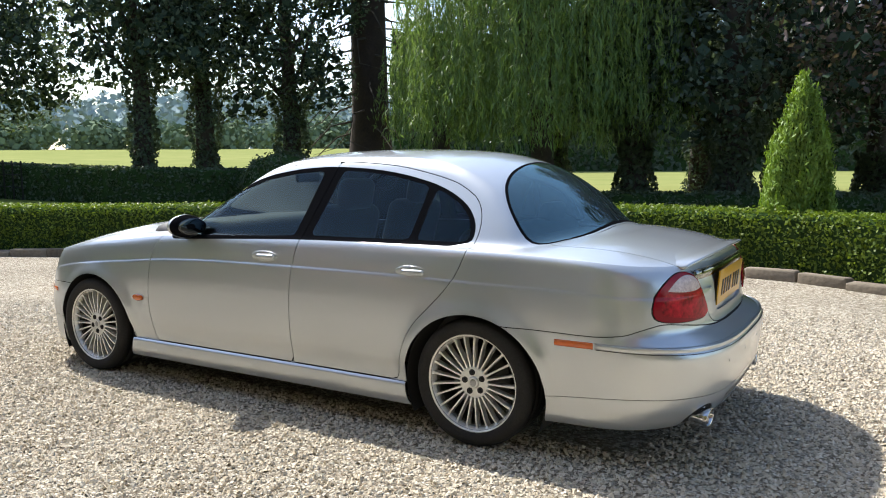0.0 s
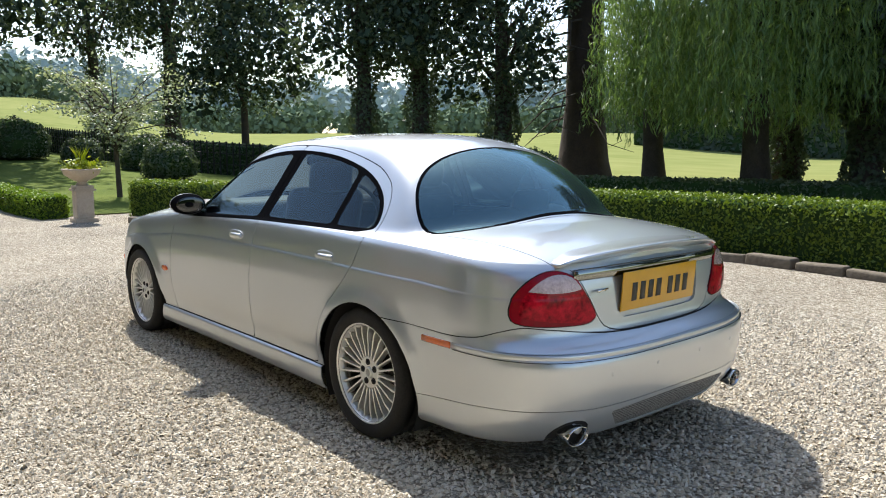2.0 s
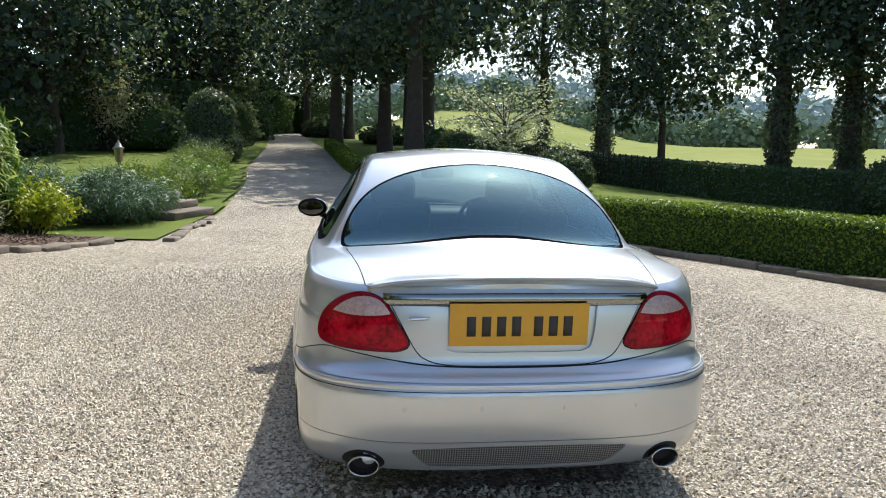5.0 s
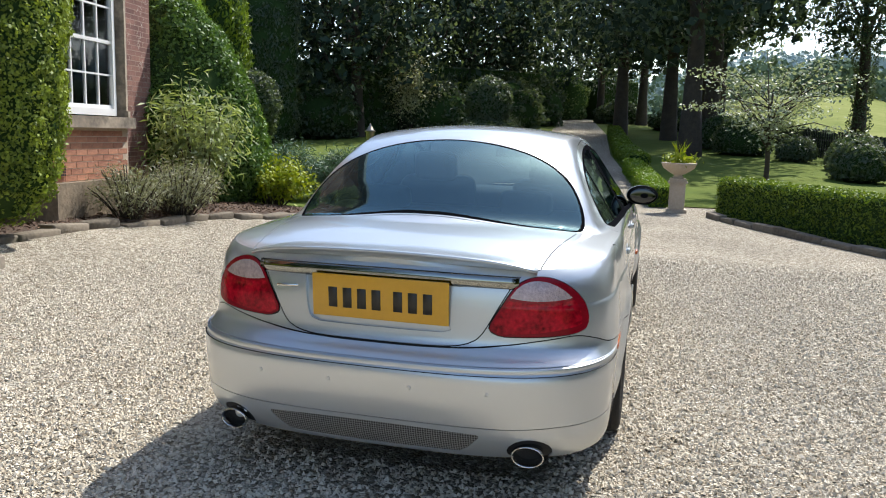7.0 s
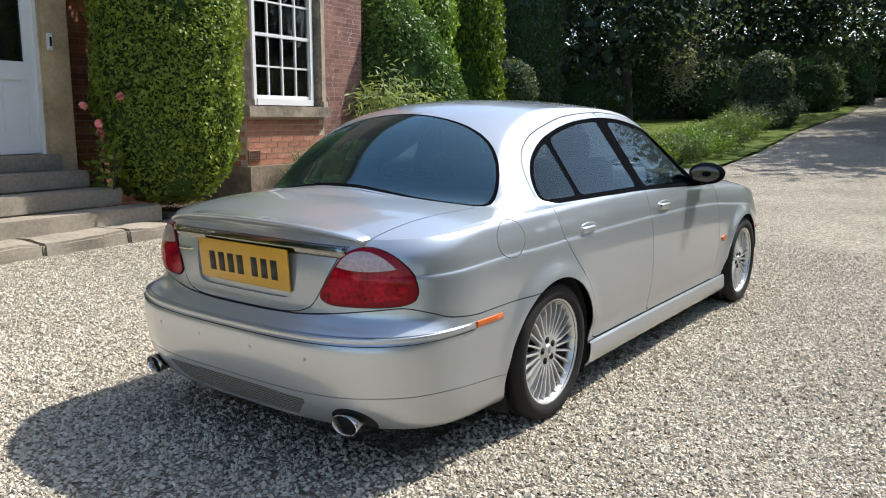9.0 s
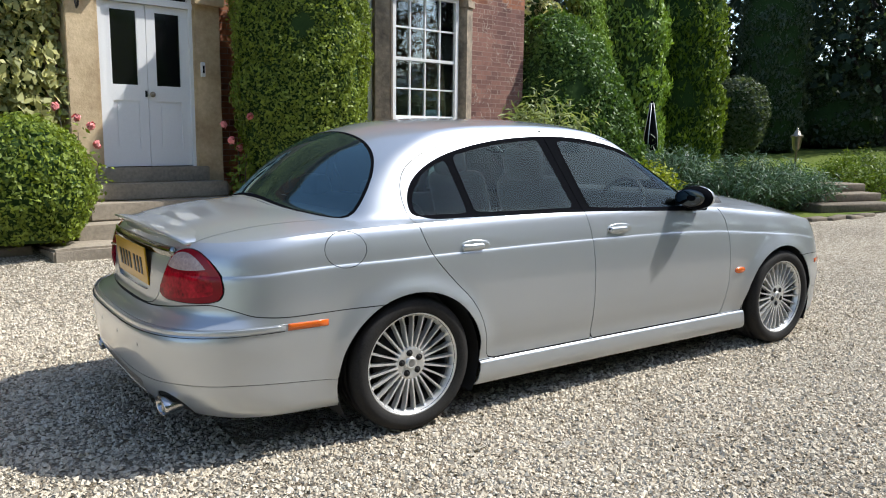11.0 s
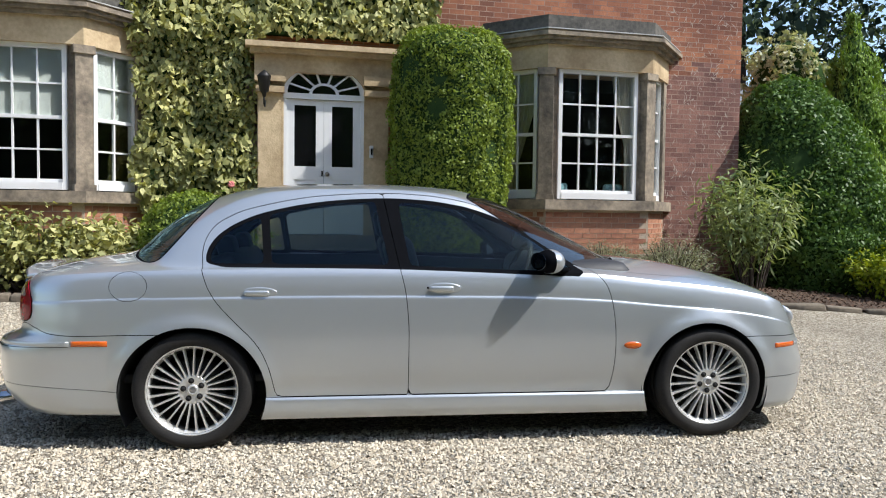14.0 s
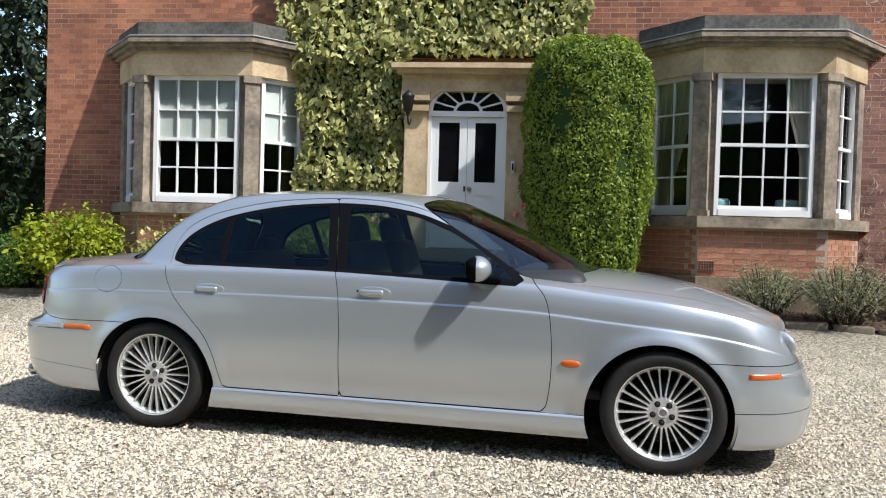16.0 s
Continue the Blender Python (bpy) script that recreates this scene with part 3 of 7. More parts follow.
def build_bay(c, right, low):
    bay = tagged(new("bay_window"), "canted stone bay window with white sashes and dark parapet", "bay window")
    house_part("plinth", prism(bay_outline(c, 0.07), -0.1, 0.72), M["plinth_stone"], bay, "worn sandstone plinth, its colour also darkened for shade")
    core = house_part("brick_apron", prism(bay_outline(c, 0.0), 0.72, 1.36), M["mortar_pale"], bay)
    house_part("sill", prism(bay_outline(c, 0.10), 1.36, 1.50), M["stone_weathered"], bay, "projecting sandstone sill")
    house_part("head", joined(prism(bay_outline(c, 0.03), 3.34 - low, 3.66 - low)), M["stone"], bay)
    house_part("cornice", joined(prism(bay_outline(c, 0.09), 3.66 - low, 3.71 - low), prism(bay_outline(c, 0.15), 3.712 - low, 3.755 - low), prism(bay_outline(c, 0.20), 3.757 - low, 3.81 - low), prism(bay_outline(c, 0.16), 3.812 - low, 3.84 - low)), M["stone_weathered"], bay, "moulded stone cornice")
    house_part("lead_flashing", prism(bay_outline(c, 0.185), 3.8405 - low, 3.855 - low), M["lead"], bay, "grey lead flashing on the cornice")
    house_part("parapet", prism(bay_outline(c, 0.05), 3.857 - low, 4.06 - low), M["stone_dark"], bay, "blackened stone parapet")
    o = bay_outline(c)
    for (x0, y0), (x1, y1), cols, trim in ((o[0], o[1], 2, 0.06), (o[1], o[2], 4, 0.2), (o[2], o[3], 2, 0.06)):
        ang = math.atan2(y1 - y0, x1 - x0)
        ln = math.hypot(x1 - x0, y1 - y0)
        place = Matrix.Translation((x0, y0, 0)) @ Matrix.Rotation(ang, 4, "Z") @ Matrix.Translation((0, 0.05, 0))
        a, b = (0.19, ln - 0.19) if cols == 4 else ((0.16, ln - 0.17) if x0 < c - 1 else (0.17, ln - 0.16))
        fill = boxes((0.03, a - 0.004, 0.02, 0.12, 1.5, 3.338 - low), (b + 0.004, ln - 0.03, 0.02, 0.12, 1.5, 3.338 - low))
        fill.transform(place)
        house_part("mullion", fill, M["stone_weathered"], bay)
        sash(a, b, 1.515, 3.34 - low, cols, bay, place)
        if not right:
            bl = boxes((a + 0.05, b - 0.05, 0.052, 0.056, 2.44 - low / 2, 3.3 - low))
            bl.transform(place)
            house_part("roller_blind", bl, M["blind"], bay, "white roller blind half drawn")
        elif cols == 4:
            for e, w in ((a + 0.02, 1), (b - 0.02, -1)):
                bm = bmesh.new()
                prev = None
                for k in range(25):
                    t = k / 24
                    top, bot = (0.34 if w < 0 else 0.10) * t, (0.10 if w < 0 else 0.06) * t
                    col = [bm.verts.new((e + w * q, 0.10 + 0.025 * math.sin(k * 1.7), z)) for q, z in ((bot, 1.5), (bot * 1.2, 2.3), (top * 0.85, 2.9), (top, 3.34))]
                    if prev:
                        for i in range(3):
                            bm.faces.new((prev[i], col[i], col[i + 1], prev[i + 1]))
                    prev = col
                bm.transform(place)
                house_part("curtain", bm, M["curtain"], bay, "cream curtain drawn aside")
            for e in (a + 0.12, b - 0.22):
                cu = rounded_box(0.30, 0.12, 0.26, 0.05)
                cu.transform(place @ pose(e, 0.28, 1.62))
                house_part("cushion", cu, M["cushion"], bay, "pale blue cushion")
        elif x0 < c - 1:
            bm = bmesh.new()
            prev = None
            for k in range(25):
                t = k / 24
                top, bot = 0.62 * t, 0.30 * t
                col = [bm.verts.new((a + q, 0.10 + 0.025 * math.sin(k * 1.7), z)) for q, z in ((bot, 1.5), (bot, 2.0), (top * 0.85, 2.7), (top, 3.34))]
                if prev:
                    for i in range(3):
                        bm.faces.new((prev[i], col[i], col[i + 1], prev[i + 1]))
                prev = col
            bm.transform(place)
            house_part("curtain", bm, M["curtain"], bay, "cream curtain drawn aside")
        else:
            bm = bmesh.new()
            prev = None
            for k in range(33):
                t = k / 32
                top, bot = 0.70 * t, 0.52 * t
                col = [bm.verts.new((b - q, 0.11 + 0.025 * math.sin(k * 1.7), z)) for q, z in ((bot, 1.5), (bot, 2.0), (top * 0.9, 2.7), (top, 3.34))]
                if prev:
                    for i in range(3):
                        bm.faces.new((prev[i], col[i], col[i + 1], prev[i + 1]))
                prev = col
            bm.transform(place)
            house_part("curtain", bm, M["curtain"], bay, "cream curtain drawn aside")
    for x, y, ang in ((o[1][0], o[1][1], -24), (o[2][0], o[2][1], 24)):
        pier = joined(moved(boxes((-0.10, 0.10, -0.03, 0.16, 1.5, 3.34 - low)), pose(0, 0, 0)), boxes((-0.125, 0.125, -0.055, 0.16, 1.502, 1.58)), boxes((-0.125, 0.125, -0.055, 0.16, 3.24 - low, 3.338 - low)))
        pier.transform(pose(x, y + 0.03, 0, 0, 0, ang))
        house_part("pier", pier, M["stone_weathered"], bay, "weathered sandstone pier")
    for x, sg in ((o[0][0], 1), (o[3][0], -1)):
        jamb = boxes((-0.09, 0.09, -0.02, 0.14, 1.5, 3.34 - low))
        jamb.transform(pose(x + sg * 0.075, WALL - 0.075, 0, 0, 0, -sg * 48))
        house_part("jamb", jamb, M["stone_weathered"], bay)
    return bay, core


def arc_strip(c, z, r0, r1, y0, y1, a0=0.0, a1=math.pi, n=28):
    """An arched moulding of rectangular section."""
    bm = bmesh.new()
    prev = None
    for a in np.linspace(a0, a1, n):
        ring = [bm.verts.new((c + r * math.cos(a), y, z + r * math.sin(a))) for r, y in ((r0, y0), (r1, y0), (r1, y1), (r0, y1))]
        if prev:
            for i in range(4):
                bm.faces.new((prev[i], prev[(i + 1) % 4], ring[(i + 1) % 4], ring[i]))
        else:
            bm.faces.new(ring)
        prev = ring
    bm.faces.new(prev[::-1])
    bmesh.ops.recalc_face_normals(bm, faces=bm.faces)
    return bm


def build_entrance():
    c, zd, zs = -0.235, 0.97, 2.84
    por = tagged(new("door_surround"), "sandstone door surround with pilasters and cornice", "door surround")
    for sg in (-1, 1):
        e = c + sg * 0.72
        p = joined(boxes((e - 0.16, e + 0.16, 5.66, 6.0, 0.2, 3.12), bevel=0.01), boxes((e - 0.2, e + 0.2, 5.56, 6.0, 0.2, 0.75)), boxes((e - 0.2, e + 0.2, 5.55, 5.99, 3.0, 3.13)), boxes((e - 0.185, e + 0.185, 5.57, 5.99, 2.86, 2.94)))
        house_part("pilaster", p, M["stone"], por)
    # spandrel with arched cut
    bm = bmesh.new()
    r, n = 0.56, 24
    lo, hi = [], []
    for a in np.linspace(math.pi, 0, n):
        x, z = c + r * math.cos(a), zs + 0.40 * math.sin(a) / 0.56 * 0.56 * 1.0
        lo.append((x, z)), hi.append((x, 3.3))
    for y in (5.63, 5.98):
        vs = [[bm.verts.new((x, y, z)) for x, z in row] for row in (lo, hi)]
        for i in range(n - 1):
            bm.faces.new((vs[0][i], vs[0][i + 1], vs[1][i + 1], vs[1][i]))
    for i in range(n - 1):
        bm.faces.new([bm.verts.new((x, y, z)) for (x, z), y in ((lo[i], 5.63), (lo[i + 1], 5.63), (lo[i + 1], 5.98), (lo[i], 5.98))])
    bmesh.ops.remove_doubles(bm, verts=bm.verts, dist=0.0005)
    bmesh.ops.recalc_face_normals(bm, faces=bm.faces)
    house_part("spandrel", bm, M["stone"], por)
    house_part("entablature", joined(boxes((c - 0.92, c + 0.92, 5.62, 6.0, 3.14, 3.36)), boxes((c - 0.98, c + 0.98, 5.50, 6.0, 3.362, 3.42)), boxes((c - 1.04, c + 1.04, 5.42, 6.0, 3.422, 3.49))), M["stone"], por, "moulded sandstone cornice")
    house_part("reveal", boxes((c - 0.62, c - 0.54, 5.67, 6.3, 0.95, 3.1), (c + 0.54, c + 0.62, 5.67, 6.3, 0.95, 3.1)), M["stone"], por)
    door = tagged(new("door_1"), "white double front door with dark glass panels and fanlight, closed", "door", "", "structure")
    house_part("door_frame", boxes((c - 0.545, c - 0.50, 5.680, 5.800, zd, zs + 0.03), (c + 0.50, c + 0.545, 5.680, 5.800, zd, zs + 0.03), (c - 0.545, c + 0.545, 5.670, 5.800, zs - 0.04, zs + 0.035)), M["white_paint"], door)
    for sg in (-1, 1):
        x0, x1 = (c - 0.50, c - 0.003) if sg < 0 else (c + 0.003, c + 0.50)
        g0, g1 = x0 + 0.105, x1 - 0.105
        leaf = joined(boxes((x0, g0, 5.710, 5.755, zd + 0.01, zs - 0.045), (g1, x1, 5.710, 5.755, zd + 0.01, zs - 0.045), (g0, g1, 5.710, 5.755, 2.72, zs - 0.045), (g0, g1, 5.710, 5.755, 1.72, 1.90), (g0, g1, 5.710, 5.755, zd + 0.01, zd + 0.2)),
                      boxes((g0, g1, 5.725, 5.750, zd + 0.2, 1.72)), boxes((g0 + 0.04, g1 - 0.04, 5.716, 5.730, zd + 0.24, 1.68), bevel=0.004))
        lf = house_part("door_leaf", leaf, M["white_paint"], door)
        house_part("door_pane", boxes((g0, g1, 5.730, 5.738, 1.90, 2.72)), M["black_glass"], lf, "dark glass panel")
    knob = ellipsoid(0.032, 0.03, 0.032, 20)
    knob.transform(pose(c + 0.045, 5.690, 1.80))
    house_part("door_knob", knob, M["brass"], door, "round brass knob")
    esc = boxes((c - 0.035, c - 0.012, 5.700, 5.712, 1.77, 1.84))
    house_part("letter_plate", esc, M["iron"], door)
    # fanlight
    k = 0.40 / 0.545
    def flat(bm):
        for v in bm.verts:
            v.co.z = zs + 0.035 + (v.co.z - zs - 0.035) * k
        return bm
    z = zs + 0.035
    house_part("fan_frame", flat(arc_strip(c, z, 0.49, 0.55, 5.670, 5.780)), M["white_paint"], door)
    house_part("fan_inner", flat(arc_strip(c, z, 0.16, 0.20, 5.690, 5.750)), M["white_paint"], door)
    for a in (0.36, 0.83, 1.30, 1.84, 2.31, 2.78):
        b = boxes((0.18, 0.5, -0.02, 0.03, -0.014, 0.014))
        b.transform(pose(c, 5.715, z, 0, -math.degrees(a), 0))
        house_part("fan_bar", flat(b), M["white_paint"], door)
    fan = bmesh.new()
    fan.faces.new([fan.verts.new((c + 0.5 * math.cos(a), 5.730, z + 0.5 * k * math.sin(a))) for a in np.linspace(0, math.pi, 24)])
    house_part("fan_pane", fan, M["black_glass"], door)
    bell = tagged(house_part("doorbell", boxes((c + 0.615, c + 0.665, 5.62, 5.66, 2.03, 2.2), bevel=0.006), M["white_paint"]), "white doorbell box on the stone pilaster", "doorbell")
    house_part("bell_button", boxes((c + 0.63, c + 0.65, 5.612, 5.62, 2.07, 2.16)), M["black_trim"], bell)
    lamp = tagged(house_part("wall_lantern", lathe([(0.0, 0.30), (0.03, 0.28), (0.09, 0.22), (0.085, 0.20), (0.06, 0.02), (0.03, 0.0), (0.02, -0.05), (0.0, -0.06)], 6, "z"), M["iron"]), "black iron wall lantern beside the door", "lantern")
    lamp.matrix_world = HOUSE @ pose(c - 0.80, 5.44, 2.82) @ Matrix.Rotation(radians(-7), 4, "Z")
    arm = ribbon([(0, 0.0, -0.05), (0, 0.03, -0.14), (0, 0.10, -0.16), (0, 0.17, -0.08)], (0.012, 0.012), (1, 0, 0))
    part("bracket", arm, M["iron"], lamp)
    # steps
    for k2, (w, y0, z) in enumerate(((0.68, 5.62, 0.97), (0.78, 5.34, 0.80), (0.92, 5.02, 0.62), (1.15, 4.70, 0.44))):
        st = tagged(house_part("entrance_step", boxes((c - w, c + w, y0, 6.06 - 0.004 * k2 if k2 == 0 else y0 + 0.33, z - 0.175, z), bevel=0.012), M["step_stone"]), "worn grey stone entrance step", "step", "entrance steps")
    for x0, x1 in ((-1.75, -0.72), (-0.71, 0.12), (0.13, 0.68)):
        slab = boxes((x0, x1, 4.25, 4.78, 0.0, 0.29), bevel=0.022)
        bmesh.ops.subdivide_edges(slab, edges=[e for e in slab.edges if e.calc_length() > 0.2], cuts=5, use_grid_fill=True)
        for v in slab.verts:
            v.co += Vector((noise.noise(v.co * 3.1), noise.noise(v.co * 2.7 + Vector((4, 0, 0))), 0.5 * noise.noise(v.co * 4.3))) * 0.045
        tagged(house_part("paving_slab", slab, M["step_stone"]), "sandstone slab at the foot of the steps", "slab", "slabs before the steps")


bay_left, apron_left = build_bay(BAYS[0], False, 0.08)
bay_right, apron_right = build_bay(BAYS[1], True, 0.0)
build_entrance()

# ---- plants ----
RNG = np.random.default_rng(7)


def unit(v):
    return v / np.maximum(np.linalg.norm(v, axis=-1, keepdims=True), 1e-9)


def leaf_quads(C, N, size, aspect=0.55, loose=0.8, droop=0.0, along=None):
    """Kite-shaped leaves at C, facing about along N."""
    n = len(C)
    size = size * RNG.uniform(0.6, 1.3, (n, 1))
    nn = unit(N + loose * RNG.normal(size=(n, 3)))
    d = RNG.normal(size=(n, 3)) if along is None else along + 0.25 * RNG.normal(size=(n, 3))
    d = d + np.array([0, 0, -droop])
    d = unit(d - nn * np.sum(d * nn, 1, keepdims=True))
    t = np.cross(d, nn)
    fold = nn * size * 0.10
    V = np.stack([C - d * size * 0.5, C + t * size * aspect * 0.5 + fold, C + d * size * 0.5, C - t * size * aspect * 0.5 + fold], 1).reshape(-1, 3)
    return V, np.arange(4 * n).reshape(n, 4)


def foliage(name, C, N, size, material, parent, label="", **kw):
    V, F = leaf_quads(C, N, size, **kw)
    ob = mesh_part(name, V, F, material, parent, label)
    if parent is not None:
        ob.matrix_parent_inverse = parent.matrix_basis.inverted()
    return ob


def tube(path, radii, n=10, rough=0.0):
    bm = bmesh.new()
    path = [Vector(p) for p in path]
    prev = None
    for i, (p, r) in enumerate(zip(path, radii)):
        d = (path[min(i + 1, len(path) - 1)] - path[max(i - 1, 0)]).normalized()
        u = d.orthogonal().normalized() if abs(d.z) < 0.95 else Vector((1, 0, 0)) - d * d.x
        u.normalize()
        w = d.cross(u)
        ring = []
        for k in range(n):
            a = 2 * math.pi * k / n
            rr = r * (1 + rough * (noise.noise(p * 1.3 + Vector((math.cos(a), math.sin(a), 0)) * 2)))
            ring.append(bm.verts.new(p + (u * math.cos(a) + w * math.sin(a)) * rr))
        if prev:
            for k in range(n):
                f = bm.faces.new((prev[k], prev[(k + 1) % n], ring[(k + 1) % n], ring[k]))
                f.smooth = True
        prev = ring
    bmesh.ops.recalc_face_normals(bm, faces=bm.faces)
    return bm


def blobs_cloud(blobs, n, inner=0.55):
    """Points in the outer part of a heap of ellipsoids (x, y, z, rx, ry, rz), with outward normals."""
    B = np.array(blobs, float)
    area = (B[:, 3] * B[:, 4] + B[:, 3] * B[:, 5] + B[:, 4] * B[:, 5])
    pick = RNG.choice(len(B), n, p=area / area.sum())
    N = unit(RNG.normal(size=(n, 3)))
    r = RNG.uniform(inner ** 3, 1.08 ** 3, (n, 1)) ** (1 / 3)
    C = B[pick, :3] + N * B[pick, 3:] * r
    return C, unit(N / B[pick, 3:])


def crown_blobs(x, y, z0, z1, r, count, squash=0.75):
    out = []
    for k in range(count):
        t = k / max(count - 1, 1)
        z = z0 + (z1 - z0) * (0.1 + 0.85 * t)
        wide = r * (0.35 + 0.75 * math.sin(math.pi * min(1, 0.22 + 0.75 * t)))
        a = k * 2.4 + RNG.uniform(0, 1)
        q = wide * RNG.uniform(0.35, 0.75)
        br = r * RNG.uniform(0.32, 0.55)
        out.append((x + q * math.cos(a), y + q * math.sin(a), z, br, br, br * squash))
    return out


def build_tree(x, y, h, r, clear, trunk, label, leaf="leaf_dark", n=11000, size=0.27, ivy=True, blobs=26, lean=0.0, bark="bark", category="tree"):
    """A tree: tapered trunk with limbs, ivy round it where it has any, and a crown of separate leaves."""
    z = float(ground_height(x, y)) - 0.1
    t = tagged(new("tree"), label, category, "trees round the court")
    t.location = (x, y, z)
    top = z + h
    path = [(x, y, z), (x + lean * 0.3, y, z + clear * 0.5), (x + lean * 0.7, y, z + clear), (x + lean, y + 0.2, z + h * 0.55), (x + lean, y + 0.3, z + h * 0.85)]
    tr = part("trunk", tube(path, [trunk * 1.35, trunk, trunk * 0.85, trunk * 0.5, trunk * 0.12], 14, 0.25), M[bark], t)
    tr.matrix_parent_inverse = t.matrix_basis.inverted()
    for k in range(7):
        a = k * 2.4 + x
        zz = z + clear * 1.02 + (h - clear) * 0.055 * k
        q = r * RNG.uniform(0.5, 0.85)
        p0 = Vector((x + lean * 0.7, y, zz))
        b = part("limb", tube([p0, p0 + Vector((q * 0.4 * math.cos(a), q * 0.4 * math.sin(a), q * 0.45)), p0 + Vector((q * 0.8 * math.cos(a), q * 0.8 * math.sin(a), q * 1.15))], [trunk * 0.34, trunk * 0.2, 0.03], 7), M[bark], t)
        b.matrix_parent_inverse = t.matrix_basis.inverted()
    heap = crown_blobs(x + lean, y, z + clear, top, r, blobs)
    C, N = blobs_cloud(heap, n)
    foliage("crown", C, N, size, M[leaf], t, loose=1.0)
    # bigger leaves added inside, their dark colour standing for the crown's inner shade
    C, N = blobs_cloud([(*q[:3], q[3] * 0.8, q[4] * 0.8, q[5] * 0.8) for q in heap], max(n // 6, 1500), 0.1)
    foliage("inner_crown", C, N, size * 1.8, M["crown_shade"], t, aspect=0.8, loose=1.5)
    if ivy:
        m = 2600
        zz = RNG.uniform(0, clear * 1.35, m)
        a = RNG.uniform(0, 2 * math.pi, m)
        rr = trunk * (1.2 + 0.55 * np.sin(zz * 1.7 + x) ** 2 + 0.5 * np.clip(zz / clear - 0.6, 0, 1)) * RNG.uniform(0.85, 1.15, m)
        f = np.clip(zz / clear, 0, 1)
        C = np.stack([x + lean * 0.7 * f + rr * np.cos(a), y + rr * np.sin(a), z + zz], -1)
        foliage("ivy", C, np.stack([np.cos(a), np.sin(a), 0.2 + 0 * a], -1), 0.17, M["leaf_dark"], t, "dark ivy round the trunk", loose=0.7)
    return t


def hedge_run(name, pts, width, h, material, label, per=900, size=0.045, round_top=0.06, core="leaf_shade"):
    """A clipped hedge along a path: an added core, dark for inner shade, and a coat of small leaves."""
    pts = np.asarray(pts, float)
    t = tagged(new(name), label, "hedge")
    seg = np.diff(pts, axis=0)
    ln = np.hypot(seg[:, 0], seg[:, 1])
    side = np.stack([-seg[:, 1], seg[:, 0]], 1) / ln[:, None]
    g = ground_height(pts[:, 0], pts[:, 1])
    bm = bmesh.new()
    prev = None
    nv = np.vstack([side, side[-1:]])
    for p, nn, z in zip(pts, nv, g):
        w = width / 2 - 0.035
        ring = [bm.verts.new((p[0] + nn[0] * q, p[1] + nn[1] * q, z + hh)) for q, hh in ((-w, -0.05), (-w, h - 0.08), (-w * 0.8, h - 0.035), (w * 0.8, h - 0.035), (w, h - 0.08), (w, -0.05))]
        if prev:
            for k in range(5):
                bm.faces.new((prev[k], prev[k + 1], ring[k + 1], ring[k]))
        else:
            bm.faces.new(ring)
        prev = ring
    bm.faces.new(prev[::-1])
    bmesh.ops.recalc_face_normals(bm, faces=bm.faces)
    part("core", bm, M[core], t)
    n = int(per * ln.sum() * (2 * h + width))
    i = RNG.choice(len(ln), n, p=ln / ln.sum())
    u = RNG.random(n)
    base = pts[i] + seg[i] * u[:, None]
    gz = ground_height(base[:, 0], base[:, 1])
    q = RNG.uniform(0, 2 * h + width, n)
    off = np.where(q < h, -width / 2, np.where(q < h + width, q - h - width / 2, width / 2))
    zz = np.where(q < h, q, np.where(q < h + width, h, q - h - width))
    wob = np.array([noise.noise(Vector((b[0] * 1.1, b[1] * 1.1, z * 1.5))) for b, z in zip(base[::8], zz[::8])]).repeat(8)[:n]
    wob = np.pad(wob, (0, n - len(wob)), mode="edge") * 0.045
    corner = np.clip((np.abs(off) / (width / 2) - 0.7) / 0.3, 0, 1) * np.clip((zz / h - 0.85) / 0.15, 0, 1)
    off2 = off * (1 - 0.10 * corner) + np.sign(off) * wob * (zz < h)
    z2 = zz * (1 - 0.04 * corner) + wob * (zz >= h)
    dep = RNG.normal(0, 0.014, n)
    sn = np.concatenate([side[i], np.zeros((n, 1))], 1)
    N = np.where((zz >= h)[:, None], np.array([[0, 0, 1.0]]), sn * np.sign(off)[:, None])
    C = np.concatenate([base, gz[:, None]], 1) + sn * off2[:, None]
    C[:, 2] += z2
    C += N * dep[:, None]
    # ends
    m = int(per * width * h)
    for e, sg in ((0, -1), (-1, 1)):
        d = seg[0 if e == 0 else -1] / ln[0 if e == 0 else -1] * sg
        nn = side[e]
        a, b = RNG.uniform(-width / 2, width / 2, m), RNG.uniform(0, h, m)
        E = np.stack([pts[e, 0] + nn[0] * a + d[0] * 0.03, pts[e, 1] + nn[1] * a + d[1] * 0.03, g[e] + b], 1)
        C, N = np.vstack([C, E]), np.vstack([N, np.repeat([[d[0], d[1], 0]], m, 0)])
    foliage("leaves", C, N, size, M[material], t, loose=0.75)
    return t


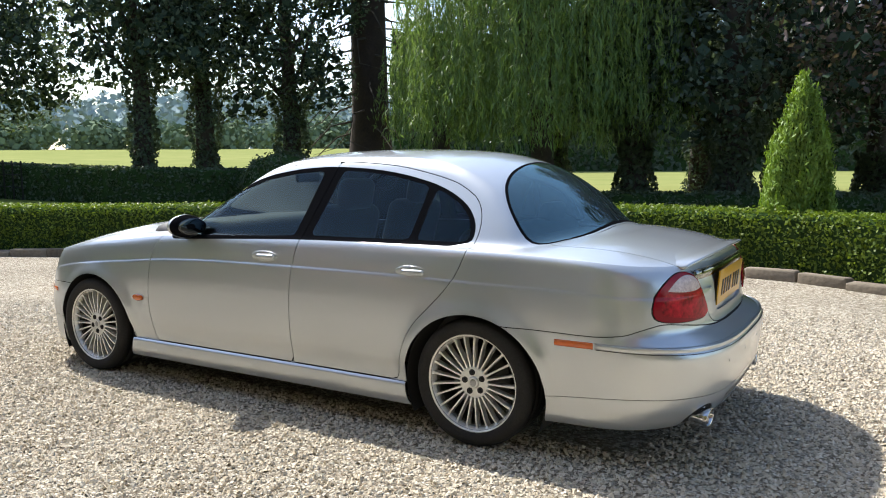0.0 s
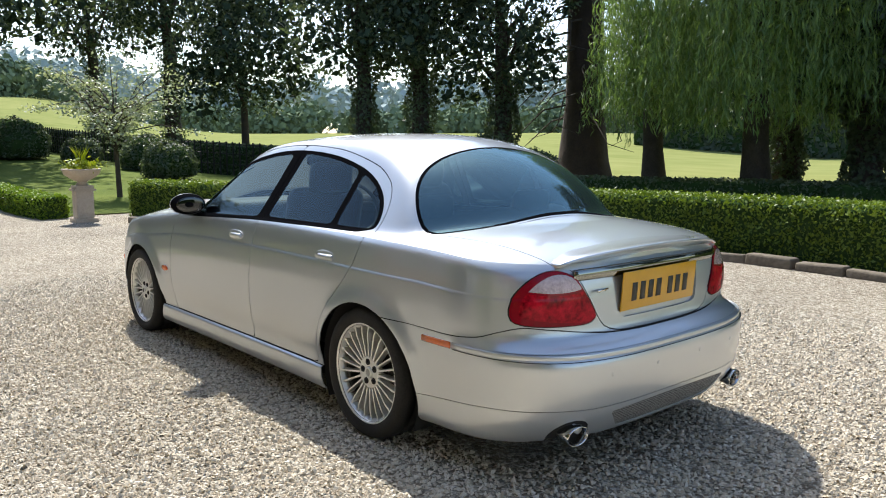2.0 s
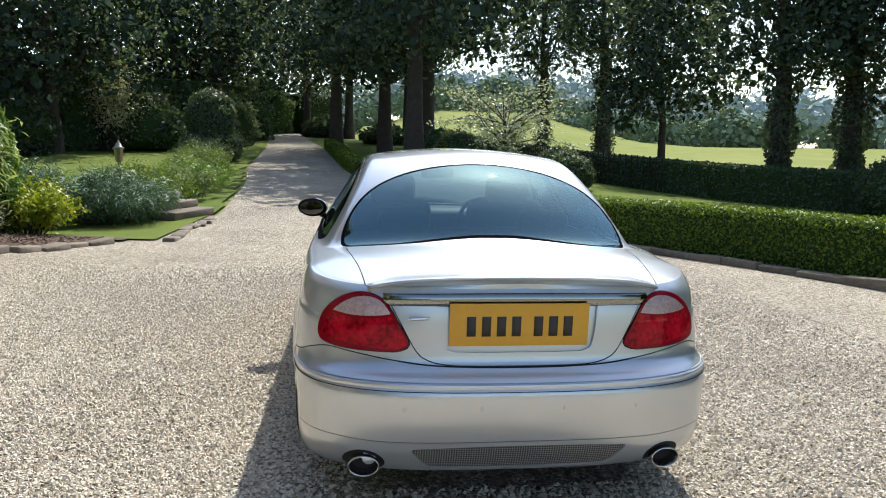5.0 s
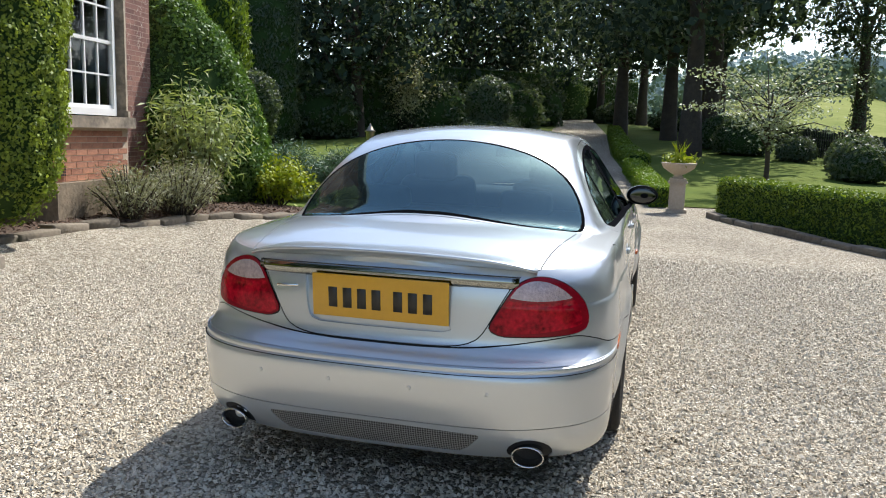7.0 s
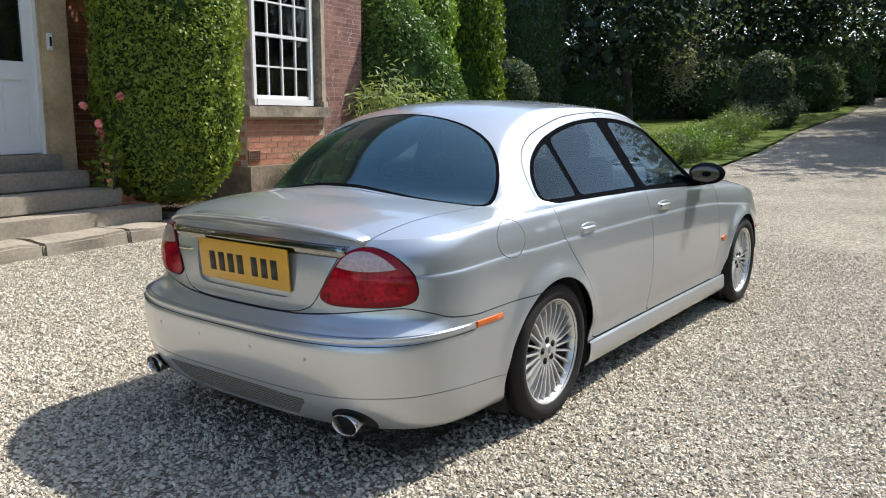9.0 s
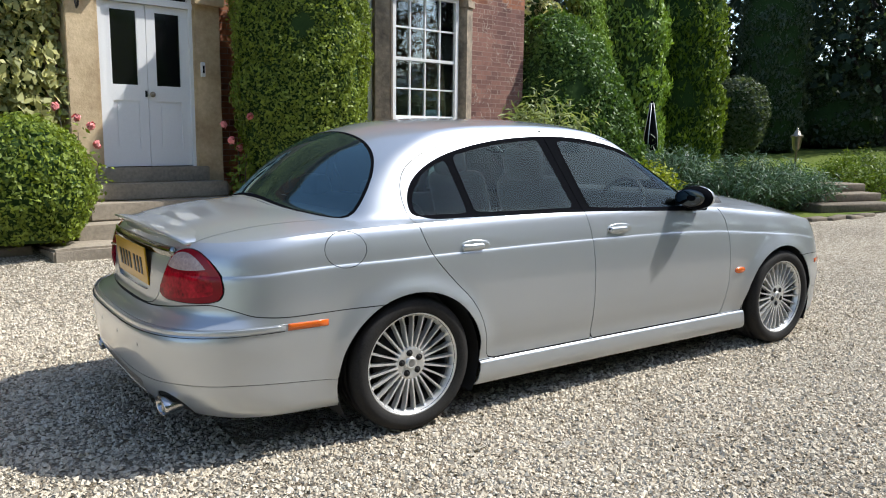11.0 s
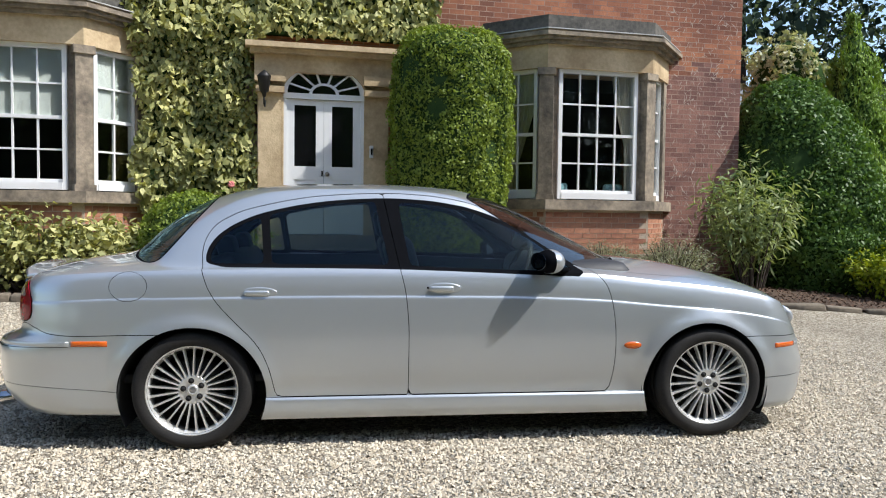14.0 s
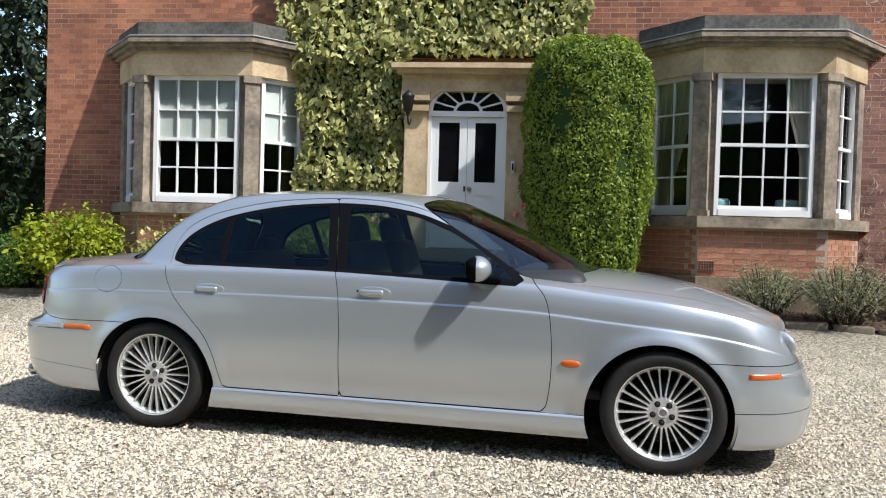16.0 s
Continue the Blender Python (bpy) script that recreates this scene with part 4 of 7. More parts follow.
def clipped(name, label, profile, x, y, material, n, size, tilt=(0, 0), wobble=0.05, core="leaf_shade", category="bush", loose=0.75, squash=1.0, turn=0.0, aspect=0.55, up=None):
    """A clipped shrub: an added lathe-shaped core, dark for inner shade, under a coat of leaves. profile: (radius,
    height) pairs.
    """
    z0 = float(ground_height(x, y))
    t = tagged(new(name), label, category)
    t.location = (x, y, z0)
    pr = np.array(profile, float)
    core_pr = [(max(r - 0.05, 0.0), z - 0.02 if z > 0.1 else z) for r, z in profile]
    bm = lathe(core_pr, 24, "z")
    bm.transform(Matrix.Rotation(turn, 4, "Z") @ Matrix.Diagonal((1, squash, 1, 1)))
    for v in bm.verts:
        v.co.x += tilt[0] * v.co.z
        v.co.y += tilt[1] * v.co.z
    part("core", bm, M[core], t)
    d = np.diff(pr, axis=0)
    ar = np.hypot(d[:, 0], d[:, 1]) * (pr[:-1, 0] + pr[1:, 0])
    i = RNG.choice(len(d), n, p=ar / ar.sum())
    u = RNG.random(n)
    r, zz = pr[i, 0] + d[i, 0] * u, pr[i, 1] + d[i, 1] * u
    a = RNG.uniform(0, 2 * math.pi, n)
    w = np.array([noise.noise(Vector((math.cos(k) * 1.7 + x, math.sin(k) * 1.7, z * 1.6))) + 0.5 * noise.noise(Vector((math.cos(k) * 5, math.sin(k) * 5 + y, z * 5))) for k, z in zip(a, zz)]) * wobble
    nr = np.stack([d[i, 1], -d[i, 0]], 1)
    nr = nr / np.linalg.norm(nr, axis=1, keepdims=True)
    dep = w + RNG.normal(0, size * 0.35, n)
    r, zz = r + nr[:, 0] * dep, zz + nr[:, 1] * dep
    L = np.stack([r * np.cos(a), r * np.sin(a) * squash, zz], 1)
    N = np.stack([nr[:, 0] * np.cos(a), nr[:, 0] * np.sin(a), nr[:, 1]], 1)
    c, s = math.cos(turn), math.sin(turn)
    L = np.stack([L[:, 0] * c - L[:, 1] * s + tilt[0] * zz, L[:, 0] * s + L[:, 1] * c + tilt[1] * zz, L[:, 2]], 1)
    N = np.stack([N[:, 0] * c - N[:, 1] * s, N[:, 0] * s + N[:, 1] * c, N[:, 2]], 1)
    V, F = leaf_quads(L, N, size, loose=loose, aspect=aspect, along=None if up is None else N * 0.7 + np.array([0, 0, up]))
    mesh_part("leaves", V, F, M[material], t)
    return t


def shrub(name, label, x, y, r, h, material, n, size, aspect=0.4, stems=10, z=None, category="shrub", squash=1.0, up=0.5, stem_mat="bark", droop=0.0):
    """A loose shrub: stems from the base and leaves along them."""
    z0 = float(ground_height(x, y)) if z is None else z
    t = tagged(new(name), label, category)
    t.location = (x, y, z0)
    C, N, A = [], [], []
    sb = bmesh.new()
    each = max(n // stems, 1)
    for k in range(stems):
        a, q = RNG.uniform(0, 2 * math.pi), r * math.sqrt(RNG.uniform(0.02, 1))
        hh = h * (1 - 0.45 * (q / r) ** 2) * RNG.uniform(0.75, 1.08)
        p0, p2 = Vector((q * 0.25 * math.cos(a), q * 0.25 * math.sin(a) * squash, 0)), Vector((q * math.cos(a), q * math.sin(a) * squash, hh))
        p1 = (p0 + p2) / 2 + Vector((0, 0, hh * 0.18))
        pts = [p0 * (1 - s) ** 2 + p1 * 2 * s * (1 - s) + p2 * s * s for s in np.linspace(0, 1, 6)]
        me = bpy.data.meshes.new("tmp")
        tb = tube(pts, np.linspace(0.014, 0.004, 6), 5)
        tb.to_mesh(me), tb.free()
        sb.from_mesh(me), bpy.data.meshes.remove(me)
        s = RNG.uniform(0.25, 1.02, each) ** 0.8
        P = np.array(p0)[None] * ((1 - s) ** 2)[:, None] + np.array(p1)[None] * (2 * s * (1 - s))[:, None] + np.array(p2)[None] * (s * s)[:, None]
        off = RNG.normal(0, 0.10 * (r + h) / 2, (each, 3))
        C.append(P + off)
        N.append(unit(off + np.array([0, 0, up * 0.1])))
        A.append(np.repeat([np.array(p2 - p0)], each, 0) * 0.4 / max(h, 0.1) + off * 6)
    tagged(part("stem", sb, M[stem_mat], t), kind="stuff")
    C, N, A = np.vstack(C), np.vstack(N), np.vstack(A)
    C[:, 2] = np.maximum(C[:, 2], 0.02)
    V, F = leaf_quads(C, N + np.array([0, 0, up]), size, aspect=aspect, loose=0.7, along=unit(A), droop=droop)
    mesh_part("leaves", V, F, M[material], t)
    return t


leaf_mat("leaf_cream", (0.20, 0.24, 0.10), (0.75, 0.72, 0.52), through=0.3)
mat("crown_shade", (0.034, 0.054, 0.038), 1.0, spec=0.0, other=(0.062, 0.086, 0.058))
# dark green of the added cores: shade between leaves put into colour
mat("leaf_shade", (0.022, 0.042, 0.014), 1.0, spec=0.0, other=(0.045, 0.078, 0.026))

# lawns and beds
structure("lawn", sheet("lawn", np.arange(-12, 60, 0.8), np.arange(-16, 4.0, 0.5), M["lawn"], -0.015, lambda x, y: (y < -6.3) | (x > 12.6) | ((x > 3) & (y < -3.6) & (y < -6.2 + 0.55 * (x - 3)))), label="shaded green lawn behind the hedge")
structure("lawn_east", sheet("lawn_east", np.concatenate([np.arange(6.8, 14, 0.2), np.arange(14, 60, 0.8)]), np.concatenate([np.arange(3.3, 6, 0.15), np.arange(6, 40, 0.7)]), M["lawn"], 0.028, lambda x, y: (y > np.maximum(3.45, lane_edge(x, 1) + 0.1)) & (x > 7.2)), label="green lawn beside the drive")
bed = sheet("planting_bed", np.arange(-7.5, 8.9, 0.12), np.arange(3.4, 9, 0.12), M["mulch"], 0.035, lambda x, y: ((-x * 0.1219 + y * 0.9925) > bed_edge(x * 0.9925 + y * 0.1219)) & ((-x * 0.1219 + y * 0.9925) < 7) & (x < 7.3) & ((np.abs(x + 0.9) > 0.95) | (y > 5.4)) | ((x > 5.0) & (x < 7.3) & (y > 4.8)))
structure("planting_bed", bed, label="bark mulch bed along the house")
_n = 15000
_s, _d = RNG.uniform(-6.6, 7.5, _n), RNG.uniform(3.4, 5.9, _n)
_k = (_d > bed_edge(_s) + 0.06) & ((_s < -1.9) | (_s > 1.0))
_x, _y = (_s * 0.9925 - _d * 0.1219)[_k], (_s * 0.1219 + _d * 0.9925)[_k]
_v, _f = leaf_quads(np.stack([_x, _y, ground_height(_x, _y) + 0.042 + RNG.uniform(0, 0.02, len(_x))], 1), np.repeat([[0, 0, 1.0]], len(_x), 0), 0.055, aspect=0.4, loose=0.35)
mat("bark_chip", (0.03, 0.018, 0.012), 0.9, other=(0.21, 0.125, 0.08), scale=3, fine=40, island=1.2)
tagged(mesh_part("bark_chips", _v, _f, M["bark_chip"]), "brown bark chips on the planting bed", "bark", "", "stuff")

# clipped hedge round the court
a = np.linspace(0.0, 1.0, 60)
inner = court_edge(a)
tan = np.gradient(inner, axis=0)
nrm = np.stack([tan[:, 1], -tan[:, 0]], 1) / np.linalg.norm(tan, axis=1)[:, None]
hedge_run("box_hedge", inner + nrm * 0.55, 0.62, 0.74, "leaf_hedge", "clipped green box hedge curving round the gravel court", per=1250, size=0.05)
hedge_run("low_hedge", [(x, float(lane_edge(x, -1)) - 0.2) for x in np.arange(12.0, 20.1, 1.0)], 0.55, 0.45, "leaf_low", "low bright green clipped hedge beside the drive", per=900, size=0.06)
hedge_run("dark_hedge", [(x, float(lane_edge(x, -1)) - 0.45) for x in np.arange(20.4, 46, 3.0)], 0.7, 0.55, "leaf_hedge", "low dark hedge along the shaded drive", per=300, size=0.1)
hedge_run("field_hedge", [(-8, -17.5), (0, -16.5), (6, -15.5), (13, -14.0)], 0.9, 0.5, "leaf_dark", "low dark field hedge below the willow", per=200, size=0.11)
hedge_run("field_hedge", [(14.5, -14.6), (19, -12.2), (26, -10), (34, -9.2), (46, -8.5)], 1.2, 1.15, "leaf_dark", "dark boundary hedge along the meadow", per=150, size=0.13)

# trees along the meadow
# the trees at x -8.5 and -14 stay unseen, added for reflections only
for x, y, h, r, clear, trunk, kw in (
        (19.7, -13.95, 13, 3.0, 4.0, 0.30, {}), (18.9, -16.0, 13, 3.0, 3.8, 0.34, {}), (16.9, -18.4, 12, 3.1, 3.0, 0.36, {}), (27.4, -13.0, 9, 3.2, 2.9, 0.17, dict(ivy=False)),
        (35.9, -13.2, 14, 3.4, 6.2, 0.36, {}), (45, -12.2, 14, 3.6, 6.0, 0.36, {}),
        (1.1, -18.8, 13, 3.6, 1.9, 0.4, dict(leaf="leaf_haze")), (0.4, -24.0, 13, 4.4, 2.2, 0.4, dict(leaf="leaf_haze")), (-3.6, -19.0, 13, 4.0, 2.2, 0.36, dict(leaf="leaf_copper")), (-8.5, -18.0, 14, 4.8, 2.4, 0.4, dict(n=5000, size=0.3)), (-14, -16.0, 14, 5, 2.4, 0.4, dict(n=5000, size=0.3)),
        (3.8, -18.6, 9, 2.3, 2.6, 0.34, {}), (9.5, -26.0, 11, 4.6, 2.6, 0.4, {}), (4.5, -30, 13, 5.5, 4.0, 0.4, {}), (-3, -31, 13, 6, 4.0, 0.4, {}), (-2.2, -26, 12, 4.6, 1.2, 0.4, dict(leaf="leaf_haze"))):
    build_tree(x, y, h, r, clear, trunk, "dark-leaved tree with an ivy-clad trunk at the lawn edge", **{"n": 10500, "size": 0.19, **kw})
for x, y, h, r, clear in ((44, 1.2, 15, 6.5, 4.6), (34, -3.4, 14, 6.0, 4.8), (33.5, 14.2, 14, 5.0, 2.0), (62, 0.3, 16, 6, 4.6), (52, 9.6, 16, 6.0, 3.0), (47, -4.6, 14, 4.4, 5.0), (28.5, -2.3, 13, 5.6, 4.8), (39.7, -1.6, 12, 4.0, 4.4), (56, -4.2, 16, 4.4, 5.0), (66, 4, 16, 6, 3.0), (58, 11, 16, 6, 2.4), (48, 11.5, 16, 5, 2.6),
                          (42, 14, 15, 6, 2.2), (36, 17, 15, 6, 1.8), (50, 18, 17, 6, 1.6), (30, 23, 16, 6, 1.4), (40, 25, 17, 6, 1.4), (24, 26, 16, 6, 1.2), (17, 28, 16, 6, 1.2), (8, 30, 15, 6, 1.2), (78, 7, 18, 7, 1.4),
                          (-14, 16, 14, 5, 1.2), (-19, 10, 14, 5, 1.2), (-12, 22, 16, 6, 1.2)):
    build_tree(x, y, h, r, clear, 0.36, "tall dark woodland tree beside the drive", n=5800, size=0.28, ivy=False, blobs=26)
hedge_run("wood_edge", [(44, -66), (26, -72), (8, -75), (-10, -72), (-30, -64)], 6.0, 13.0, "leaf_dark", "dark wood closing the meadow beyond the willow", per=9, size=0.75)
hedge_run("wood_undergrowth", [(-24, 3), (-17, 7.6), (-12.6, 13.2), (-9, 19)], 1.6, 2.6, "leaf_dark", "dark evergreen undergrowth beside the house", per=45, size=0.23)
hedge_run("wood_undergrowth", [(76, 9.0), (72, 5), (74, 1.5)], 2.0, 3.6, "leaf_dark", "dark undergrowth at the end of the drive", per=40, size=0.3)
hedge_run("wood_undergrowth", [(66, 9.5), (52, 8.6), (44, 10.5), (37, 14.0), (30, 20), (22, 24), (12, 27), (2, 28)], 2.6, 3.8, "leaf_dark", "dark evergreen undergrowth below the wood", per=42, size=0.28)

# giant conifer with a bare red trunk
big = tagged(new("conifer"), "giant conifer with a broad red-brown trunk", "tree", "trees round the court")
bx, by = 15.4, -21.4
big.location = (bx, by, float(ground_height(bx, by)))
part("trunk", tube([(0, 0, -0.2), (0, 0, 0.8), (0, 0, 3), (0.05, 0, 8), (0.1, 0, 18)], [1.2, 0.92, 0.76, 0.66, 0.3], 18, 0.2), M["bark_red"], big)
for k in range(44):
    a0, z = k * 2.4, 2.6 + 0.13 * k
    q = RNG.uniform(1.6, 3.2)
    p0 = Vector((0.5 * math.cos(a0), 0.5 * math.sin(a0), z))
    part("branch", tube([p0, p0 + Vector((q * 0.5 * math.cos(a0), q * 0.5 * math.sin(a0), -0.25)), p0 + Vector((q * math.cos(a0 + 0.15), q * math.sin(a0 + 0.15), -1.3)), p0 + Vector((q * 1.25 * math.cos(a0 + 0.4), q * 1.25 * math.sin(a0 + 0.4), -1.6))], [0.045, 0.03, 0.018, 0.008], 5), M["bark"], big)
C, N = blobs_cloud([(q[0] - 0, q[1] - 0, q[2], q[3], q[4], q[5]) for q in crown_blobs(0, 0, 7.5, 15, 3.0, 16)], 8000)
V, F = leaf_quads(C, N, 0.26)
mesh_part("crown", V, F, M["leaf_dark"], big)


def build_willow(x, y, h, r, n_strand, label, clear=1.25):
    """A weeping willow: arching limbs with long hanging strands of narrow leaves."""
    z = float(ground_height(x, y))
    t = tagged(new("willow_tree"), label, "tree", "trees round the court")
    t.location = (x, y, z)
    part("trunk", tube([(0, 0, -0.2), (0.05, 0, 1.2), (0, 0.1, 3.0), (0.1, 0, h * 0.6)], [0.48, 0.36, 0.34, 0.16], 12, 0.2), M["bark"], t)
    C, A = [], []
    limbs = []
    for k in range(11):
        a = k * 2.4
        q = r * RNG.uniform(0.55, 0.95)
        limbs.append((a, q))
        part("limb", tube([(0, 0, 2.6 + 0.2 * k), (q * 0.4 * math.cos(a), q * 0.4 * math.sin(a), h * 0.72), (q * 0.8 * math.cos(a), q * 0.8 * math.sin(a), h * 0.86), (q * math.cos(a), q * math.sin(a), h * 0.80)], [0.15, 0.1, 0.05, 0.015], 7), M["bark"], t)
    for k in range(n_strand):
        a = RNG.uniform(0, 2 * math.pi)
        q = r * math.sqrt(RNG.uniform(0.04, 1.0))
        lump = 0.5 + 0.5 * math.sin(a * 5 + 1.3) * math.sin(q * 2.2)
        top = h * (0.98 - 0.30 * (q / r) ** 2) * RNG.uniform(0.8, 1.0)
        low = clear + RNG.uniform(0, 1.2) + 0.8 * lump + (1.0 if q < r * 0.4 else 0)
        m = int((top - low) * 13)
        if m < 4:
            continue
        s = RNG.random(m)
        sway = 0.25 * RNG.normal()
        px = q * math.cos(a) + sway * s * s + RNG.normal(0, 0.035, m)
        py = q * math.sin(a) + sway * s + RNG.normal(0, 0.035, m)
        C.append(np.stack([px, py, top + (low - top) * s], 1))
    C = np.vstack(C)
    n = len(C)
    N = unit(np.concatenate([C[:, :2], RNG.normal(0, 0.4, (n, 1))], 1) + RNG.normal(0, 1.2, (n, 3)) * 1.5)
    V, F = leaf_quads(C, N, 0.27, aspect=0.12, loose=0.5, along=np.repeat([[0, 0, -1.0]], n, 0))
    mesh_part("crown", V, F, M["leaf_willow"], t)
    return t


build_willow(6.2, -17.4, 11.5, 4.3, 1150, "large weeping willow with long hanging green strands")
build_willow(11.5, -20.4, 7.5, 2.2, 280, "smaller weeping willow beside the conifer", clear=1.7)

for x, y, h, r in ((-12.2, 11.8, 12, 3.0), (-10.6, 15.4, 13, 3.4), (-15.5, 9.4, 11, 3.4)):
    build_tree(x, y, h, r, 1.2, 0.3, "dense dark evergreen tree beyond the house corner", n=8000, size=0.2, ivy=False, blobs=30)

# clipped conifers and shrubs
clipped("cone_cypress", "bright green cone-shaped cypress rising behind the hedge", [(0.0, 0.15), (0.34, 0.3), (0.37, 0.75), (0.33, 1.2), (0.24, 1.7), (0.11, 2.15), (0.0, 2.38)], -2.05, -6.35, "leaf_cypress", 26000, 0.075, wobble=0.10, loose=0.7, category="tree", aspect=0.25, up=1.0)
hx = lambda s, d: (s * 0.9925 - d * 0.1219, s * 0.1219 + d * 0.9925)
x, y = hx(1.37, 5.02)
clipped("box_column", "tall clipped box column with a domed top beside the door", [(0.0, 0.22), (0.42, 0.28), (0.64, 0.6), (0.75, 1.15), (0.79, 2.2), (0.79, 2.8), (0.74, 3.08), (0.57, 3.3), (0.3, 3.40), (0.0, 3.43)], x, y, "leaf_box", 38000, 0.048, wobble=0.12, loose=0.65)
x, y = hx(-1.85, 4.75)
clipped("box_ball", "round clipped box bush at the foot of the ivy", [(0.0, 0.08), (0.45, 0.12), (0.62, 0.5), (0.60, 0.8), (0.46, 1.08), (0.25, 1.2), (0.0, 1.24)], x, y, "leaf_box", 11000, 0.05)
x, y = hx(-5.55, 4.9)
shrub("golden_shrub", "yellow-green leafy shrub at the house corner", x, y, 0.72, 1.25, "leaf_bright", 3600, 0.085, aspect=0.5, stems=26)
clipped("box_ball", "small dark round bush beside the golden shrub", [(0.0, 0.0), (0.35, 0.1), (0.42, 0.4), (0.3, 0.65), (0.0, 0.74)], x - 0.75, y - 0.15, "leaf_yew", 3000, 0.05)
clipped("yew_mound", "large clipped dark green yew sloping down from the house corner", [(0.0, 0.0), (1.3, 0.05), (1.44, 0.8), (1.30, 1.6), (1.02, 2.4), (0.68, 3.05), (0.35, 3.4), (0.0, 3.5)], 7.0, 6.95, "leaf_yew", 40000, 0.074, tilt=(-0.12, 0.02), wobble=0.13, loose=0.9)
clipped("cone_cypress", "bright green cone-shaped cypress behind the yew", [(0.0, 0.1), (0.78, 0.25), (0.88, 1.0), (0.80, 2.0), (0.58, 3.2), (0.30, 4.3), (0.0, 5.15)], 8.9, 8.7, "leaf_cypress", 30000, 0.10, wobble=0.16, loose=0.7, category="tree", aspect=0.3, up=1.0)
# the farthest column has darker leaves in place of the shade on it
for x, y, h, r, lf in ((15.2, 13.3, 9.0, 1.25, "leaf_cypress"), (18.7, 13.8, 9.5, 1.3, "leaf_hedge"), (27.2, 16.0, 11, 1.3, "leaf_dark")):
    clipped("column_cypress", "tall clipped cypress column on the lawn", [(0.0, 0.1), (r * 0.85, 0.2), (r, 1.0), (r, h * 0.5), (r * 0.7, h * 0.75), (r * 0.3, h * 0.93), (0.0, h)], x, y, lf, 15000, 0.18, wobble=0.28, category="tree", aspect=0.42, up=0.9)
clipped("round_bush", "dark clipped round bush on the lawn", [(0.0, 0.0), (0.6, 0.5), (0.95, 1.2), (1.08, 1.9), (0.85, 2.6), (0.4, 2.95), (0.0, 3.05)], 22.4, 14.2, "leaf_dark", 8000, 0.14, wobble=0.1)
# this bush stands in shade, which its dark leaf colour supplies
clipped("round_bush", "clipped round bush near the drive bend, leaves coloured dark for shade", [(0.0, 0.0), (1.1, 0.2), (1.25, 0.8), (0.85, 1.25), (1.0, 1.7), (1.02, 2.2), (0.75, 2.75), (0.35, 3.0), (0.0, 3.05)], 30.2, 6.5, "leaf_dark", 8000, 0.16, wobble=0.1)
for x, y, r in ((24.5, -7.6, 0.95), (20.6, -6.9, 0.85), (27.5, -6.2, 0.7), (30, -4.5, 1.2), (33, -4.0, 1.2), (13.4, -14.0, 1.25), (11.8, -14.6, 0.9)):
    clipped("round_bush", "dark rounded evergreen bush on the lawn", [(0.0, 0.0), (r * 0.9, 0.1), (r, r * 0.6), (r * 0.7, r * 1.15), (0.0, r * 1.35)], x, y, "leaf_dark", 3500, 0.12, wobble=0.1)
x, y = hx(5.95, 4.95)
shrub("buddleia", "grey-green arching buddleia against the brick corner", x, y, 0.85, 1.85, "leaf_buddleia", 2600, 0.15, aspect=0.22, stems=26, droop=0.35)
x, y = hx(4.35, 4.52)
shrub("lavender", "grey lavender clump along the bed edge", x, y, 0.58, 0.76, "leaf_grey", 6500, 0.06, aspect=0.16, stems=80)
x, y = hx(3.55, 4.78)
shrub("lavender", "grey lavender clump along the bed edge", x, y, 0.50, 0.68, "leaf_grey", 4500, 0.06, aspect=0.16, stems=60)
shrub("golden_shrub", "low yellow-green shrub by the drive", 7.3, 5.5, 0.75, 0.85, "leaf_bright", 3600, 0.08, aspect=0.5, stems=30)
for x, y, r, h in ((9.7, 5.1, 1.3, 0.95), (10.8, 5.0, 1.05, 0.85), (9.0, 6.3, 1.1, 1.15)):
    shrub("juniper", "spreading blue-green juniper mound beside the drive", x, y, r, h, "leaf_juniper", 9000, 0.16, aspect=0.11, stems=90)
for x, y, r, h, m in ((13.6, 5.1, 1.1, 0.85, "leaf_hedge"), (12.8, 6.2, 1.0, 0.8, "leaf_cypress"), (15.4, 4.9, 1.2, 0.9, "leaf_far"), (10.8, 7.2, 0.9, 0.8, "leaf_cypress"), (17.4, 5.0, 1.2, 0.85, "leaf_cypress"), (19.2, 5.2, 1.1, 0.8, "leaf_far"), (16.4, 6.3, 1.1, 0.9, "leaf_hedge"), (21.2, 5.5, 1.1, 0.85, "leaf_hedge"), (23.2, 5.7, 1.2, 0.9, "leaf_far"), (25.2, 6.0, 1.2, 0.9, "leaf_hedge"), (27.4, 6.3, 1.3, 1.1, "leaf_dark"), (31.6, 6.4, 1.4, 1.5, "leaf_dark")):
    shrub("green_shrub", "soft light green shrub beside the drive", x, y, r, h, m, 4200, 0.10, aspect=0.3, stems=40)
x, y = hx(-3.6, 5.05)
shrub("variegated_shrub", "variegated cream-edged shrub below the bay", x, y, 1.2, 0.98, "leaf_ivy", 5200, 0.10, aspect=0.55, stems=60, squash=0.2)
x, y = hx(-2.7, 5.4)
shrub("variegated_shrub", "variegated cream-edged shrub below the ivy", x, y, 0.45, 1.0, "leaf_ivy", 1400, 0.13, aspect=0.6, stems=24, squash=0.6)

